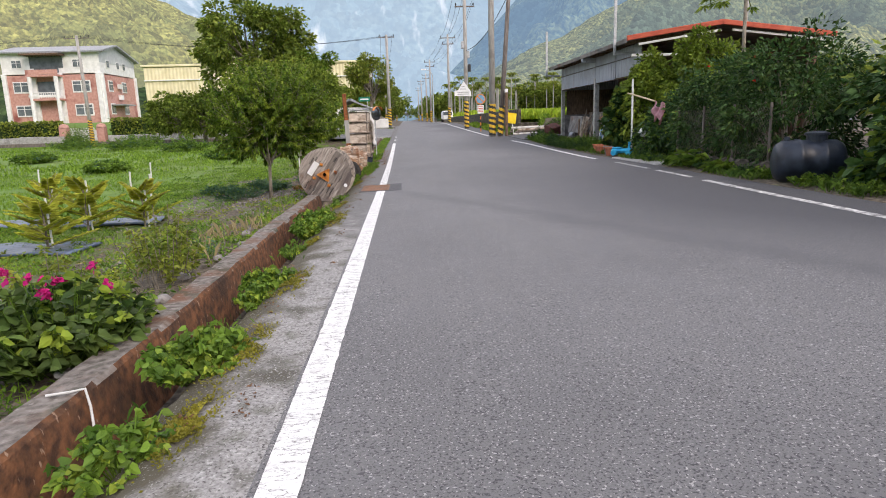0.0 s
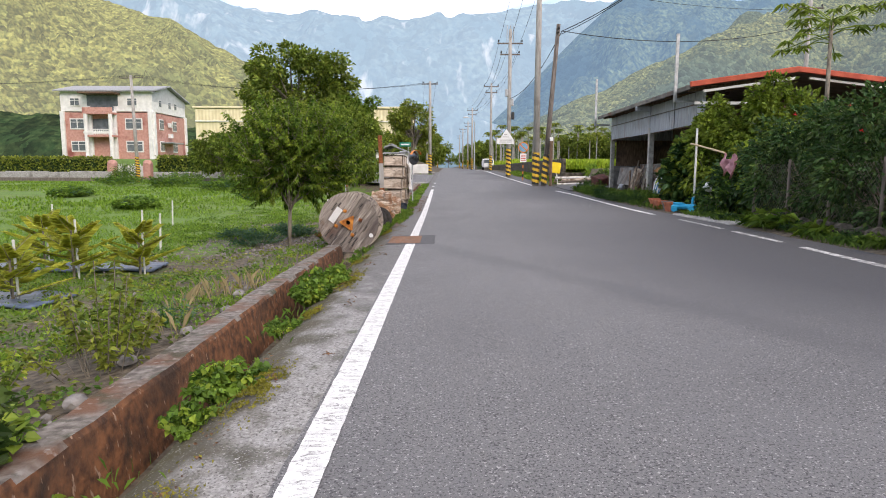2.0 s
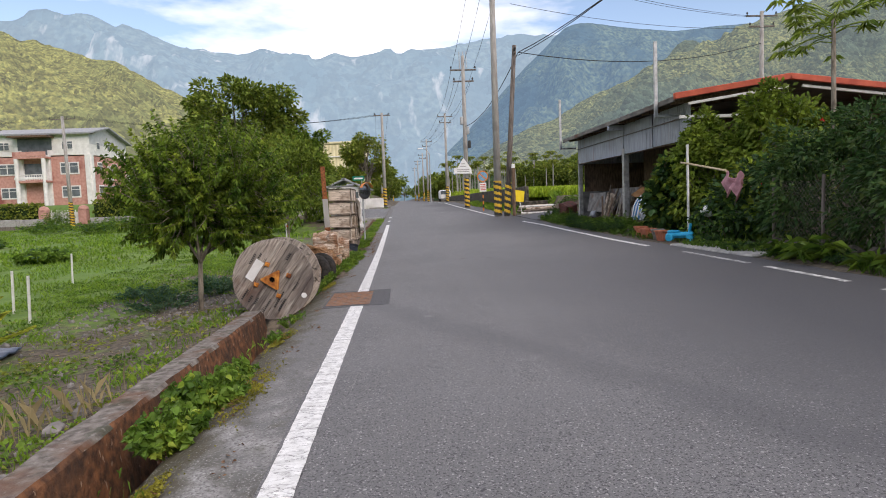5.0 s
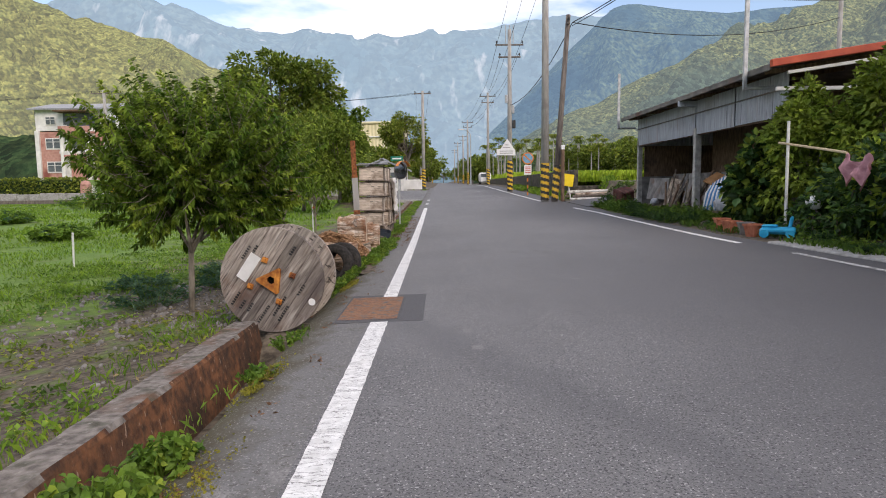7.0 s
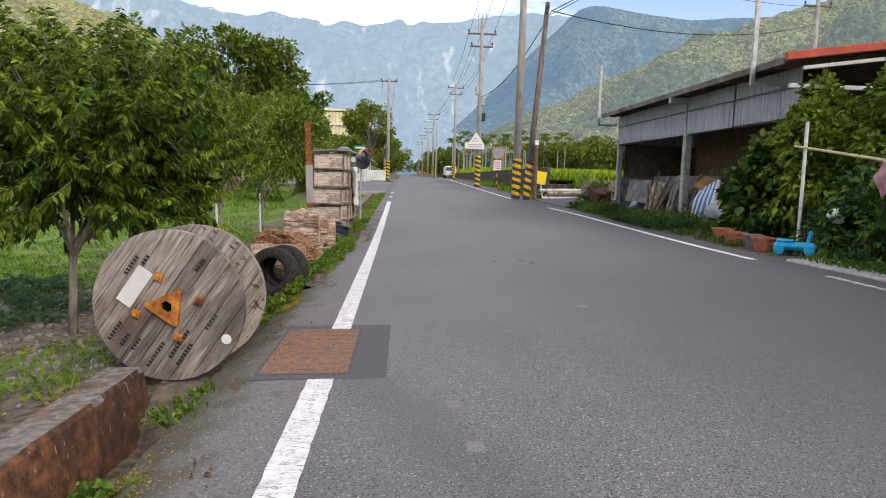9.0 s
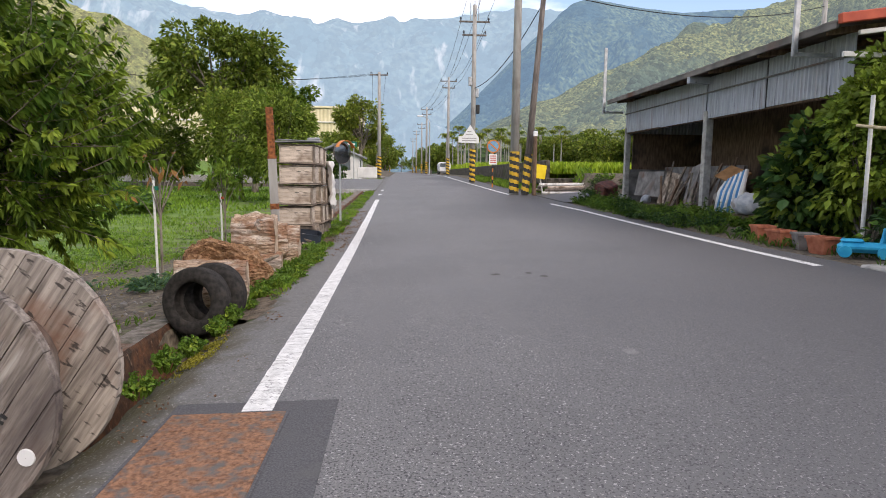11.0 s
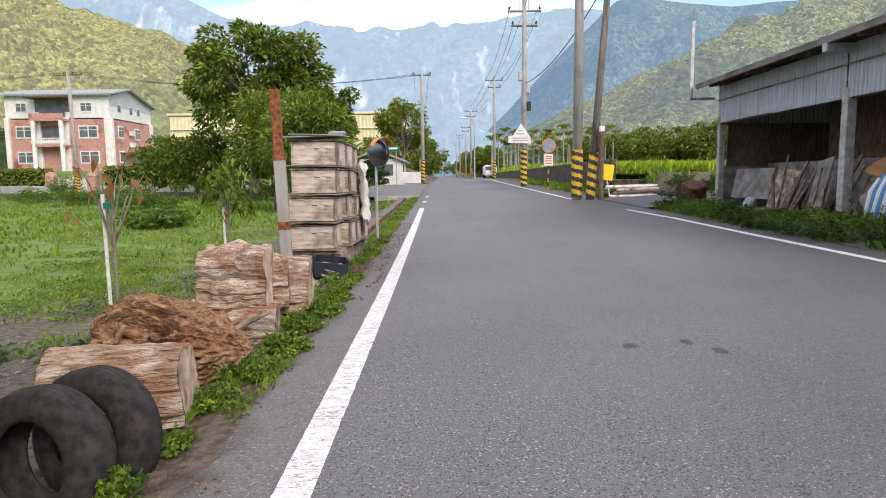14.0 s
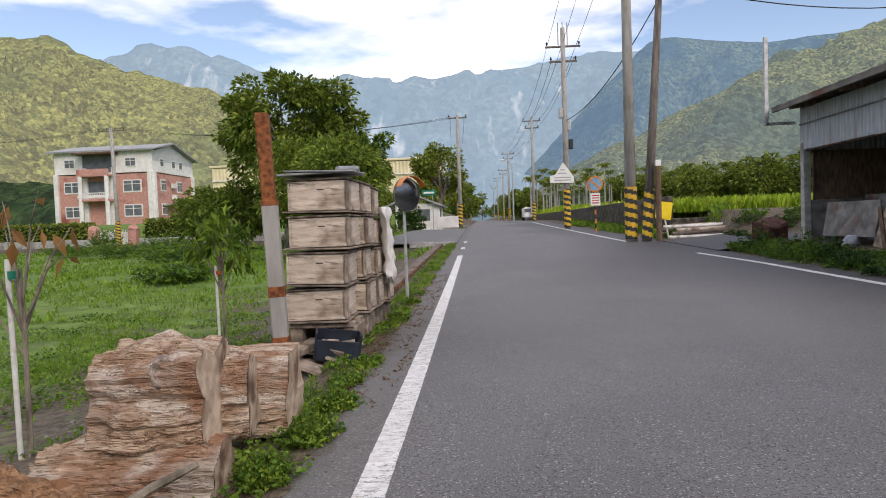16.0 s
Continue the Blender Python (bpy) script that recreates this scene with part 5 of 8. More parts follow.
pole_a = utility_pole(5.47, 35.6, rz(35.6), 13.8, 0.19, 0.12, "tall concrete utility pole with yellow and black base bands", 1.7, arms=((2.6, 0.5, "x", 2), (0.5, 0.9, "x", 3)))
pole_d = utility_pole(5.85, 35.2, rz(35.2), 8.35, 0.15, 0.10, "leaning weathered utility pole with faded black bands", 1.6, (0.2, 4.0), M_wood_pole, ((0.4, 0.25, "y", 2),))
pole_b = utility_pole(5.40, 49.6, rz(49.6), 10.9, 0.18, 0.12, "concrete utility pole with crossarms and a triangular sign", 2.1, arms=((1.0, 0.95, "x", 3), (1.8, 0.75, "x", 3)))
for zz, xx in ((4.6, 0.28), (6.3, -0.22), (5.6, 0.2)):
    part("fitting", box(nb(), (xx, -0.05, zz), (0.22, 0.2, 0.55), None, 0.03), M_black if xx > 0.25 else M_steel, pole_b)
for xx in (-0.5, 0.0, 0.5):
    part("top_pin", tube(nb(), [(xx * 0.5, 0, 10.0), (xx * 0.5, 0, 11.2)], 0.03, 8), M_steel, pole_b)
pole_c = utility_pole(-1.0, 67.5, rise(67.5) + 0.05, 9.3, 0.18, 0.12, "concrete utility pole with banded base beside the far lawn", 1.8, arms=((0.25, 0.8, "x", 3),))
for yy, xx, hh in ((78, 6.1, 10.4), (105, 5.0, 10.0), (135, 5.4, 10.0), (165, 5.2, 10.5), (200, 5.2, 10.5)):
    utility_pole(xx, yy, rz(yy), hh, 0.17, 0.11, "concrete utility pole along the far road", 1.8, arms=((0.4, 0.9, "x", 3), (1.1, 0.7, "x", 3)))
for yy, xx, hh in ((98, -2.2, 9.0), (140, -2.0, 9.5), (185, -1.6, 9.5)):
    utility_pole(xx, yy, rise(yy), hh, 0.17, 0.11, "concrete utility pole along the far road", 1.6, arms=((0.3, 0.8, "x", 3),))
pole_h = utility_pole(-35.7, 75.6, -0.4, 12.4, 0.22, 0.15, "grey utility pole with a banded base before the house", 3.0, (0, -1.0), arms=((0.3, 1.4, "x", 4),))
pole_r = utility_pole(25.5, 46.0, 1.3, 12.0, 0.18, 0.12, "concrete utility pole behind the shed", 0, arms=((0.3, 1.1, "x", 3), (1.0, 0.9, "x", 3)))

bm = tube(nb(), [(0, 0, -0.2), (0, 0, 2.35)], 0.085, 12)
short_post = single("brown_post", bm, M_ply, "short dark brown steel post beside the leaning pole", "post", m=pose(6.16, 34.9, rz(35)))
single("meter_box", box(nb(), (0, 0, 0), (0.16, 0.14, 0.2), None, 0.015), M_sign_white, "small white box on top of a brown post", "box", m=pose(6.16, 34.9, rz(35) + 2.44))

# no-parking sign
sg = thing("parking_sign", "round faded no-parking sign above a small white plate", "sign", m=pose(5.70, 43.0, rz(43)))
part("post", tube(nb(), [(0, 0, 0), (0, 0, 2.3)], 0.04, 10), M_orange, sg)
for k in range(3):
    part("black_band", tube(nb(), [(0, 0, 0.2 + 0.4 * k), (0, 0, 0.4 + 0.4 * k)], 0.044, 10), M_black, sg)
part("sign_rim", (lambda b_: (lathe(b_, [(0.001, 0.0), (0.34, 0.0), (0.345, 0.01), (0.34, 0.02), (0.001, 0.02)], 28, "y", pose(0, -0.07, 2.14)), b_)[1])(nb()), M_orange, sg, "orange-red rim")
part("sign_disc", (lambda b_: (lathe(b_, [(0.001, -0.004), (0.28, -0.004), (0.28, 0.0)], 28, "y", pose(0, -0.07, 2.14)), b_)[1])(nb()), M_sign_blue, sg, "faded blue disc")
part("slash", box(nb(), (0, -0.078, 2.14), (0.58, 0.004, 0.07), (0, 42, 0)), M_orange, sg, "diagonal orange-red bar")
part("plate", box(nb(), (0, -0.06, 1.47), (0.42, 0.015, 0.55), None, 0.004), M_sign_white, sg, "small white plate")
for k in range(4):
    part("writing_bar", box(nb(), (0, -0.07, 1.64 - 0.11 * k), (0.32, 0.004, 0.05)), M_sign_red, sg)
# triangular notice on pole B
tn = thing("triangular_sign", "white triangular notice board fixed to a utility pole", "sign", m=pose(5.15, 49.35, rz(49.6) + 2.52))
bm = nb()
pts = [(-0.68, 0.0), (0.62, -0.04), (0.60, 0.30), (0.05, 1.10), (-0.40, 0.42), (-0.68, 0.38)]
a = [bm.verts.new((x, 0, z)) for x, z in pts]
b = [bm.verts.new((x, 0.03, z)) for x, z in pts]
bm.faces.new(a)
bm.faces.new(b[::-1])
for i in range(len(pts)):
    bm.faces.new((a[i], b[i], b[(i + 1) % len(pts)], a[(i + 1) % len(pts)]))
part("board", bm, M_sign_white, tn)
for k, (w_, z_) in enumerate(((0.9, 0.12), (0.9, 0.26), (0.45, 0.50), (0.25, 0.68))):
    part("writing_bar", box(nb(), (0, -0.006, z_), (w_, 0.006, 0.05)), M_concrete, tn)
# yellow board
yb = thing("yellow_board", "small bright yellow board tilted by the lane", "board", m=pose(6.72, 36.0, rz(36) - 0.1, 0, -6, 10))
part("stake", tube(nb(), [(0.1, 0, -0.2), (0, 0, 0.9)], 0.03, 8), M_pipe, yb)
part("panel", box(nb(), (0, -0.04, 1.05), (0.55, 0.03, 0.58), (0, 14, 0), 0.03), M_bright_yellow, yb)

# ---- cables ----
def cable(p0, p1, sag, r=0.012, label="black overhead cable strung between poles"):
    p0, p1 = Vector(p0), Vector(p1)
    pts = []
    for i in range(13):
        t = i / 12
        p = p0.lerp(p1, t)
        p.z -= sag * 4 * t * (1 - t)
        pts.append(p)
    ob = single("overhead_cable", tube(nb(), pts, r, 5), M_cable, label, "cable", "overhead cables")
    return ob


za, zb_, zd = rz(35.6), rz(49.6), rz(35.2)
for dx in (-0.8, 0.0, 0.8):
    cable((5.55 + dx, 35.6, za + 13.55), (5.40 + dx, 49.6, zb_ + 10.15), 0.35)
    cable((5.40 + dx, 49.6, zb_ + 10.15), (6.1 + dx, 78, rz(78) + 10.25), 0.6)
    cable((6.1 + dx, 78, rz(78) + 10.25), (5.0 + dx, 105, rz(105) + 9.85), 0.6)
    cable((5.55 + dx, 35.6, za + 13.55), (8.5 + dx, -8, 11.5), 0.7)
for dx in (-0.6, 0.6):
    cable((5.40 + dx, 49.6, zb_ + 9.3), (6.1 + dx, 78, rz(78) + 9.5), 0.6)
    cable((6.1 + dx, 78, rz(78) + 9.5), (5.0 + dx, 105, rz(105) + 9.1), 0.6)
    cable((-1.0 + dx, 67.5, rise(67.5) + 9.3), (-2.2 + dx, 98, rise(98) + 8.9), 0.5)
cable((6.62, 35.2, zd + 8.0), (5.45, 49.6, zb_ + 5.9), 0.7, 0.02)
cable((6.62, 35.2, zd + 8.0), (9.6, 6.0, 8.8), 0.8, 0.02)
cable((6.60, 35.2, zd + 7.85), (9.2, 4.0, 8.8), 0.9, 0.016)
cable((6.62, 35.2, zd + 8.0), (25.5, 46.0, 11.2), 0.8, 0.022)
for dz, k in ((0.25, 0), (0.25, 1), (0.95, 2)):
    cable((5.55 + 0.4 * k, 35.6, za + 13.3 - dz * 3), (25.5 + 0.8 * (k - 1), 46.0, 13.2 - dz), 0.5)
for k in range(3):
    cable((-34.6 - 0.9 * k, 75.6, 12.0), (-1.6 + 0.7 * k, 67.5, rise(67.5) + 9.2), 1.2)
    cable((-34.6 - 0.9 * k, 75.6, 12.0), (-80 - 0.9 * k, 84, 13.0), 1.0)

# ---- open shed ----
shed = thing("open_shed", "long open-fronted grey tin shed with a red-edged low gable roof", "shed")
SX0, SX1, SY0, SY1, EAVE, RIDGE = 7.98, 13.6, 19.75, 29.9, 3.60, 4.0
SF = 0.35
# corrugated cladding above the openings
def corrugated(p0, p1, z0, z1, amp=0.012, pitch=0.11, thick=0.012):
    bm = nb()
    p0, p1 = Vector(p0), Vector(p1)
    d = (p1 - p0)
    n_ = Vector((d.y, -d.x, 0)).normalized()
    k = max(2, int(d.length / pitch * 4))
    prev = None
    for i in range(k + 1):
        p = p0 + d * (i / k) + n_ * amp * (1 if (i // 2) % 2 else -1)
        col = [bm.verts.new((p.x, p.y, z0)), bm.verts.new((p.x, p.y, z1)), bm.verts.new((p.x - n_.x * thick, p.y - n_.y * thick, z1)), bm.verts.new((p.x - n_.x * thick, p.y - n_.y * thick, z0))]
        if prev:
            for a in range(4):
                bm.faces.new((prev[a], prev[(a + 1) % 4], col[(a + 1) % 4], col[a]))
        prev = col
    return bm


for ya, yb2 in ((19.8, 22.2), (22.21, 24.6), (24.61, 27.2), (27.21, SY1)):
    part("tin_panel", corrugated((SX0, yb2, 0), (SX0, ya, 0), 2.58 + 0.02 * math.sin(ya * 3), EAVE - 0.08), M_tin, shed)
part("tin_panel", corrugated((SX1, SY1, 0), (SX0, SY1, 0), 2.5, EAVE + 0.1), M_tin, shed)
part("seam_strip", box(nb(), (SX0 - 0.03, 24.85, 3.16), (0.02, 10.05, 0.035), None, 0.004), M_tin_roof, shed)
part("purlin_end", box(nb(), (7.62, 24.35, EAVE - 0.19), (0.5, 0.14, 0.16), None, 0.012), M_tin, shed, "grey beam end under the eave")
part("lintel_beam", box(nb(), (SX0 + 0.08, 24.8, 2.62), (0.10, 10.0, 0.14), None, 0.01), M_ply, shed)
for yy, w_ in ((29.8, 0.16), (24.6, 0.18)):
    part("column", box(nb(), (SX0 + 0.06, yy, 1.45), (w_, w_, 2.6), None, 0.012), M_concrete, shed, "grey concrete column")
for yy in (20, 24.6, 29.7):
    part("column", box(nb(), (11.0, yy, 1.9), (0.15, 0.15, 3.2), None, 0.012), M_concrete, shed)
part("side_wall", box(nb(), ((SX0 + SX1) / 2 + 0.1, SY1 - 0.05, 1.75), (SX1 - SX0 - 0.3, 0.06, 1.6), None, 0.005), M_ply, shed, "brown boarded end wall")
part("side_wall_low", box(nb(), ((SX0 + SX1) / 2, SY1 - 0.08, 0.85), (SX1 - SX0, 0.14, 1.15), None, 0.01), M_dirt_panel, shed, "stained grey lower panel")
part("back_wall", box(nb(), (SX1, 24.8, 2.0), (0.1, 10.1, 3.4), None, 0.01), M_ply, shed, "dark brown boarded back wall")
part("half_wall", box(nb(), (9.3, 27.35, 0.95), (0.10, 4.6, 1.1), None, 0.01), M_dirt_panel, shed, "stained grey low partition")
part("partition", box(nb(), (10.4, 24.5, 1.8), (0.08, 8.8, 3.2), None, 0.01), M_ply, shed, "dark brown inner partition")
part("floor_slab", box(nb(), ((SX0 + SX1) / 2, 24.8, 0.27), (SX1 - SX0, 10.2, 0.3), None, 0.02), M_soil, shed)
XR = 10.3
for sgn, xa, xb in ((-1, 7.37, XR), (1, XR, 13.9)):
    bm = nb()
    z_a, z_b = (EAVE, RIDGE) if sgn < 0 else (RIDGE, EAVE + 0.02)
    rows = 5
    cols_ = 90
    vs = []
    for i in range(cols_ + 1):
        y_ = 19.42 + (30.0 - 19.42) * i / cols_
        dz = 0.007 * (1 if (i // 2) % 2 else -1)
        vs.append([bm.verts.new((xa, y_, z_a + dz)), bm.verts.new((xb, y_, z_b + dz)), bm.verts.new((xb, y_, z_b + dz - 0.03)), bm.verts.new((xa, y_, z_a + dz - 0.03))])
    for a_, b_ in zip(vs, vs[1:]):
        for q in range(4):
            bm.faces.new((a_[q], a_[(q + 1) % 4], b_[(q + 1) % 4], b_[q]))
    part("roof_sheet", bm, M_tin_roof, shed, "rusty grey corrugated roof sheet")
ang = math.degrees(math.atan2(RIDGE - EAVE, XR - 7.0))
for xa, za_, xb, zb2 in ((7.35, EAVE + 0.01, XR + 0.02, RIDGE + 0.03), (XR - 0.02, RIDGE + 0.03, 13.95, EAVE)):
    L = math.hypot(xb - xa, zb2 - za_)
    part("red_trim", box(nb(), ((xa + xb) / 2, 19.37, (za_ + zb2) / 2 - 0.02), (L, 0.10, 0.15), (0, -math.degrees(math.atan2(zb2 - za_, xb - xa)), 0), 0.012), M_redtrim, shed, "red painted roof edge")
    part("white_beam", box(nb(), ((xa + xb) / 2 + 0.2, 19.47, (za_ + zb2) / 2 - 0.22), (L - 0.4, 0.06, 0.07), (0, -math.degrees(math.atan2(zb2 - za_, xb - xa)), 0), 0.008), M_white, shed, "white painted beam")
part("white_beam", box(nb(), (8.4, 19.52, 3.10), (1.7, 0.06, 0.08), None, 0.008), M_white, shed, "white painted beam")
part("eave_board", box(nb(), (7.40, 24.72, EAVE - 0.06), (0.05, 10.5, 0.13), None, 0.008), M_tin_roof, shed)
for yy in np.arange(19.8, 29.9, 1.9):
    part("rafter", box(nb(), (8.9, float(yy), EAVE + 0.08), (2.9, 0.07, 0.10), (0, -7.7, 0), 0.006), M_ply, shed)
for yy, z0, z1 in ((20.35, 3.2, 5.15), (30.06, 3.2, 5.25)):
    sp = thing("steel_conduit", "thin galvanised conduit standing on the shed's eave", "conduit", "eave conduits", pose(7.30, yy, 0))
    part("upright", box(nb(), (0, 0, (z0 + z1) / 2), (0.09, 0.06, z1 - z0), None, 0.008), M_steel, sp)
    part("bracket", box(nb(), (0.32, 0, z0 + 0.04), (0.66, 0.06, 0.07), None, 0.008), M_steel, sp)

# clutter in the shed
def board(x, y, z, s, rot, material, label, name="loose_board", cat="board"):
    return single(name, box(nb(), (0, 0, 0), s, None, 0.006), material, label, cat, "boards leaning in the shed", m=pose(x, y, z, *rot))


for k in range(30):
    yy = 24.2 + 2.9 * rng.random()
    ln = rng.uniform(0.45, 1.35)
    bd = box(nb(), (0, 0, ln / 2), (rng.uniform(0.025, 0.045), rng.uniform(0.03, 0.10), ln), None, 0.005)
    single("stick_of_wood", bd, [M_ply, M_hive_dark, M_bark][k % 3], "weathered stick of timber leaning in the shed", "timber", "timber leaning in the shed", m=pose(8.05 + rng.uniform(-0.15, 0.5), yy, 0.42, rng.uniform(-22, 22), rng.uniform(6, 26), rng.uniform(-30, 30)))
board(8.3, 27.1, 0.85, (0.04, 0.8, 0.95), (8, 14, 6), M_hive_dark, "brown board leaning against the low wall")
board(8.25, 25.7, 0.95, (0.03, 0.6, 1.15), (-10, 16, -8), M_dirt_panel, "stained grey panel leaning in the shed")
board(8.3, 28.55, 0.98, (0.03, 1.7, 0.75), (0, 10, 3), M_dirt_panel, "stained grey sheet leaning in the shed")
board(8.35, 23.9, 1.25, (0.5, 0.6, 0.05), (20, -30, 10), M_card, "pale tilted board on a heap")
def sack(x, y, z, s, material, label, seed):
    bm = nb()
    bmesh.ops.create_icosphere(bm, subdivisions=3, radius=1)
    for v in bm.verts:
        g = 1 + 0.22 * noise.fractal(v.co * 1.6 + Vector((seed, 0, 0)), 0.8, 2, 4) - 0.14 * (1 - min(1, abs(noise.noise(v.co * 3.2 + Vector((0, seed, 0)))) * 3))
        v.co = Vector((v.co.x * s[0] * g, v.co.y * s[1] * g, max(v.co.z * s[2] * g, -s[2] * 0.7)))
    return single("sack", bm, material, label, "sack", "sacks in the shed", m=pose(x, y, z + s[2] * 0.7), smooth=True)


sack(8.1, 22.75, 0.42, (0.32, 0.40, 0.26), M_sack, "crumpled grey-white sack on the shed floor", 1)
sack(8.35, 23.95, 0.42, (0.35, 0.4, 0.4), M_dirt_panel, "grey stuffed sack on the shed floor", 4)
sack(8.7, 21.7, 0.42, (0.4, 0.5, 0.3), M_sack, "grey-white plastic sack on the shed floor", 8)
sack(8.0, 28.0, 0.42, (0.15, 0.20, 0.15), M_sack, "small grey-white bag among the boards", 12)
for x_, y_, z_, s_, a_ in ((8.9, 22.5, 0.75, (0.5, 0.7, 0.65), 12), (9.0, 21.5, 0.70, (0.5, 0.6, 0.55), -18), (9.0, 21.9, 1.25, (0.45, 0.8, 0.4), 25)):
    cb = thing("cardboard_box", "crumpled brown cardboard box heaped in the shed", "box", "boxes heaped in the shed", pose(x_, y_, z_, 0, 6, a_))
    part("box_body", box(nb(), (0, 0, 0), s_, None, 0.02), M_card, cb)
    part("flap", box(nb(), (-s_[0] * 0.55, 0, s_[2] * 0.5), (0.2, s_[1] * 0.95, 0.012), (0, 35, 0), 0.003), M_card, cb)
st = thing("striped_tarp", "blue and white striped tarpaulin bundle in the shed", "tarpaulin", m=pose(8.0, 23.55, 0.42, 0, 0, 8))
for k in range(9):
    bm = nb()
    tube(bm, [(0.02 * math.sin(k), -0.42 + 0.09 * k, 0.0), (0.10, -0.40 + 0.088 * k, 0.45), (0.24, -0.36 + 0.08 * k, 0.95 - 0.03 * k)], [0.07, 0.06, 0.04], 8)
    part("fold", bm, M_striped if k % 2 else M_cloth, st, "blue stripe" if k % 2 else "white stripe", smooth=True)
bm = nb()
box(bm, (0, 0, 0), (0.66, 0.6, 0.52), (18, -14, 20), 0.04)
bmesh.ops.subdivide_edges(bm, edges=bm.edges[:], cuts=3, use_grid_fill=True)
for v in bm.verts:
    v.co += Vector((1, 1, 1)) * 0.06 * noise.noise(v.co * 3.5)
single("rusty_bin", bm, M_rust_dark, "dark rusty crumpled metal bin by the shed corner", "bin", m=pose(7.9, 31.3, rz(31) + 0.38))
for k in range(14):
    bm = tube(nb(), [(0, 0, 0), (1.3, 0.06 * (k % 2), 0.03 * (k % 3) - 0.02), (2.5 + 0.3 * (k % 3), 0.12 * (k % 2), 0.02)], [0.06, 0.055, 0.045], 8)
    single("stacked_pole", bm, (M_pipe, M_hive, M_wood_pole)[k % 3], "long weathered pole in a roadside pile", "pole", "poles piled by the lane", m=pose(6.62 + 0.13 * ((k * 5) % 4), 35.5 + 0.26 * (k % 5), rz(36) + 0.06 + 0.11 * (k // 4), 0, -1.5, -5 + 3.1 * (k % 4)))

# rice field with its bank, right of the road
bm = nb()
box(bm, (26, 37.4, rz(37) + 0.20), (37.5, 0.25, 0.9), None, 0.03)
single("field_bank_wall", bm, M_bank, "low stained concrete wall holding the rice field", "wall", kind="structure")
bm = nb()
box(bm, (7.45, 70, 1.35), (0.22, 64, 1.1), None, 0.03)
single("field_bank_wall_road", bm, M_bank, "low dark bank wall along the rice field", "wall", kind="structure")
kk = 42000
P = np.stack([rng.uniform(0, 1, kk), rng.uniform(0, 1, kk)], 1)
X = 7.7 + 36 * P[:, 0]
Y = 37.7 + 62 * P[:, 1] ** 1.7
Z = np.array([rise(y) + 0.95 for y in Y])
single("rice_field", blade_mesh("rice", np.stack([X, Y, Z], 1), 0.58, 0.15, 0.5), M_rice, "bright yellow-green rice crop", "rice", kind="stuff")
bm = nb()
v_ = [bm.verts.new(p) for p in ((7.6, 37.5, rise(37) + 1.0), (70, 37.5, rise(37) + 1.0), (70, 110, rise(110) + 1.0), (7.6, 110, rise(110) + 1.0))]
bm.faces.new(v_)
single("rice_bed", bm, M_rice, "green rice field surface", "field", kind="structure")

# ---- three-storey house ----
hx0, hx1, hy0, hy1, hz = -59.2, -44.9, 100.0, 112.4, 2.7
house = thing("house", "three-storey red and white house with balconies and a grey roof", "house")
FH = 3.45
W_, D_ = hx1 - hx0, hy1 - hy0
cx_, cy_ = (hx0 + hx1) / 2, (hy0 + hy1) / 2
part("wall_storey", box(nb(), (cx_, cy_, hz + FH / 2), (W_, D_, FH), None, 0.03), M_brick_red, house, "red tiled ground floor")
part("wall_storey", box(nb(), (cx_, cy_, hz + FH * 1.5 + 0.15), (W_ - 0.02, D_ - 0.02, FH + 0.3), None, 0.03), M_brick_red, house, "red tiled first floor")
part("wall_storey", box(nb(), (cx_, cy_, hz + FH * 2.55 + 0.12), (W_ - 0.04, D_ - 0.04, FH * 0.9), None, 0.03), M_white, house, "white top floor")
zt = hz + 10.35
bm = nb()
prof = [(hy0 - 0.7, zt), (hy0 + D_ * 0.42, zt + 1.35), (hy1 + 0.6, zt - 0.6)]
L_ = [bm.verts.new((hx0 - 0.7, y, z)) for y, z in prof] + [bm.verts.new((hx0 - 0.7, y, z + 0.22)) for y, z in prof[::-1]]
R_ = [bm.verts.new((hx1 + 0.7, y, z)) for y, z in prof] + [bm.verts.new((hx1 + 0.7, y, z + 0.22)) for y, z in prof[::-1]]
bm.faces.new(L_)
bm.faces.new(R_[::-1])
for i in range(6):
    bm.faces.new((L_[i], R_[i], R_[(i + 1) % 6], L_[(i + 1) % 6]))
part("roof", bm, M_roof_grey, house, "grey sheet-metal roof")
for xx in (hx0 - 0.03, hx1 + 0.03):
    bm = nb()
    g3 = [bm.verts.new((xx, y, z)) for y, z in ((hy0 + 0.05, zt - 0.15), (hy0 + D_ * 0.42, zt + 1.3), (hy1 - 0.05, zt - 0.6), (hy1 - 0.05, zt - 1.4), (hy0 + 0.05, zt - 1.4))]
    bm.faces.new(g3)
    part("gable_wall", bm, M_grey_wall, house, "pale grey gable siding")
for xx in (hx0 + 0.3, hx0 + 4.6, hx0 + 8.4, hx1 - 0.35):
    part("pilaster", box(nb(), (xx, hy0 - 0.12, hz + 3.7), (0.62, 0.45, 7.4), None, 0.03), M_white, house, "white pilaster")
for xx, yy in ((hx1 + 0.05, hy0 + 0.3), (hx1 + 0.05, hy1 - 0.4)):
    part("pilaster", box(nb(), (xx, yy, hz + 3.7), (0.4, 0.62, 7.4), None, 0.03), M_white, house, "white pilaster")


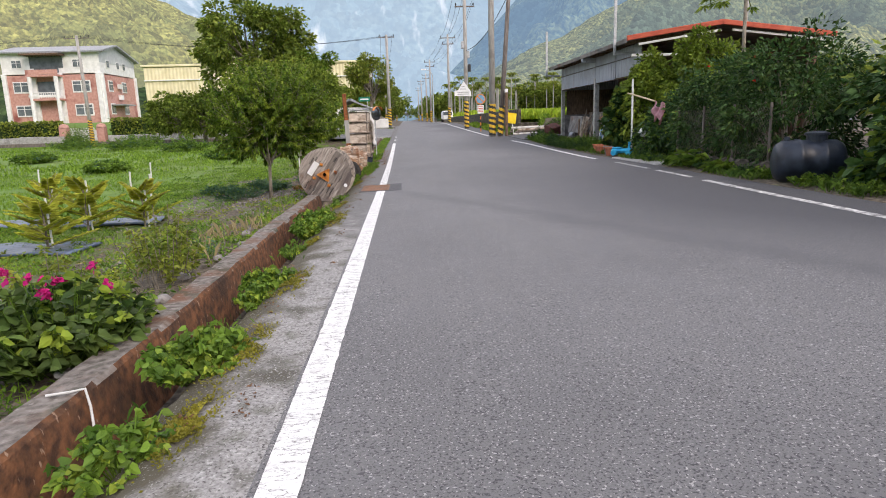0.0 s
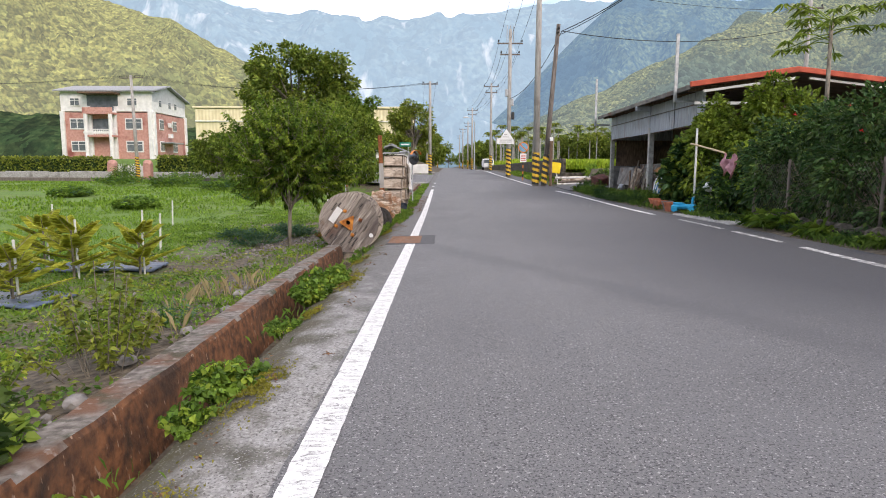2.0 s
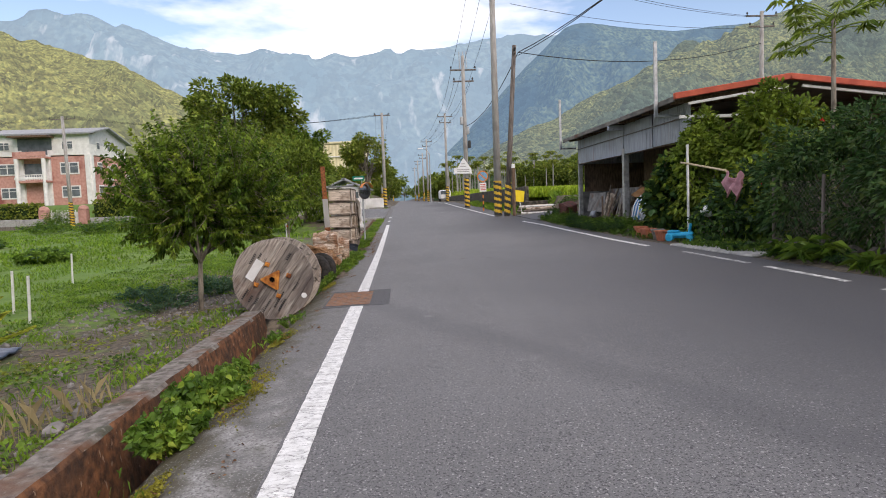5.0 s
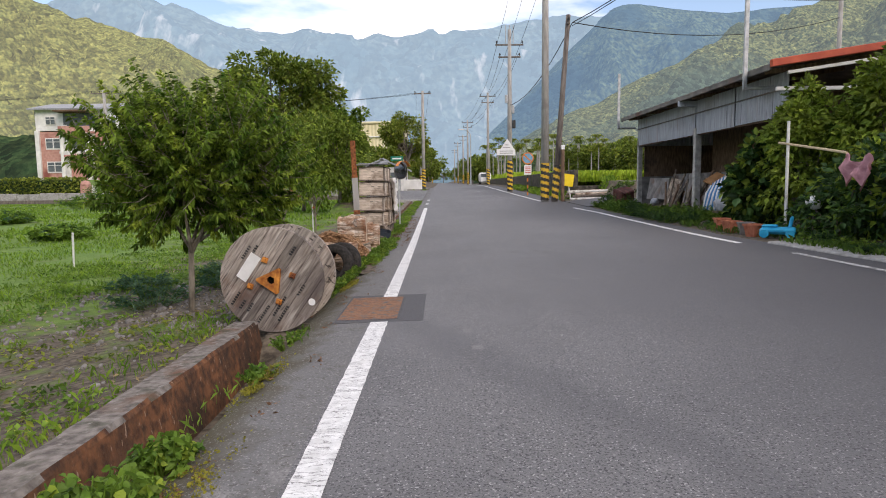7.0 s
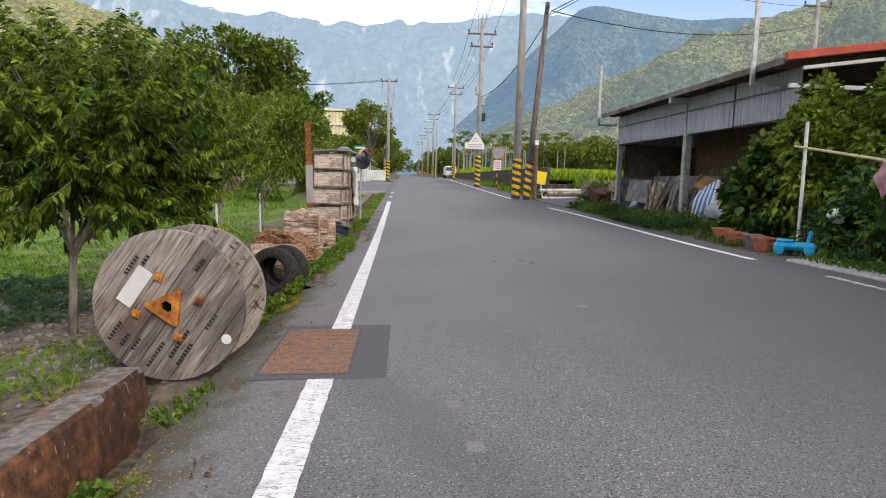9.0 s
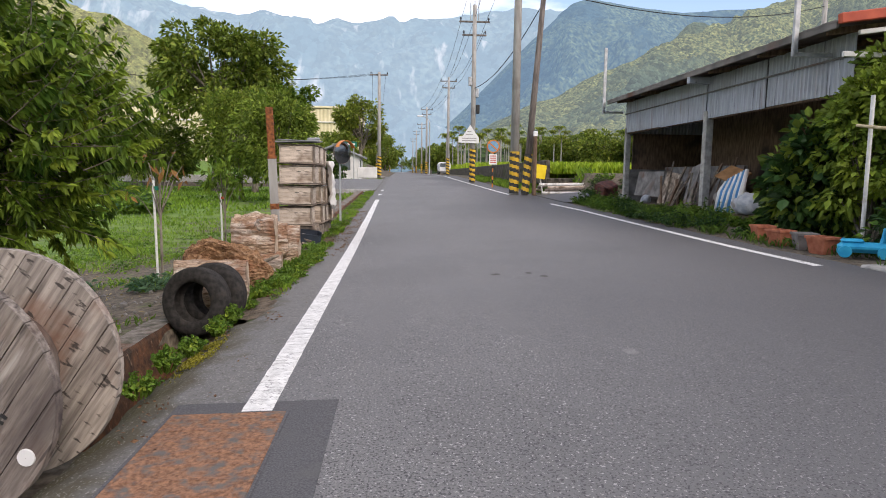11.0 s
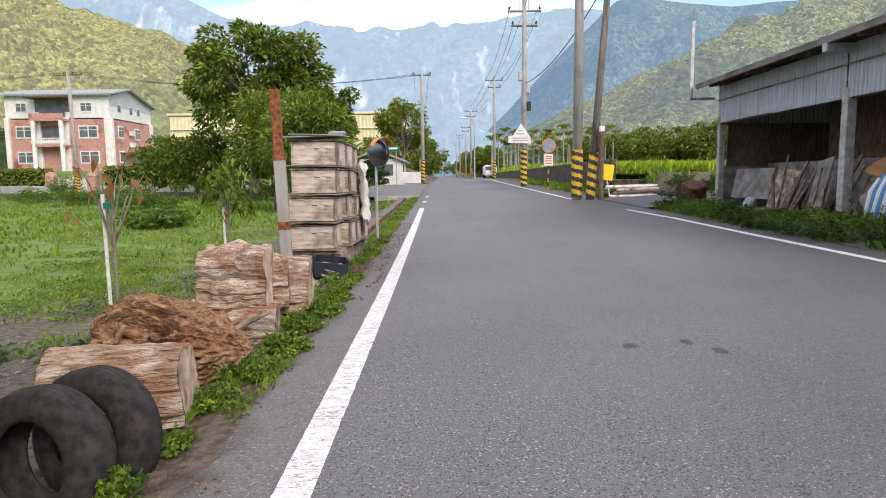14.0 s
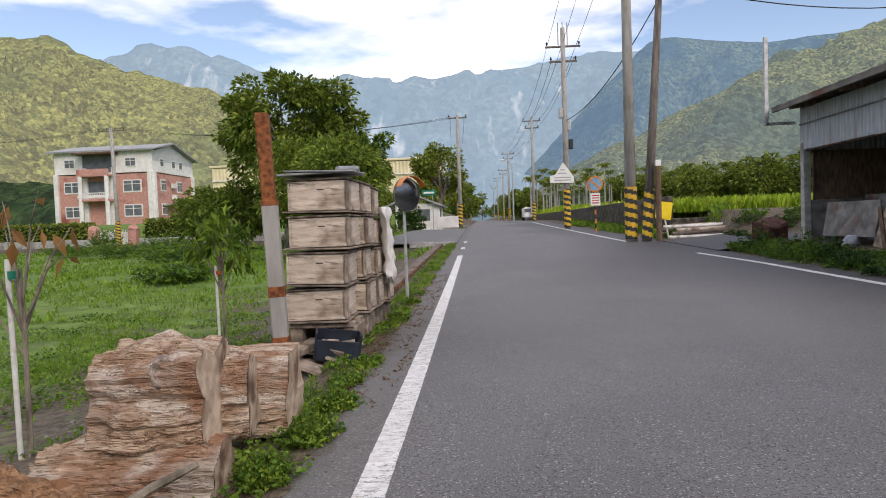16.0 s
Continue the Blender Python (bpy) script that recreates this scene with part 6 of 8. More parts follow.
def house_window(x, y, z, w, h, side):
    wd = part("window", box(nb(), (x, y, z), (w, 0.1, h) if side == "f" else (0.1, w, h), None, 0.01), M_white, house, "white framed window")
    o = -0.075 if side == "f" else 0.075
    for sx in (-1, 1):
        for sz, hh in ((-0.12, 0.52), (0.30, 0.22)):
            c = (x + sx * w * 0.235, y + o * 0.9, z + sz * h) if side == "f" else (x + o * 0.9, y + sx * w * 0.235, z + sz * h)
            part("pane", box(nb(), c, (w * 0.40, 0.04, h * hh) if side == "f" else (0.04, w * 0.40, h * hh), None, 0.005), M_glass, wd)
    return wd


for lv in (0, 1):
    house_window(hx0 + 2.5, hy0 - 0.03, hz + FH * lv + 2.0, 2.3, 1.7, "f")
    house_window(hx0 + 11.3, hy0 - 0.03, hz + FH * lv + 2.0, 2.7, 1.8, "f")
    house_window(hx1 + 0.03, hy0 + 2.8, hz + FH * lv + 2.1, 1.5, 1.7, "s")
    house_window(hx1 + 0.03, hy0 + 7.6, hz + FH * lv + 2.1, 1.6, 1.7, "s")
house_window(hx0 + 2.3, hy0 - 0.01, hz + FH * 2 + 1.9, 1.5, 1.3, "f")
house_window(hx0 + 11.2, hy0 - 0.01, hz + FH * 2 + 1.9, 1.6, 1.3, "f")
for yy in (2.6, 6.0, 8.2):
    house_window(hx1 + 0.01, hy0 + yy, hz + FH * 2 + 1.9, 0.9, 1.2, "s")
for lv in (1, 2):
    zz = hz + FH * lv
    bal = part("balcony", box(nb(), (hx0 + 6.5, hy0 - 0.75, zz + 0.1), (4.6, 1.7, 0.3), None, 0.03), M_brick_red, house, "red balcony slab")
    part("parapet", box(nb(), (hx0 + 6.5, hy0 - 1.5, zz + 0.62), (4.6, 0.14, 0.7 if lv == 2 else 0.35), None, 0.02), M_brick_red if lv == 2 else M_white, bal)
    part("opening", box(nb(), (hx0 + 6.5, hy0 - 0.02, zz + 1.7), (3.6, 0.06, 2.2), None, 0.01), M_glass, bal, "dark recessed balcony door")
    if lv == 1:
        for k in range(12):
            part("baluster", tube(nb(), [(hx0 + 4.7 + 0.33 * k, hy0 - 1.5, zz + 0.3), (hx0 + 4.7 + 0.33 * k, hy0 - 1.5, zz + 1.05)], 0.06, 6), M_white, bal)
        part("rail", box(nb(), (hx0 + 6.5, hy0 - 1.5, zz + 1.1), (4.4, 0.16, 0.12), None, 0.02), M_white, bal)
for xx in (hx0 + 4.6, hx0 + 8.4):
    part("balcony_column", tube(nb(), [(xx, hy0 - 1.4, hz), (xx, hy0 - 1.4, hz + FH * 2)], 0.3, 12), M_white, house, "white round column")
part("terrace_roof", box(nb(), (hx0 + 6.6, hy0 - 0.9, zt - 0.3), (5.6, 2.0, 0.25), None, 0.02), M_ply, house, "dark terrace canopy")
# Flat dark panel stands in for the shade inside the open terrace.
part("terrace_shade_panel", box(nb(), (hx0 + 6.6, hy0 - 0.02, zt - 1.3), (4.8, 0.1, 1.7), None, 0.02), M_glass, house, "dark panel standing in for the shaded open terrace")
part("porch", box(nb(), (hx1 + 0.9, hy0 + 4.6, hz + 2.7), (1.8, 4.5, 0.2), None, 0.02), M_roof_grey, house, "grey side porch roof")
for k, (yy, zz) in enumerate(((5.3, 3.9), (5.3, 5.6))):
    part("air_conditioner", box(nb(), (hx1 + 0.35, hy0 + yy, hz + zz), (0.5, 0.9, 0.7), None, 0.04), M_white, house, "white wall air conditioner")
# gate posts
for xx in (-40.6, -36.2):
    gp = thing("gate_post", "red brick gate post with a domed cap", "gate post", "gate posts", pose(xx, 79.2, 0.1))
    part("shaft", box(nb(), (0, 0, 0.85), (0.9, 0.9, 1.8), None, 0.05), M_brick_red, gp)
    part("cap", (lambda b_: (lathe(b_, [(0.56, 1.75), (0.56, 1.88), (0.42, 2.15), (0.001, 2.28)], 14, "z"), b_)[1])(nb()), M_brick_red, gp)
gate = thing("white_gate", "white barred driveway gate", "gate")
part("panel", box(nb(), (-38.4, 79.3, 0.95), (3.2, 0.1, 1.3), None, 0.02), M_white, gate)
for k in range(10):
    part("bar", box(nb(), (-39.8 + 0.3 * k, 79.2, 1.0), (0.08, 0.1, 1.7), None, 0.01), M_white, gate)
# garden retaining wall
bm = nb()
for k in range(32):
    x0_ = -82 + 2.6 * k
    if -40.8 < x0_ + 1.3 < -36.0:
        continue
    box(bm, (x0_ + 1.3, 78.6 + 0.1 * math.sin(k), 0.45 + 0.06 * math.sin(k * 2.3)), (2.58, 0.5, 0.9), (0, 0, 1.5 * math.sin(k * 1.7)), 0.06)
single("garden_wall", bm, M_concrete, "pale stone garden wall under the hedge", "wall", kind="structure")
bm = nb()
box(bm, (-30, 77.0, -0.2), (110, 0.3, 0.75), None, 0.04)
single("field_edge_wall", bm, M_wood_pole, "low dark stone wall at the field's far edge", "wall", kind="structure")


def hedge(x0, x1, y, z0, z1, d, label, seed):
    b0 = thing("hedge", label, "hedge", "clipped hedges", pose(0, 0, 0))
    part("hedge_core", box(nb(), ((x0 + x1) / 2, y, (z0 + z1) / 2), (x1 - x0 - 0.2, d - 0.3, z1 - z0 - 0.2), None, 0.15), M_hedge, b0)
    k = int((x1 - x0) * 130)
    P = np.stack([rng.uniform(x0, x1, k), y - d / 2 + d * rng.random(k), z0 + (z1 - z0) * rng.random(k)], 1)
    top = rng.random(k) < 0.4
    P[top, 2] = z1 + rng.normal(0, 0.08, top.sum())
    P[~top, 1] = y - d / 2 + rng.normal(0, 0.08, (~top).sum())
    part("foliage", leaf_mesh("foliage", P, rng.normal(size=(k, 3)) + (0, -0.6, 0.7), rng.uniform(0.2, 0.38, k), 0.7), M_leaf_warm, b0)


hedge(-75, -41.4, 80.4, 0.7, 2.55, 1.4, "long clipped green hedge on a garden wall", 1)
hedge(-35.4, -22, 80.2, 0.7, 2.7, 1.4, "clipped green hedge beside the gate", 2)

# cream factory hall behind the trees
hall = thing("factory_hall", "large cream sheet-metal hall behind the trees", "hall")
part("wall", corrugated((-8, 150, 0), (-58, 150, 0), 1.0, 15.2, 0.05, 0.8, 0.2), M_cream, hall)
part("side_wall", box(nb(), (-8.2, 165, 8), (0.3, 30, 14.4), None, 0.05), M_cream, hall)
part("roof", box(nb(), (-33, 165, 15.6), (51, 31, 0.5), None, 0.1), M_cream, hall, "cream roof edge")
part("gutter", box(nb(), (-33, 149.6, 12.4), (50, 0.3, 0.25), None, 0.05), M_white, hall)
# small white house by the far lawn
sh = thing("small_house", "small white house with a dark tiled roof past the hives", "house", m=pose(-5.3, 77, rise(77) - 0.5))
part("wall", box(nb(), (0, 0, 1.3), (4.2, 6, 2.8), None, 0.03), M_white, sh)
part("roof", box(nb(), (1.0, 0, 3.0), (3.4, 6.8, 0.18), (0, 22, 0), 0.03), M_roof_grey, sh)
part("roof", box(nb(), (-1.7, 0, 3.0), (3.4, 6.8, 0.18), (0, -22, 0), 0.03), M_roof_grey, sh)
part("window", box(nb(), (2.12, -1.2, 1.6), (0.06, 1.3, 1.1), None, 0.01), M_glass, sh)
part("window", box(nb(), (0.6, -3.02, 1.6), (1.2, 0.06, 1.1), None, 0.01), M_glass, sh)
gs = thing("street_sign", "green street name sign on a thin post", "sign", m=pose(-3.2, 66, rise(66) - 0.05))
part("post", tube(nb(), [(0, 0, -0.2), (0, 0, 3.2)], 0.04, 8), M_steel, gs)
part("plate", box(nb(), (-0.3, -0.05, 2.95), (1.15, 0.03, 0.45), None, 0.01), M_sign_green, gs)
part("writing_bar", box(nb(), (-0.3, -0.07, 2.95), (0.85, 0.006, 0.14)), M_sign_white, gs)
wb = single("white_block", box(nb(), (0, 0, 0.45), (1.7, 0.35, 0.9), None, 0.03), M_white, "low white painted wall block on the lawn", "block", m=pose(-1.95, 64.5, rise(64) + 0.02))
sl = thing("street_lamp", "slender grey street lamp with a white head", "street lamp", m=pose(4.6, 88, rise(88)))
part("pole", tube(nb(), [(0, 0, 0), (0, 0, 6.6), (-0.3, 0, 7.1), (-0.9, 0, 7.3)], [0.09, 0.06, 0.05, 0.04], 8), M_steel, sl)
part("lamp_head", box(nb(), (-1.2, 0, 7.3), (0.7, 0.25, 0.14), None, 0.03), M_sign_white, sl)
pv = thing("parked_van", "small white van parked far along the road", "van", m=pose(7.0, 96, rise(96) + 0.16))
part("body", box(nb(), (0, 0, 0.95), (1.6, 3.4, 1.4), None, 0.2), M_sign_white, pv)
part("windscreen", box(nb(), (0, -1.69, 1.25), (1.3, 0.06, 0.5), None, 0.02), M_glass, pv)
for sx, sy in ((-0.7, -1.1), (0.7, -1.1), (-0.7, 1.1), (0.7, 1.1)):
    part("wheel", (lambda b_: (lathe(b_, [(0.001, -0.1), (0.28, -0.1), (0.3, 0), (0.28, 0.1), (0.001, 0.1)], 14, "y", pose(sx, sy, 0.28, 0, 0, 90)), b_)[1])(nb()), M_tyre, pv)

# ---- trees ----
def tree(name, label, base, height, r0, centre, radii, blobs, blob_r, leaves, leaf_len, material, width=0.45, low=-0.8, fork=0.35, category="tree", group="", second=None, stems=1):
    """Tapered trunk with limbs to each clump, and a crown of many leaves with gaps."""
    b0 = thing(name, label, category, group, pose(*base))
    P, D, mids = crown_points(centre, radii, blobs, blob_r, leaves, low)
    bm = nb()
    top = Vector(centre) + Vector((0, 0, radii[2] * 0.3))
    f0 = Vector((0.02 * height, 0.0, height * fork))
    for s in range(stems):
        o = Vector((0.14 * s * (-1) ** s * r0 * 8, 0.05 * s, 0))
        mid = Vector((o.x * 2 + 0.01 * height, o.y, f0.z))
        tube(bm, [(o.x * 0.4, 0, -0.15), Vector((o.x, o.y, f0.z * 0.5)) + Vector((0.02, 0.01, 0)), mid, mid.lerp(top, 0.55), top], [r0 * 1.15, r0 * 0.9, r0 * 0.8, r0 * 0.5, r0 * 0.12], 10)
    for i in range(min(len(mids), 34)):
        m_ = Vector(mids[i])
        a = f0.lerp(top, 0.05 + 0.6 * (i % 7) / 7)
        k = a.lerp(m_, 0.5) + Vector((rng.normal(0, 0.05) * height * 0.3, rng.normal(0, 0.05) * height * 0.3, 0.03 * height))
        tube(bm, [a, k, m_], [r0 * 0.38, r0 * 0.22, r0 * 0.06], 6, caps=False)
    part("trunk", bm, M_bark, b0, smooth=True)
    sz = leaf_len * rng.uniform(0.7, 1.25, leaves)
    if second:
        cut = int(leaves * 0.78)
        part("crown", leaf_mesh("crown", P[:cut], D[:cut], sz[:cut], width), material, b0)
        hi = P[cut:] + (0, 0, leaf_len * 0.3)
        part("young_leaves", leaf_mesh("young", hi, D[cut:], sz[cut:], width), second, b0, "lighter young leaves")
    else:
        part("crown", leaf_mesh("crown", P, D, sz, width), material, b0)
    return b0


def shoot_tree(name, label, base, r0, centre, radii, shoots, per, leaf_len, m_old, m_young):
    """A fruit tree of many upward shoots with drooping leaves along them, the outline left ragged."""
    b0 = thing(name, label, "tree", "", pose(*base))
    c, rad = Vector(centre), radii
    bm = nb()
    f0 = Vector((0.05, 0, 0.95))
    tube(bm, [(0, 0, -0.15), (0.03, 0.01, 0.5), f0], [r0 * 1.2, r0, r0 * 0.85], 10)
    limbs = []
    for k in range(7):
        a = k * 2.4
        e = c + Vector((math.cos(a) * rad[0] * 0.5, math.sin(a) * rad[1] * 0.5, rng.uniform(-0.5, 0.45) * rad[2]))
        m_ = f0.lerp(e, 0.5) + Vector((math.cos(a) * 0.08, math.sin(a) * 0.08, 0.05))
        tube(bm, [f0 + Vector((0, 0, -0.05 * (k % 3))), m_, e], [r0 * 0.6, r0 * 0.36, r0 * 0.2], 8, caps=False)
        limbs.append(e)
    Po, Do, So, Py, Dy, Sy = [], [], [], [], [], []
    for k in range(shoots):
        d = Vector(ball_dirs(1)[0])
        if d.z < -0.93:
            d.z *= -0.5
        p = c + Vector((d.x * rad[0], d.y * rad[1], d.z * rad[2])) * rng.uniform(0.25, 0.85)
        w = (d * 0.8 + Vector((rng.normal(0, 0.35), rng.normal(0, 0.35), rng.uniform(0.0, 0.9)))).normalized()
        ln = rng.uniform(0.25, 0.6)
        q = p + w * ln
        near = min(limbs, key=lambda e: (e - p).length)
        tube(bm, [near.lerp(p, 0.78), p, q], [0.006, 0.005, 0.002], 4, caps=False)
        young = rng.random() < 0.45
        for j in range(per):
            t = rng.random() ** 0.8
            pos = p.lerp(q, t)
            s = w.cross(Vector(rng.normal(size=3))).normalized()
            dd = s * 0.9 + w * 0.55 + Vector((0, 0, -0.55))
            if young and t > 0.55:
                Py.append(pos), Dy.append(dd + w * 0.5), Sy.append(leaf_len * rng.uniform(0.6, 1.1))
            else:
                Po.append(pos), Do.append(dd), So.append(leaf_len * rng.uniform(0.75, 1.3))
    part("trunk", bm, M_bark, b0, smooth=True)
    part("crown", leaf_mesh("crown", Po, Do, So, 0.42, 0.2), m_old, b0)
    part("young_leaves", leaf_mesh("young", Py, Dy, Sy, 0.42, 0.15), m_young, b0, "lighter young leaves")
    return b0


orchard = shoot_tree("fruit_tree", "leafy green fruit tree with a slim grey trunk in the field", (-2.55, 14.0, -0.44), 0.037, (0.05, 0.55, 1.9), (1.38, 1.75, 1.05), 1100, 50, 0.078, M_leaf, M_leaf_lime)
tree("tall_tree", "tall dense dark-green broadleaf tree by the field", (-13.4, 60, -0.4), 13.5, 0.42, (0.6, 0.0, 8.7), (5.0, 4.4, 4.4), 58, 1.15, 13000, 0.40, M_leaf_dark, 0.55, -0.7, 0.25, group="trees beyond the field", second=M_leaf_warm)
tree("broadleaf_tree", "rounded green tree beside the tall tree", (-9.6, 56, -0.35), 7.5, 0.25, (0.0, 0.0, 4.6), (3.2, 3.0, 2.9), 60, 0.8, 9000, 0.34, M_leaf_vine, 0.5, -0.9, 0.2, group="trees beyond the field", second=M_leaf_warm)
tree("broadleaf_tree", "green tree with a loose outline by the lane", (-7.2, 58, -0.3), 8.0, 0.22, (0.0, 0.0, 6.0), (1.9, 2.0, 2.2), 36, 0.6, 4500, 0.32, M_leaf, 0.5, -0.9, 0.3, group="trees beyond the field")
tree("broadleaf_tree", "dark low tree at the foot of the tall tree", (-19.0, 63, -0.4), 5.4, 0.25, (0.0, 0.0, 3.3), (3.4, 2.6, 2.3), 50, 0.9, 7000, 0.36, M_leaf_dark, 0.5, -0.9, 0.2, group="trees beyond the field")
tree("broadleaf_tree", "dark bushy tree beyond the field", (-24.5, 72, -0.3), 5.2, 0.25, (0.0, 0.0, 3.2), (3.3, 2.6, 2.3), 45, 0.9, 6000, 0.36, M_leaf_dark, 0.5, -0.9, 0.2, group="trees beyond the field")
tree("broadleaf_tree", "leafy green tree behind the hives", (-5.2, 42, -0.2), 5.0, 0.12, (0.0, 0.0, 3.0), (2.1, 2.0, 2.3), 60, 0.65, 9000, 0.24, M_leaf_vine, 0.45, -0.95, 0.2, group="trees beyond the field", second=M_leaf_dark)
tree("broadleaf_tree", "leafy green tree behind the hives", (-7.9, 45, -0.2), 5.4, 0.12, (0.0, 0.0, 3.2), (2.2, 2.0, 2.4), 60, 0.65, 9000, 0.24, M_leaf_vine, 0.45, -0.95, 0.2, group="trees beyond the field", second=M_leaf_warm)
tree("broadleaf_tree", "tall loose roadside tree past the far pole", (-4.0, 88, 0.9), 11.0, 0.3, (0.0, 0.0, 6.2), (2.8, 2.8, 3.9), 44, 0.85, 6000, 0.42, M_leaf_warm, 0.5, -0.8, 0.25, group="trees along the far road", second=M_leaf_dark)
for xx, yy, hh, rr in ((-1.8, 128, 7.5, 3.0), (-5.0, 140, 9, 4), (-9, 118, 7, 3.5), (-13, 130, 8, 4), (-3.2, 165, 9, 4), (-17, 125, 6, 3.5), (9.0, 122, 5.5, 2.6), (9.6, 142, 6.5, 3.2), (9.2, 168, 7, 3.5), (9.8, 200, 8, 4), (-3.5, 215, 8, 4), (9.5, 245, 9, 5), (-4.0, 270, 9, 5), (3.0, 430, 11, 7), (12.0, 420, 11, 7), (-6.0, 420, 11, 7)):
    tree("broadleaf_tree", "green roadside tree far along the road", (xx, yy, rise(yy) - 0.2), hh, 0.2, (0, 0, hh * 0.55), (rr, rr * 0.9, hh * 0.42), 34, 1.0, 3000, 0.55, M_leaf_dark, 0.5, -0.9, 0.2, group="trees along the far road", second=M_leaf_warm)

# betel palms behind the rice
def palm(x, y, z, h, seed, label="slender betel palm behind the rice field"):
    b0 = thing("betel_palm", label, "palm", "palms behind the rice field", pose(x, y, z))
    part("trunk", tube(nb(), [(0, 0, 0), (0.05, 0, h * 0.5), (0, 0, h)], [0.10, 0.08, 0.07], 7), M_pole, b0)
    P, D, S = [], [], []
    for k in range(9):
        a = k * math.tau / 9 + seed
        for j in range(9):
            t = (j + 1) / 9
            out = 1.05 * t
            zz = h + 0.7 * math.sin(t * 2.4) * 0.9 - 0.5 * t * t
            c = Vector((math.cos(a) * out, math.sin(a) * out, zz))
            for sd in (-1, 1):
                P.append(c)
                D.append((math.cos(a) * 0.5 - sd * math.sin(a), math.sin(a) * 0.5 + sd * math.cos(a), -0.9))
                S.append(0.48 * (1.1 - 0.6 * t))
    part("fronds", leaf_mesh("fronds", P, D, S, 0.22, 0.2), M_leaf_dark if seed % 2 else M_leaf_warm, b0)
    return b0


palms = [palm(0, 0, 0, h_, i_) for i_, h_ in enumerate((4.4, 5.3, 3.8, 3.2, 6.0, 4.8, 4.1))]
for i, p_ in enumerate(palms):
    p_.matrix_basis = pose(12 + 3 * i, 96 + i, rise(96) + 0.9)
for k in range(110):
    yy = 92 + 22 * rng.random()
    xx = 7.5 + 40 * (k / 110) + rng.uniform(-0.5, 0.5)
    s_ = copy_thing(palms[(k * 5) % 7], pose(xx, yy, rise(yy) + 0.8, 0, 0, rng.uniform(0, 360)))
for xx, yy, hh, rr in ((44, 92, 7, 4.5), (36, 96, 5.5, 4), (52, 88, 7, 4.5), (30, 104, 6, 4), (23, 108, 5, 3.5), (60, 84, 7, 5), (28, 92, 5.2, 3.4), (33, 89, 6.0, 3.6), (39, 87, 6.6, 4.0), (24, 98, 4.4, 3.0), (48, 82, 6.5, 4.2)):
    tree("broadleaf_tree", "dense green tree behind the rice field", (xx, yy, rise(yy) + 0.9), hh, 0.2, (0, 0, hh * 0.5), (rr, rr * 0.8, hh * 0.45), 40, 1.1, 4000, 0.5, M_leaf_dark, 0.5, -0.9, 0.2, group="trees behind the rice field", second=M_leaf_warm)

# ---- bushes along the right verge ----
def bush(name, label, base, radii, blobs, blob_r, leaves, leaf_len, material, width=0.5, second=None, group="", category="bush"):
    b0 = thing(name, label, category, group, pose(*base))
    P, D, mids = crown_points((0, 0, radii[2] * 0.75), radii, blobs, blob_r, leaves, -0.85)
    keep = P[:, 2] > -0.05
    P, D = P[keep], D[keep]
    bm = nb()
    for i in range(min(len(mids), 26)):
        m_ = Vector(mids[i])
        tube(bm, [(0.1 * m_.x, 0.1 * m_.y, -0.05), (0.5 * m_.x, 0.5 * m_.y, 0.55 * m_.z), m_], [0.03, 0.02, 0.008], 5, caps=False)
    part("branching", bm, M_bark, b0)
    sz = leaf_len * rng.uniform(0.65, 1.25, len(P))
    cut = int(len(P) * (0.75 if second else 1))
    part("foliage", leaf_mesh("foliage", P[:cut], D[:cut], sz[:cut], width), material, b0)
    if second:
        part("lighter_foliage", leaf_mesh("foliage", P[cut:], D[cut:], sz[cut:], width), second, b0)
    return b0


RB = 0.22
b1 = bush("hibiscus_bush", "large dark green bush with a few red flowers", (8.0, 11.9, RB), (1.35, 1.6, 1.45), 75, 0.42, 12000, 0.11, M_leaf_bush, second=M_leaf_deep, group="verge bushes")
b2 = bush("hibiscus_bush", "large dark green bush leaning over the fence", (8.05, 14.4, RB), (1.15, 1.5, 1.3), 60, 0.42, 10000, 0.11, M_leaf_bush, second=M_leaf_deep, group="verge bushes")
bush("broadleaf_bush", "tall green bush behind the black tank", (9.4, 8.6, RB), (1.8, 2.0, 1.6), 80, 0.5, 11000, 0.15, M_leaf_bush, 0.65, second=M_leaf_warm, group="verge bushes")
bush("broadleaf_bush", "green bush with large leaves beside the tank", (7.6, 8.0, RB - 0.05), (0.8, 0.9, 0.65), 40, 0.3, 3500, 0.17, M_leaf_bush, 0.75, second=M_leaf, group="verge bushes")
bush("broadleaf_bush", "tall light green shrub by the verge", (11.5, 10.2, RB), (2.0, 2.2, 2.1), 80, 0.55, 9000, 0.2, M_leaf, 0.5, second=M_leaf_lime, group="verge bushes")
bush("broadleaf_bush", "green bushes further back along the verge", (10.5, 3.6, RB), (2.2, 2.6, 1.6), 70, 0.6, 6000, 0.2, M_leaf_bush, 0.6, second=M_leaf, group="verge bushes")
bush("broadleaf_bush", "green bushes further back along the verge", (9.8, -1.5, RB), (2.0, 2.6, 1.5), 60, 0.6, 4000, 0.2, M_leaf_bush, 0.6, second=M_leaf, group="verge bushes")
bush("climbing_vine", "tall leafy vine climbing the shed corner", (8.05, 19.3, RB), (0.62, 0.7, 1.75), 75, 0.30, 8000, 0.14, M_leaf_vine, 0.6, second=M_leaf_lime, group="shed vines")
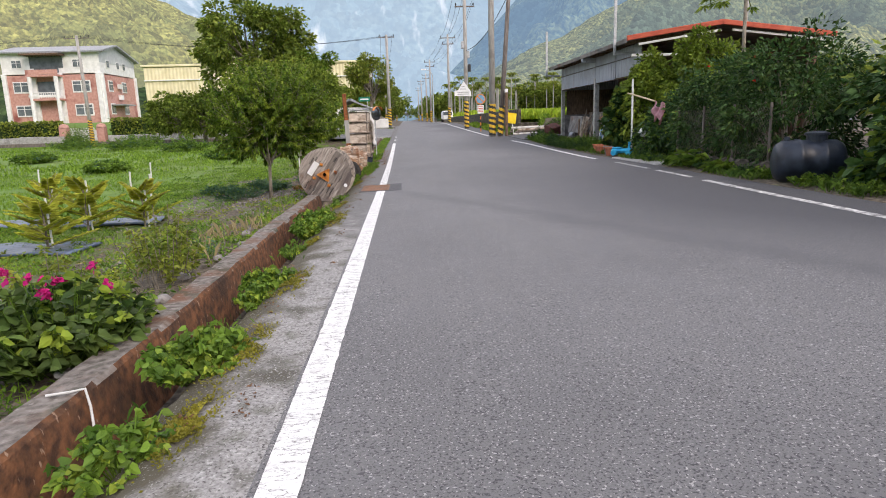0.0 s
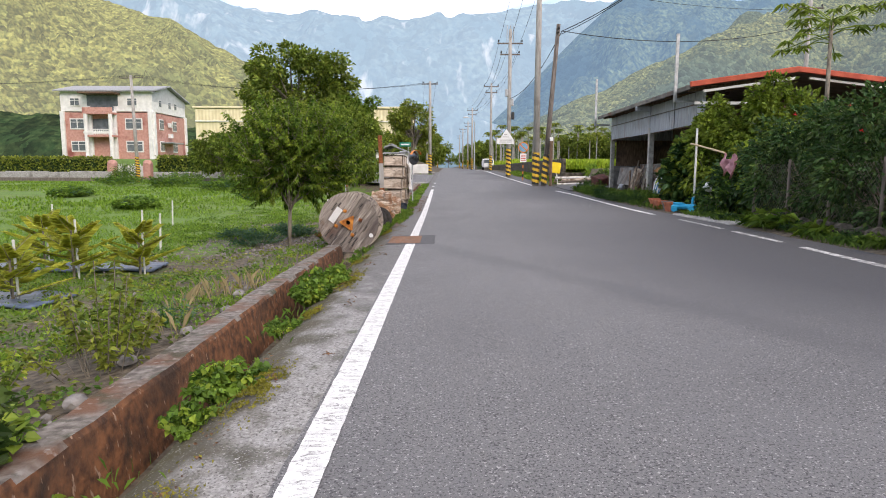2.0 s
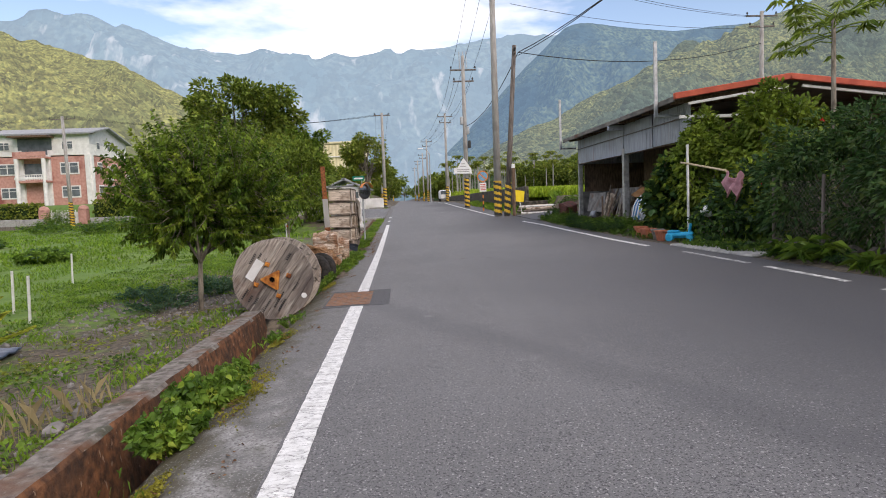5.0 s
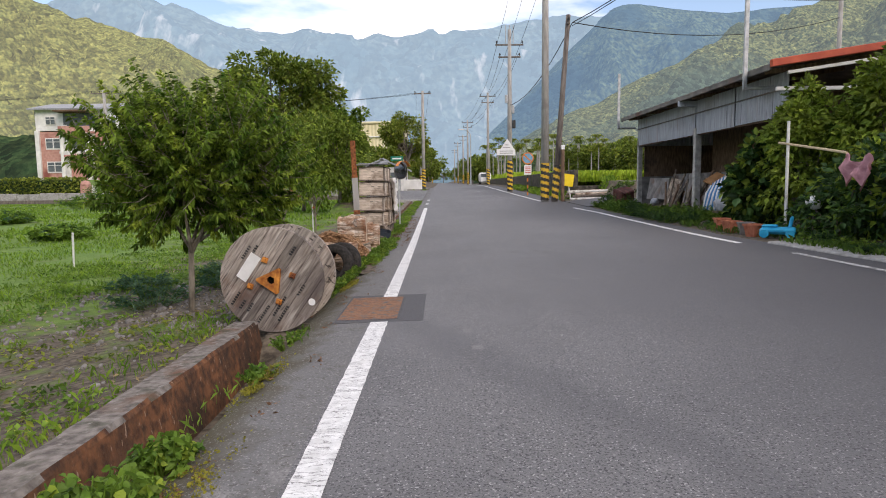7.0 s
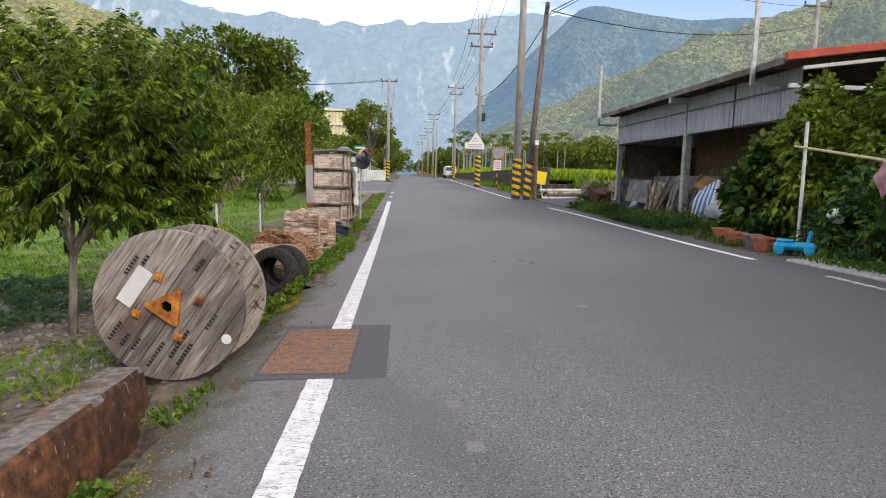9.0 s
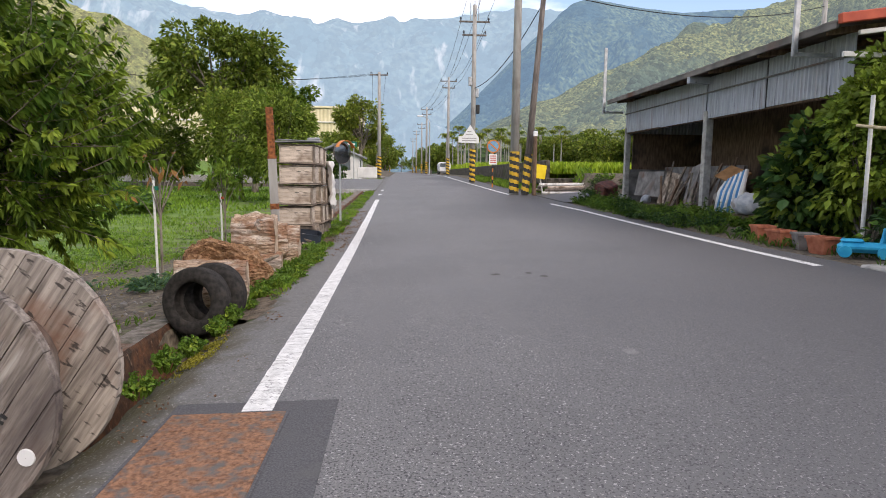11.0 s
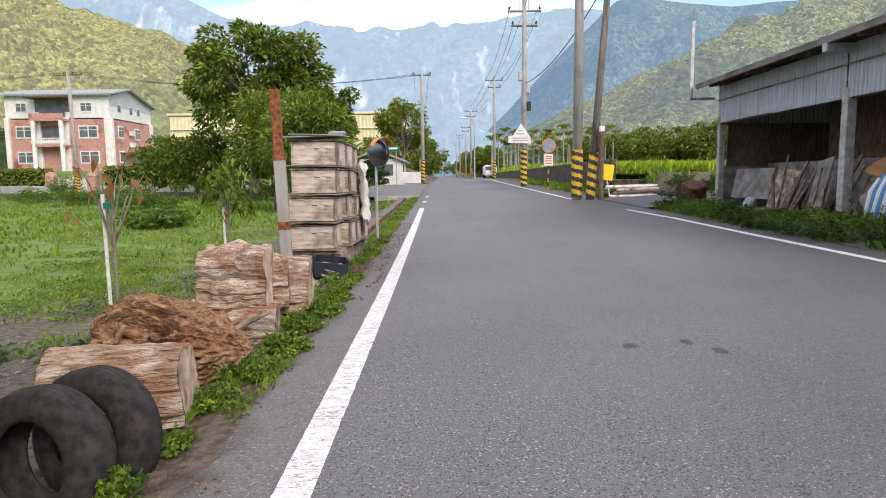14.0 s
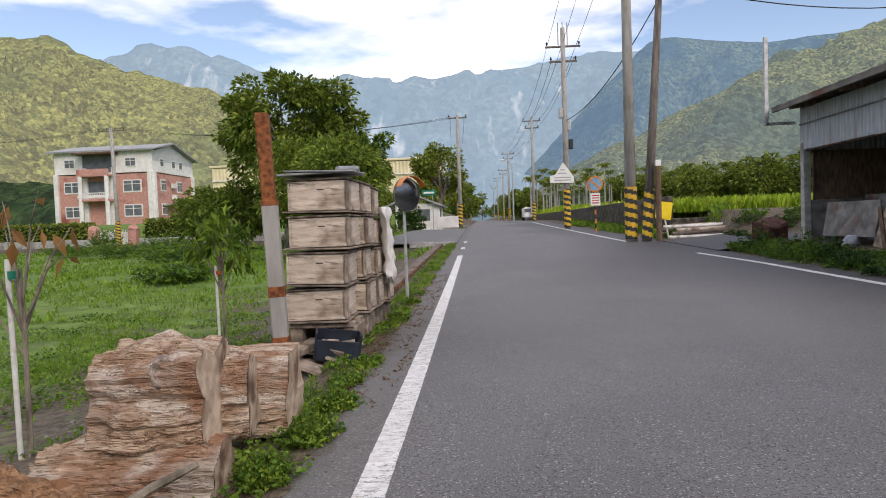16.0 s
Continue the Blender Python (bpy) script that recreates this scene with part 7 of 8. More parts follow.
bush("climbing_vine", "leafy vine spilling over the shed's front beam", (9.3, 18.3, RB + 0.6), (1.1, 0.6, 1.65), 70, 0.36, 8500, 0.15, M_leaf_vine, 0.6, second=M_leaf_lime, group="shed vines")
bush("broad_leaf_shrub", "dense shrub with big dark leaves before the shed", (7.75, 20.35, RB), (0.5, 0.75, 1.05), 60, 0.32, 4800, 0.19, M_leaf_bush, 0.8, second=M_leaf_vine, group="verge bushes")
bush("broad_leaf_shrub", "dark green shrub with yellow blossoms near the flower pots", (8.3, 16.6, RB), (1.0, 1.5, 0.95), 60, 0.36, 5000, 0.17, M_leaf_bush, 0.6, second=M_leaf_lime, group="verge bushes")
bush("broad_leaf_shrub", "low green shrub on the verge near the pots", (7.5, 17.2, RB - 0.05), (0.6, 1.1, 0.5), 40, 0.25, 3000, 0.12, M_leaf_bush, 0.6, second=M_leaf_weed, group="verge bushes")
bush("broadleaf_bush", "dark green bush growing beside the small white house", (-5.5, 69.5, rise(69.5) - 0.5), (1.25, 1.0, 1.5), 40, 0.4, 3500, 0.22, M_leaf_bush, 0.55, second=M_leaf, group="bushes by the far lawn")
for o, dx in ((b1, 0), (b2, 0.3)):
    P = ball_dirs(9) * (1.35, 1.5, 1.4) + (0, 0, 1.1)
    P = P[(P[:, 0] < 0.3) & (P[:, 2] > 0.8)]
    for p in P:
        part("flower", leaf_mesh("flower", np.repeat([p], 5, 0), ball_dirs(5), 0.045, 0.9), M_petal_red, o, "small red flower")

# papaya-like tree at the shed
pp = thing("papaya_tree", "slim papaya tree with lobed leaves beside the shed", "tree", m=pose(9.7, 17.0, RB))
part("trunk", tube(nb(), [(0, 0, 0), (0.03, 0, 2.4), (0.0, 0, 4.6)], [0.06, 0.05, 0.04], 10), M_bark, pp, smooth=True)
P, D, S = [], [], []
bm = nb()
for k in range(30):
    a, e = rng.uniform(0, math.tau), rng.uniform(-0.35, 0.85)
    L = rng.uniform(0.5, 1.2)
    st_ = Vector((0, 0, rng.uniform(4.0, 4.6)))
    tip = st_ + Vector((math.cos(a) * math.cos(e), math.sin(a) * math.cos(e), math.sin(e))) * L
    tube(bm, [st_, st_.lerp(tip, 0.5) + Vector((0, 0, 0.06)), tip], 0.012, 5)
    for j in range(9):
        b_ = a + (j - 4) * 0.62
        P.append(tip)
        D.append((math.cos(b_), math.sin(b_), -0.25 + 0.15 * rng.normal()))
        S.append(0.30 - 0.03 * abs(j - 4))
part("stalks", bm, M_leaf_lime, pp)
part("leaves", leaf_mesh("leaves", P, D, S, 0.30, 0.3), M_leaf_vine, pp)

# ---- saplings on stakes in the field ----
def sapling(x, y, h, label, leaves, material, stake_h=1.25, bare=False):
    zf = field_z(x, y)
    b0 = thing("staked_sapling", label, "sapling", "staked saplings", pose(x, y, zf))
    bm = nb()
    tube(bm, [(0, 0, -0.05), (0.01, 0, h * 0.5), (0, 0.01, h * 0.75)], [0.02, 0.016, 0.008], 7)
    tips = []
    for k in range(11):
        a, z0 = k * 2.4, h * rng.uniform(0.5, 0.75)
        tip = Vector((math.cos(a) * rng.uniform(0.15, 0.45), math.sin(a) * rng.uniform(0.15, 0.45), z0 + rng.uniform(0.2, 0.6)))
        tips.append(tip)
        part("branch", tube(nb(), [(0, 0, z0 * 0.8), Vector((0, 0, z0)).lerp(tip, 0.6), tip], [0.009, 0.006, 0.003], 5), M_bark, b0)
    part("stem", bm, M_bark, b0)
    part("stake", tube(nb(), [(-0.05, -0.03, -0.1), (-0.06, -0.03, stake_h)], 0.018, 8), M_pipe, b0, "white plastic stake")
    part("tie", tube(nb(), [(-0.03, -0.02, stake_h * 0.9), (-0.03, -0.02, stake_h * 0.94)], 0.035, 8), M_sign_green if bare else M_redtrim, b0, "plastic tie")
    P = np.array([tips[i % 11] for i in range(leaves)]) + rng.normal(0, 0.03 if bare else 0.11, (leaves, 3))
    part("leaves", leaf_mesh("leaves", P, rng.normal(size=(leaves, 3)) + (0, 0, -1.2), rng.uniform(0.10, 0.19, leaves), 0.4), material, b0)
    return b0


sapling(-2.65, 19.1, 1.75, "almost bare sapling tied to a white plastic stake", 16, M_leaf_dry, 1.38, True)
sapling(-2.68, 22.5, 1.7, "young leafy sapling tied to a white stake", 260, M_leaf, 1.1)

# feathery young trees by the blue sheets
def feather(x, y, h, seed):
    zf = field_z(x, y)
    b0 = thing("feathery_sapling", "low yellow-green sapling with flat feathery branches", "sapling", "feathery saplings", pose(x, y, zf))
    bm = nb()
    P, D, S = [], [], []
    tube(bm, [(0, 0, -0.05), (0, 0, h)], [0.022, 0.01], 7)
    for k in range(13):
        a = k * 2.399 + seed
        z0 = h * (0.10 + 0.062 * k)
        rr_ = h * (0.95 - 0.05 * k)
        tip = Vector((math.cos(a) * rr_, math.sin(a) * rr_, z0 + 0.30 * h))
        part("branch", tube(nb(), [(0, 0, z0), tip], [0.008, 0.003], 5), M_bark, b0)
        for j in range(34):
            t = (j + 3) / 37
            c = Vector((0, 0, z0)).lerp(tip, t)
            for sd in (-1, 1):
                P.append(c)
                D.append((math.cos(a) * 0.7 - sd * math.sin(a), math.sin(a) * 0.7 + sd * math.cos(a), 0.35))
                S.append(0.24 * (1.1 - 0.5 * t) * h)
    part("stem", bm, M_bark, b0)
    part("needles", leaf_mesh("needles", P, D, S, 0.28, 0.05), M_leaf_gold, b0)
    part("stake", tube(nb(), [(0.06, 0.02, -0.1), (0.05, 0.02, h * 1.05)], 0.016, 7), M_pipe, b0, "white plastic stake")


for i, (x, y, h) in enumerate(((-4.75, 9.2, 0.75), (-5.0, 10.9, 0.85), (-4.25, 11.4, 0.75), (-5.6, 8.3, 0.7), (-6.4, 12.4, 0.8), (-7.4, 10.6, 0.8))):
    feather(x, y, h, i)
for x, y in ((-9.4, 17.4), (-7.4, 19.8), (-6.2, 15.5), (-5.3, 14.4)):
    single("white_stake", tube(nb(), [(0, 0, -0.1), (0.03, 0, 0.75)], 0.022, 8), M_pipe, "thin white plastic stake in the field", "stake", "field stakes", m=pose(x, y, field_z(x, y)))

# ---- small things on the right verge ----
def vz(x, y):
    return land_z(x, y)


tank = thing("water_tank", "black plastic water tank lying on the grassy verge", "tank", m=pose(6.88, 9.6, 0.48, 0, 0, -16) @ Matrix.Scale(0.88, 4))
bm = nb()
prof_t = [(0.001, -0.58), (0.20, -0.575), (0.32, -0.53), (0.375, -0.44), (0.38, -0.25), (0.395, -0.23), (0.395, -0.17), (0.38, -0.15), (0.38, 0.15), (0.395, 0.17), (0.395, 0.23), (0.38, 0.25), (0.375, 0.44), (0.32, 0.53), (0.20, 0.575), (0.001, 0.58)]
lathe(bm, prof_t, 30, "y", pose(0, 0, 0, 0, 0, 90))
part("tank_body", bm, M_navy, tank, smooth=True)
bm = nb()
lathe(bm, [(0.17, 0.33), (0.17, 0.46), (0.20, 0.46), (0.20, 0.50), (0.12, 0.53), (0.001, 0.53)], 22, "z", pose(0.12, 0, 0))
part("tank_lid", bm, M_navy, tank, "black screw lid")
part("outlet", tube(nb(), [(-0.38, -0.02, 0.30), (-0.38, -0.02, 0.44)], 0.05, 12), M_navy, tank)
toy = thing("ride_on_toy", "bright blue plastic ride-on toy on the verge", "toy", m=pose(6.66, 17.62, vz(6.66, 17.62) + 0.02, 0, 0, -33))
part("body", box(nb(), (0.02, 0, 0.13), (0.60, 0.26, 0.13), None, 0.05), M_blue, toy)
part("seat", box(nb(), (-0.12, 0, 0.21), (0.26, 0.21, 0.05), None, 0.022), M_blue, toy)
part("steering_post", tube(nb(), [(0.20, 0, 0.17), (0.23, 0, 0.36)], 0.032, 10), M_blue, toy)
part("handlebar", tube(nb(), [(0.23, -0.10, 0.36), (0.23, 0.10, 0.36)], 0.024, 10), M_blue, toy)
for sx in (-0.20, 0.22):
    for sy in (-0.13, 0.13):
        bm = nb()
        lathe(bm, [(0.001, -0.025), (0.075, -0.025), (0.08, 0), (0.075, 0.025), (0.001, 0.025)], 14, "y", pose(sx, sy, 0.075))
        part("wheel", bm, M_blue, toy)
for k, (yy, xx) in enumerate(((18.30, 6.60), (18.78, 6.66), (19.30, 6.62), (19.85, 6.66))):
    pt = thing("flower_pot", "square terracotta flower pot filled with soil", "flower pot", "terracotta pots", pose(xx, yy, vz(xx, yy), 0, 0, (12, -16, 8, -10)[k]))
    bm = nb()
    rings = []
    for s_, z_ in ((0.10, 0.0), (0.135, 0.21), (0.15, 0.21), (0.15, 0.245), (0.13, 0.245), (0.12, 0.20)):
        rings.append([bm.verts.new((a * s_, b * s_ * 1.15, z_)) for a, b in ((-1, -1), (1, -1), (1, 1), (-1, 1))])
    for a, b in zip(rings, rings[1:]):
        for i in range(4):
            bm.faces.new((a[i], a[(i + 1) % 4], b[(i + 1) % 4], b[i]))
    bm.faces.new(rings[0][::-1])
    part("pot_body", bm, M_terracotta if k != 1 else M_dirt_panel, pt)
    part("soil_fill", box(nb(), (0, 0, 0.205), (0.24, 0.27, 0.02)), M_soil, pt)
bm = nb()
box(bm, (6.55, 15.6, vz(6.55, 15.6) + 0.01), (0.65, 2.9, 0.06), (0, -2, 2), 0.02)
single("concrete_apron", bm, M_concrete, "cracked pale concrete apron at the road edge", "slab", kind="structure")
crs = thing("pipe_cross", "white pipe frame with a long horizontal crossbar in the shrubs", "frame", m=pose(7.2, 18.36, vz(7.2, 18.36)))
part("upright", tube(nb(), [(0.02, 0, -0.1), (0.0, 0, 2.15)], 0.028, 10), M_pipe, crs)
cz = vz(7.2, 18.36)
part("crossbar", tube(nb(), [(-0.08, 0.16, 1.93 - cz), (-0.04, -0.02, 1.90 - cz), (-0.08, -1.86, 1.64 - cz)], 0.022, 10), M_straw_pole, crs, "pale bamboo crossbar")
bm = nb()
gr = [[bm.verts.new((7.14 + 0.05 * math.sin(j * 0.9 + i) + 0.03 * noise.noise(Vector((i * 0.7, j * 0.7, 3))), 16.62 - 0.66 * i / 12, 1.68 - 0.07 * i / 12 - (0.20 + 0.30 * abs(math.sin(i * 0.42 + 0.9))) * j / 8 - 0.16 * math.sin(math.pi * i / 12))) for j in range(9)] for i in range(13)]
for i in range(12):
    for j in range(8):
        bm.faces.new((gr[i][j], gr[i + 1][j], gr[i + 1][j + 1], gr[i][j + 1]))
g_ = bmesh.ops.extrude_face_region(bm, geom=bm.faces[:])
bmesh.ops.translate(bm, verts=[e for e in g_["geom"] if isinstance(e, bmesh.types.BMVert)], vec=(0.01, 0, 0))
single("pink_cloth", bm, M_pink, "faded pink cloth draped from a bamboo bar over the shrubs", "cloth", smooth=True)
bagp = thing("white_bag", "white plastic bag stuck on a garden cane", "bag", m=pose(7.2, 17.45, vz(7.2, 17.45)))
part("cane", tube(nb(), [(0, 0, -0.05), (0, 0, 0.62)], 0.012, 6), M_bark, bagp)
bm = nb()
bmesh.ops.create_icosphere(bm, subdivisions=3, radius=0.125)
for v in bm.verts:
    v.co *= 1 + 0.3 * noise.noise(v.co * 9)
    v.co.z += 0.62
part("bag", bm, M_sign_white, bagp, smooth=True)

# chain-link fence on a rough stone footing
fen = thing("wire_fence", "rusty chain-link fence on a rough stone footing before the bushes", "fence")
FX, FY0, FY1, FZ0, FZ1 = 7.0, 10.9, 14.7, 0.36, 1.35
for k in range(4):
    yy = FY0 + (FY1 - FY0) * k / 3
    part("fence_post", tube(nb(), [(FX, yy, 0.1), (FX, yy, FZ1 + 0.08)], 0.025, 8), M_wood_pole, fen)
bm = nb()
st_ = 0.085
k = 0
u = FY0 - (FZ1 - FZ0)
while u < FY1:
    for sg_ in (1, -1):
        if sg_ > 0:
            a, b = (u, FZ0), (u + FZ1 - FZ0, FZ1)
        else:
            a, b = (u, FZ1), (u + FZ1 - FZ0, FZ0)
        (ya, za_), (yb_, zb3) = a, b
        if ya < FY0:
            t = (FY0 - ya) / (yb_ - ya)
            ya, za_ = FY0, za_ + (zb3 - za_) * t
        if yb_ > FY1:
            t = (FY1 - ya) / (yb_ - ya)
            yb_, zb3 = FY1, za_ + (zb3 - za_) * t
        tube(bm, [(FX - 0.002 * sg_, ya, za_), (FX - 0.002 * sg_, yb_, zb3)], 0.002, 4, caps=False)
    u += st_
part("wire_mesh", bm, M_wood_pole, fen, "rusty diamond wire mesh")


def stone(bm, c, r, seed):
    m_ = bmesh.ops.create_icosphere(bm, subdivisions=2, radius=1.0, matrix=Matrix.Identity(4))["verts"]
    for v in m_:
        g = 1 + 0.3 * noise.noise(v.co * 1.3 + Vector((seed * 3.1, 0, 0)))
        v.co = Vector(c) + Vector((v.co.x * r[0] * g, v.co.y * r[1] * g, v.co.z * r[2] * g))


for k in range(11):
    bm = nb()
    stone(bm, (0, 0, 0), (0.16, 0.22, 0.17), k)
    single("footing_stone", bm, M_bank, "rough grey field stone under the fence", "stone", "fence footing stones", m=pose(6.93 + 0.05 * math.sin(k * 2.2), 10.8 + 0.37 * k, 0.24))

# ---- wire, sheet and debris by the ditch wall ----
bm = tube(nb(), [(-1.36, 3.03, -0.035), (-1.25, 3.05, -0.03), (-1.19, 3.08, -0.028), (-1.165, 3.06, -0.12), (-1.13, 3.0, -0.30)], 0.007, 7)
single("white_hose", bm, M_pipe, "thin white hose bent over the ditch wall", "hose")
for x, y, w_, d_, a_ in ((-5.1, 11.85, 1.9, 0.8, 6), (-5.05, 9.3, 1.7, 0.85, -4), (-7.2, 12.0, 1.9, 0.9, 3), (-7.0, 9.5, 1.9, 0.9, 0)):
    bm = nb()
    n_ = 10
    gr = [[bm.verts.new((w_ * (i / n_ - 0.5), d_ * (j / n_ - 0.5) + 0.05 * math.sin(i * 1.1), 0.035 + 0.03 * noise.noise(Vector((x + i * 0.5, y + j * 0.6, 0))))) for j in range(n_ + 1)] for i in range(n_ + 1)]
    for i in range(n_):
        for j in range(n_):
            bm.faces.new((gr[i][j], gr[i + 1][j], gr[i + 1][j + 1], gr[i][j + 1]))
    g_ = bmesh.ops.extrude_face_region(bm, geom=bm.faces[:])
    bmesh.ops.translate(bm, verts=[e for e in g_["geom"] if isinstance(e, bmesh.types.BMVert)], vec=(0, 0, -0.03))
    single("mulch_sheet", bm, M_mulch, "dark blue plastic mulch sheet on the soil", "plastic sheet", "mulch sheets", m=pose(x, y, field_z(x, y) + 0.02, 0, 0, a_), smooth=True)

# ---- leafy weeds in and along the ditch ----
def weed(name, label, x, y, z, r, h, leaves, leaf_len, material, width=0.6, group="weeds along the ditch", category="weed", second=None, droop=0.3, stems=0, stalk=None):
    b0 = thing(name, label, category, group, pose(x, y, z))
    bm = nb()
    P, D = [], []
    stems = stems or max(10, leaves // 9)
    for k in range(stems):
        a, q = rng.uniform(0, math.tau), r * math.sqrt(rng.random())
        tip = Vector((math.cos(a) * q, math.sin(a) * q * 1.25, h * rng.uniform(0.45, 1.0) * (1.1 - 0.55 * q / r)))
        tube(bm, [(tip.x * 0.4, tip.y * 0.4, -0.03), (tip.x * 0.8, tip.y * 0.8, tip.z * 0.6), tip], 0.004, 4, caps=False)
        for j in range(leaves // stems):
            t = rng.uniform(0.45, 1.0)
            P.append((tip.x * (0.4 + 0.6 * t), tip.y * (0.4 + 0.6 * t), tip.z * t))
            D.append((rng.normal(), rng.normal(), rng.uniform(-0.2, 0.5)))
    part("stalk", bm, stalk or M_leaf_weed, b0)
    cut = len(P) if not second else int(len(P) * 0.8)
    part("leaves", leaf_mesh("leaves", P[:cut], D[:cut], leaf_len * rng.uniform(0.7, 1.35, cut), width, droop), material, b0)
    if second:
        part("yellowed_leaves", leaf_mesh("leaves", P[cut:], D[cut:], leaf_len * rng.uniform(0.6, 1.1, len(P) - cut), width, droop), second, b0, "yellowed leaves")
    return b0


for x, y, r, h, n_, ll in ((-0.74, 3.50, 0.27, 0.30, 600, 0.075), (-0.74, 2.45, 0.22, 0.22, 260, 0.07), (-0.72, 4.75, 0.14, 0.2, 160, 0.06), (-0.74, 5.30, 0.21, 0.26, 420, 0.07), (-0.80, 7.95, 0.20, 0.30, 420, 0.07),
                           (-0.78, 8.60, 0.24, 0.34, 560, 0.075), (-0.74, 9.20, 0.16, 0.24, 260, 0.06), (-0.74, 11.55, 0.13, 0.14, 150, 0.036), (-0.70, 11.95, 0.09, 0.10, 90, 0.034), (-0.74, 13.55, 0.12, 0.13, 150, 0.036), (-0.76, 14.0, 0.11, 0.15, 170, 0.036), (-0.72, 14.35, 0.10, 0.12, 140, 0.036), (-0.70, 15.3, 0.11, 0.15, 200, 0.036), (-0.66, 15.75, 0.10, 0.12, 180, 0.036), (-0.75, 6.7, 0.14, 0.18, 160, 0.05), (-0.7, 10.6, 0.12, 0.16, 140, 0.05),
                           (-0.70, 14.9, 0.10, 0.13, 160, 0.04), (-0.66, 16.25, 0.12, 0.14, 300, 0.036), (-0.60, 16.75, 0.15, 0.17, 420, 0.036), (-0.54, 17.3, 0.17, 0.19, 460, 0.036), (-0.55, 17.9, 0.14, 0.2, 400, 0.036), (-0.50, 18.5, 0.18, 0.2, 480, 0.036), (-0.48, 19.1, 0.16, 0.16, 400, 0.036), (-0.55, 19.7, 0.14, 0.15, 300, 0.036), (-0.50, 20.3, 0.15, 0.14, 260, 0.035), (-0.52, 22.6, 0.15, 0.16, 260, 0.035), (-0.5, 24.0, 0.15, 0.16, 260, 0.035)):
    weed("leafy_weed", "bright green leafy weeds growing along the ditch", x, y, -0.13 if y < 12 else road_z(-0.4, y) - 0.04, r * (1.2 if y < 12 else 1.1), h * (0.95 if y < 12 else 1), int(n_ * (2.3 if y < 12 else 2.2)), ll * (0.66 if y < 12 else 0.70), M_leaf_weed, 0.9, second=M_leaf_lime, droop=0.45)
fb = weed("flowering_shrub", "low green shrub with magenta flowers behind the ditch wall", -1.85, 4.05, -0.22, 0.60, 0.62, 3300, 0.085, M_leaf_deep, 0.85, "", "shrub", M_leaf_lime)
P = rng.normal(size=(12, 3)) * (0.26, 0.26, 0.05) + (-0.08, 0.22, 0.50)
for p in P:
    part("flower", leaf_mesh("flower", np.repeat([p], 12, 0) + rng.normal(0, 0.012, (12, 3)), ball_dirs(12), 0.04, 0.9), M_petal, fb, "magenta flower")
weed("leafy_shrub", "upright green shrub behind the ditch wall", -1.90, 6.05, -0.30, 0.45, 0.95, 1300, 0.06, M_leaf_warm, 0.5, "", "shrub", M_leaf_lime, stems=34, stalk=M_bark)
weed("leafy_shrub", "yellow-green leafy shrub behind the ditch wall", -2.35, 5.0, -0.32, 0.5, 0.8, 1300, 0.06, M_leaf_warm, 0.5, "", "shrub", M_leaf_lime, stems=34, stalk=M_bark)
weed("leafy_shrub", "thin dry shrub with few leaves near the wall", -1.95, 7.3, -0.33, 0.25, 0.5, 160, 0.05, M_leaf_blue, 0.45, "", "shrub")
for x, y, r, h in ((-3.5, 15.1, 0.65, 0.35), (-2.9, 16.4, 0.5, 0.28), (-4.4, 16.6, 0.6, 0.3), (-3.6, 18.0, 0.5, 0.28), (-2.3, 17.9, 0.35, 0.22)):
    weed("bluish_weed", "low bluish-green weed patch under the fruit tree", x, y, field_z(x, y), r, h, 620, 0.075, M_leaf_blue, 0.4, "bluish weeds in the field")
for x, y, r, h in ((-9.0, 34, 1.2, 0.7), (-16, 48, 2.0, 1.1), (-23, 55, 2.2, 1.1), (-30, 60, 2.4, 1.1), (-12, 27, 0.9, 0.5), (-20, 36, 1.2, 0.6), (-27, 68, 2.4, 1.5), (-37.5, 76.2, 1.8, 2.4), (-15, 66, 2.0, 1.2)):
    weed("field_clump", "dark green clump of tall weeds in the field", x, y, field_z(x, y), r, h * 1.2, 1500, 0.20, M_leaf_weed, 0.4, "weed clumps in the field", second=M_leaf_blue)
for x, y, r, h in ((6.55, 13.0, 0.32, 0.6), (6.6, 13.6, 0.28, 0.5), (6.7, 11.9, 0.24, 0.4)):
    weed("strap_leaf_plant", "clump of long strap-shaped green leaves at the road edge", x, y, vz(x, y), r, h * 0.8, 110, 0.26, M_leaf, 0.2, "strap-leaved plants", "plant")
for k in range(30):
    yy = 20.4 + 9.8 * k / 30
    xx = 6.9 + 0.45 * math.sin(k * 1.9) - 0.02 * k
    weed("verge_weed", "low green weeds on the verge before the shed", xx + 0.35 * ((k * 7) % 3), yy, vz(xx, yy), 0.36, (0.20 + 0.11 * ((k * 5) % 4)) * (1.0 + 0.10 * max(0, yy - 25)), 340, 0.07, (M_leaf_bush, M_leaf_weed, M_leaf)[k % 3], 0.5, "verge weeds by the shed")
for k in range(14):
    xx, yy = 8.3 + 0.42 * k, 34.3 + 0.7 * ((k * 7) % 3) / 2
    weed("bank_scrub", "dark weedy scrub on the rice field's bank", xx, yy, vz(xx, yy) - 0.05, 0.42, 0.3 + 0.1 * (k % 3), 300, 0.10, (M_leaf_bush, M_leaf_deep, M_leaf_weed)[k % 3], 0.45, "scrub on the field bank")
for k in range(16):
    yy = 6.5 + 10.5 * k / 16
    xx = 6.75 + 0.2 * math.sin(k * 2.7)
    weed("verge_weed", "low green weeds along the fenced verge", xx, yy, vz(xx, yy), 0.3, 0.26, 260, 0.07, (M_leaf, M_leaf_bush)[k % 2], 0.5, "verge weeds by the fence")

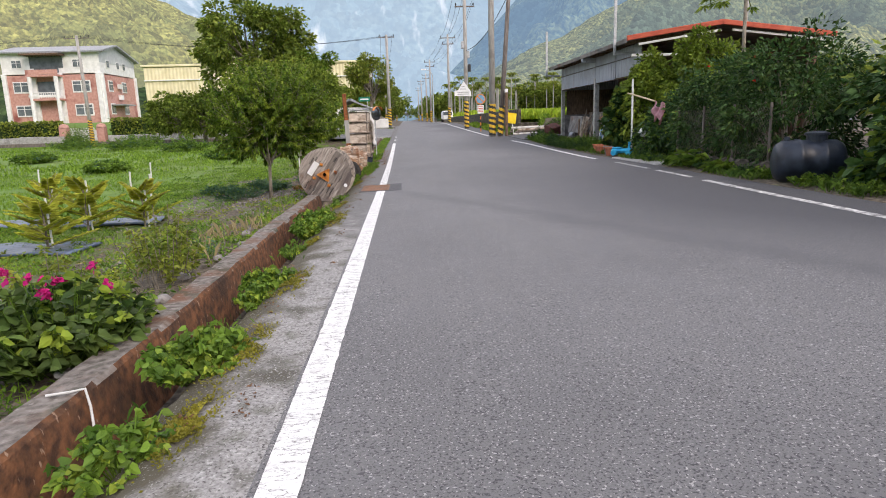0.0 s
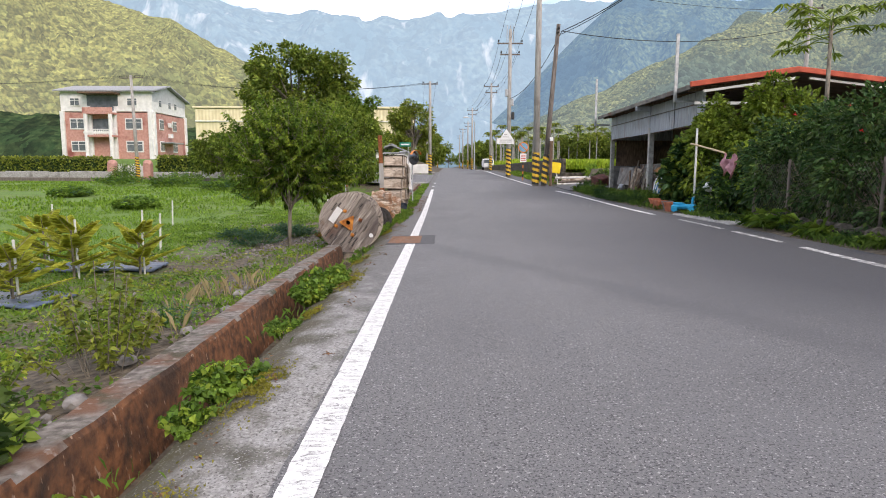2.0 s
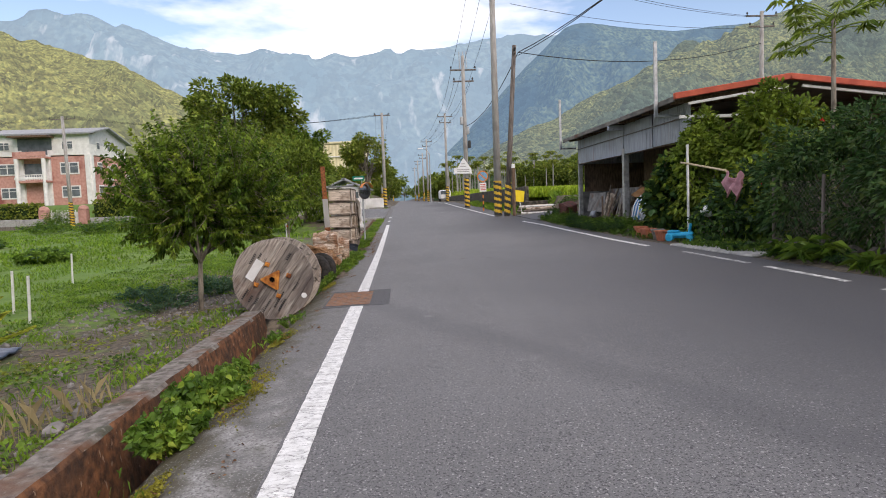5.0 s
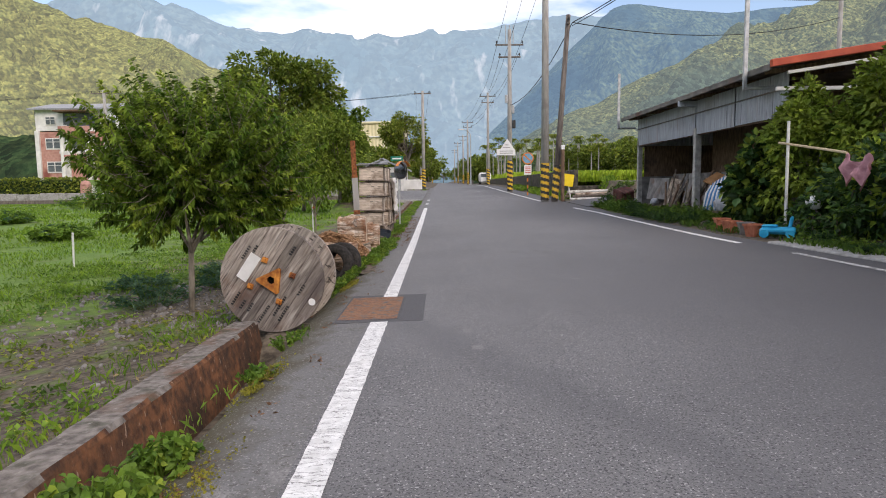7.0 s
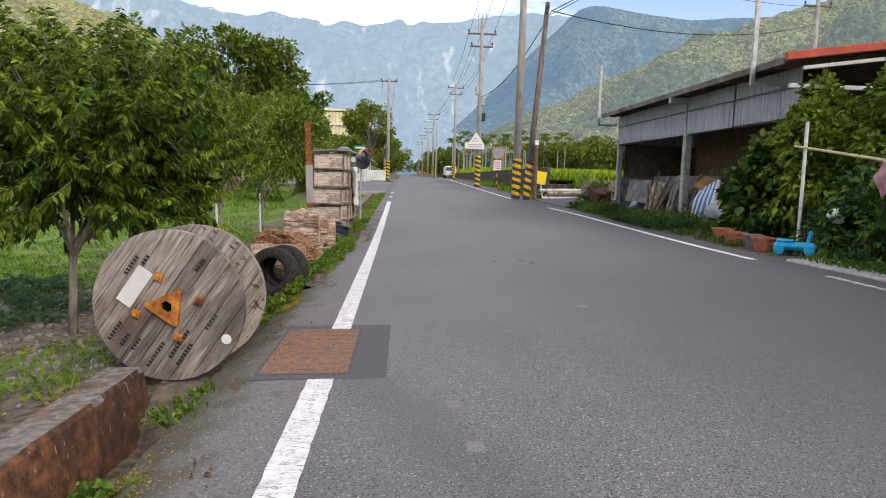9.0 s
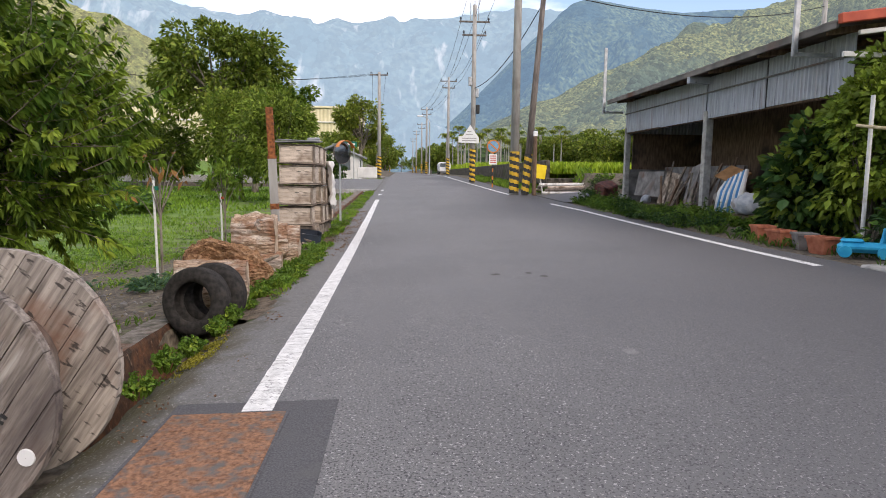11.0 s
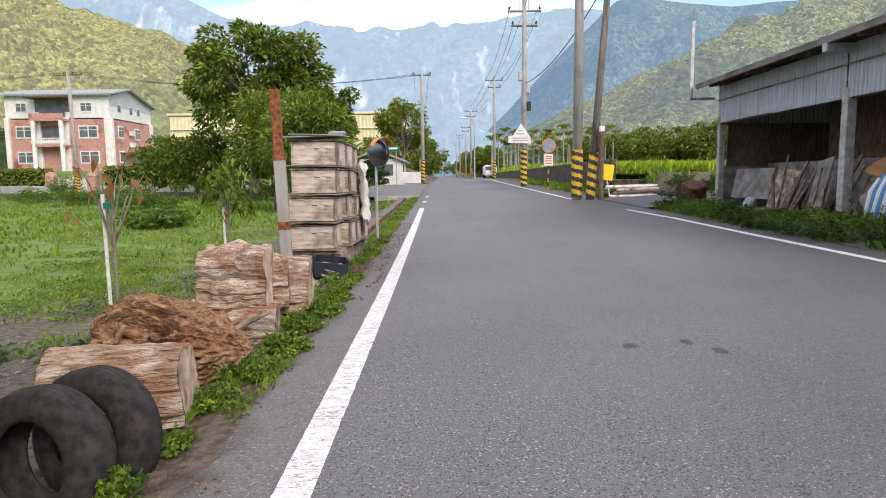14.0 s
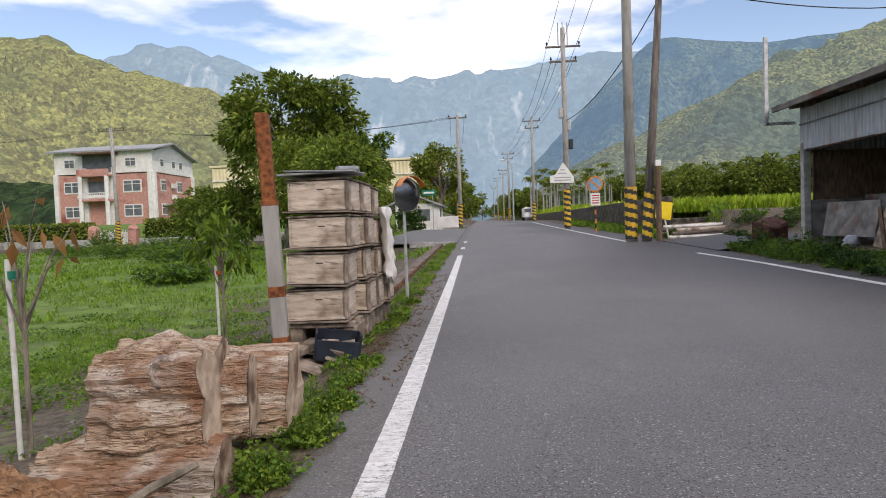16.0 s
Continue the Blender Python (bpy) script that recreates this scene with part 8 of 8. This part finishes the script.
# ---- grass and ground litter ----
def scatter(count, x0, x1, y0, y1, keep, zf):
    X, Y = rng.uniform(x0, x1, count), rng.uniform(y0, y1, count)
    return np.array([(x, y, zf(x, y)) for x, y in zip(X, Y) if keep(x, y)])


def patchy(f, lo, seed):
    return lambda x, y: noise.noise(Vector((x * f, y * f, seed))) + 0.5 * noise.noise(Vector((x * f * 3, y * f * 3, seed))) > lo


P = scatter(60000, -7.5, -1.5, 1.5, 27, lambda x, y: noise.noise(Vector((x * 0.9, y * 0.9, 4))) + 0.6 * noise.noise(Vector((x * 3, y * 3, 4))) > 0.02 + 0.3 * (x > -4.8) * (11 < y < 20), lambda x, y: field_z(x, y) + 0.012)
k = len(P)
D = rng.normal(size=(k, 3)) * (1, 1, 0.35) + (0, 0, 0.25)
single("ground_cover", leaf_mesh("ground_cover", P + rng.uniform(0, 0.035, (k, 1)) * (0, 0, 1), D, rng.uniform(0.03, 0.065, k), 0.65, 0.0), M_leaf_weed, "low creeping green ground cover on the soil", "ground cover", kind="stuff")
P = scatter(26000, -7, -1.5, 1.5, 25, lambda x, y: noise.noise(Vector((x * 0.8, y * 0.8, 9))) + 0.5 * noise.noise(Vector((x * 2.4, y * 2.4, 9))) > -0.02 + 0.4 * (x > -4.8) * (11.5 < y < 20), lambda x, y: field_z(x, y))
single("short_grass", blade_mesh("short_grass", P, 0.09, 0.009, 0.8), M_grass, "short green grass in the near field", "grass", kind="stuff")
P = scatter(20000, -6.5, -1.5, 1.5, 13.5, lambda x, y: noise.noise(Vector((x * 1.3, y * 1.3, 14))) + 0.6 * noise.noise(Vector((x * 4, y * 4, 4))) > 0.16, lambda x, y: field_z(x, y))
k = len(P)
single("field_herbs", leaf_mesh("field_herbs", P + rng.uniform(0, 0.10, (k, 1)) ** 1.4 * (0, 0, 1.6), rng.normal(size=(k, 3)) * (1, 1, 0.4) + (0, 0, 0.3), rng.uniform(0.03, 0.075, k), 0.55, 0.1), M_leaf_warm, "small yellow-green herbs among the ground cover", "herbs", kind="stuff")
P = scatter(30000, -16, -4, 8, 34, patchy(0.35, -0.12, 2), lambda x, y: field_z(x, y))
single("field_grass", blade_mesh("field_grass", P, 0.10, 0.02, 0.8), M_grass, "bright green grass across the field", "grass", kind="stuff")
P = scatter(34000, -58, -5, 26, 76, patchy(0.12, -0.1, 3), lambda x, y: field_z(x, y))
single("far_grass", blade_mesh("far_grass", P, 0.17, 0.09, 0.8), M_grass, "bright green grass at the far side of the field", "grass", kind="stuff")
P = scatter(450, -2.6, -1.6, 6.3, 9.5, patchy(1.0, 0.1, 6), lambda x, y: field_z(x, y))
single("dry_grass", blade_mesh("dry_grass", P, 0.26, 0.004, 0.55), M_straw, "thin dry straw-coloured grass", "grass", kind="stuff")
P = scatter(24000, -0.85, -0.36, 16.0, 40.5, lambda x, y: noise.noise(Vector((x * 4, y * 1.9, 1))) + 0.5 * noise.noise(Vector((x * 9, y * 6, 1))) > 0.0 + 1.6 * max(0, x + 0.50) + 2.0 * max(0, -0.78 - x) + 0.2 * (y > 19.5), lambda x, y: road_z(-0.4, y) - 0.03 + rng.uniform(0, 0.085))
single("verge_clover", leaf_mesh("verge_clover", P, rng.normal(size=(len(P), 3)) * (1, 1, 0.4) + (0, 0, 0.2), rng.uniform(0.018, 0.04, len(P)), 0.75, 0.2), M_leaf_weed, "low small-leaved green weeds along the roadside logs", "weeds", kind="stuff")
P = scatter(7000, -0.85, -0.42, 16.0, 40.5, lambda x, y: noise.noise(Vector((x * 3, y * 1.7, 1))) > 0.0, lambda x, y: road_z(-0.4, y) - 0.04)
single("verge_grass", blade_mesh("verge_grass", P, 0.10, 0.004, 0.9), M_grass, "ragged green grass along the roadside logs and hives", "grass", kind="stuff")
P = scatter(900, -0.85, -0.55, -2, 12, lambda x, y: noise.noise(Vector((x * 3, y * 1.5, 7))) > 0.12, lambda x, y: -0.05)
single("ditch_grass", blade_mesh("ditch_grass", P, 0.07, 0.004, 0.9), M_leaf_weed, "thin grass at the ditch edge", "grass", kind="stuff")
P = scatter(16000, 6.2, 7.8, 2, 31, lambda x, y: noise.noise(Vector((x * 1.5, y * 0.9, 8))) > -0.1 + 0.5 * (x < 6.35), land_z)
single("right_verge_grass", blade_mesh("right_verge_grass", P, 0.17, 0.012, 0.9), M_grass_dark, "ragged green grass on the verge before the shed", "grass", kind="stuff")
P = scatter(5000, 5.9, 9, 36, 60, lambda x, y: x > 6.3 and noise.noise(Vector((x, y * 0.4, 8))) > -0.2, land_z)
single("bank_grass", blade_mesh("bank_grass", P, 0.35, 0.05, 0.9), M_grass, "grass on the bank by the poles", "grass", kind="stuff")
P = scatter(7000, -16, -0.7, 35, 66, lambda x, y: (y > 61.3 or (y < 41 and x < -1.4) or x < -4.6) and (x > -6 or noise.noise(Vector((x * 0.3, y * 0.3, 8))) > 0), lambda x, y: land_z(x, y))
single("lawn_grass", blade_mesh("lawn_grass", P, 0.22, 0.07, 0.8), M_grass, "green grass beside the far left of the road", "grass", kind="stuff")
P = []
for x, y, rx_, ry_ in ((-0.50, 3.55, 0.14, 0.45), (-0.50, 5.1, 0.15, 0.42), (-0.50, 8.6, 0.14, 0.6), (-0.52, 2.6, 0.10, 0.3), (-0.63, 7.1, 0.08, 0.25), (-0.64, 10.4, 0.09, 0.35), (-0.62, 14.3, 0.08, 0.4)):
    q = np.stack([x + rng.normal(0, rx_ * 0.55, 2600), y + rng.normal(0, ry_ * 0.5, 2600)], 1)
    P += [(u, w, road_z(u, w) - 0.10 * max(0.0, (-0.42 - u) / 0.34) ** 1.8 + 0.003) for u, w in q if -0.74 < u < -0.36 and noise.noise(Vector((u * 14, w * 9, 2))) > -0.12]
single("roadside_moss", leaf_mesh("roadside_moss", P, rng.normal(size=(len(P), 3)) * (1, 1, 0.3) + (0, 0, 0.7), rng.uniform(0.010, 0.022, len(P)), 0.6, 0.0), M_moss_tuft, "yellow-green moss cushions on the shoulder's edge", "moss", kind="stuff")
for (x0_, y0_), (x1_, y1_) in (((-2.09, 15.46), (-1.98, 15.86)), ((-2.05, 15.58), (-2.1, 15.75))):
    single("dry_stick", tube(nb(), [(x0_, y0_, field_z(x0_, y0_) + 0.02), ((x0_ + x1_) / 2, (y0_ + y1_) / 2 + 0.02, field_z(x0_, y0_) + 0.04), (x1_, y1_, field_z(x1_, y1_) + 0.03)], [0.014, 0.016, 0.010], 7), M_straw_pole, "pale dry stick lying on the stony soil", "stick", "dry sticks")
weed("reddish_weed", "dry reddish-brown weed on the stony soil", -1.98, 14.86, field_z(-1.98, 14.86), 0.22, 0.2, 420, 0.04, M_leaf_dry, 0.4, "")
# leaf litter and pebbles
P = scatter(6500, -0.62, -0.12, -2, 28, lambda x, y: noise.noise(Vector((x * 5, y * 2, 3))) > (0.25 if y < 19 else -0.3) + 0.8 * (x + 0.45), lambda x, y: road_z(x, y) + 0.004)
single("leaf_litter", leaf_mesh("leaf_litter", P, rng.normal(size=(len(P), 3)) * (1, 1, 0.12), rng.uniform(0.015, 0.04, len(P)), 0.5, 0), M_root, "brown dead leaves and bits on the shoulder", "leaf litter", kind="stuff")
P = scatter(5200, -6, -1.5, 2, 22, patchy(1.2, 0.0, 12), lambda x, y: field_z(x, y) + 0.01)
single("soil_litter", leaf_mesh("soil_litter", P, rng.normal(size=(len(P), 3)) * (1, 1, 0.2), rng.uniform(0.02, 0.06, len(P)), 0.4, 0), M_straw, "dry leaves and twigs on the bare soil", "leaf litter", kind="stuff")
base_v, base_f = [], []
tmp = nb()
bmesh.ops.create_icosphere(tmp, subdivisions=1, radius=1.0)
iv = np.array([v.co[:] for v in tmp.verts])
fi = [[v.index for v in f.verts] for f in tmp.faces]
tmp.free()
for i in range(1100):
    x, y = rng.uniform(-5.0, -1.5), rng.uniform(2, 20) if i < 520 else rng.uniform(12.5, 17)
    r = rng.uniform(0.008, 0.035) * (1.6 if rng.random() < 0.06 else 1)
    o = len(base_v)
    q = iv * r * rng.uniform(0.6, 1.2, 3) + (x, y, field_z(x, y) + r * 0.3)
    base_v += q.tolist()
    base_f += [[o + a for a in f] for f in fi]
single("pebbles", raw("pebbles", base_v, base_f), M_stone, "small grey pebbles scattered on the soil", "pebbles", kind="stuff")
bm = nb()
for k in range(7):
    stone(bm, (rng.uniform(-1.7, -1.5), 3.6 + 0.8 * k, -0.14), (0.06, 0.08, 0.04), k)
single("loose_stones", bm, M_stone, "loose stones along the back of the ditch wall", "stones", kind="stuff")
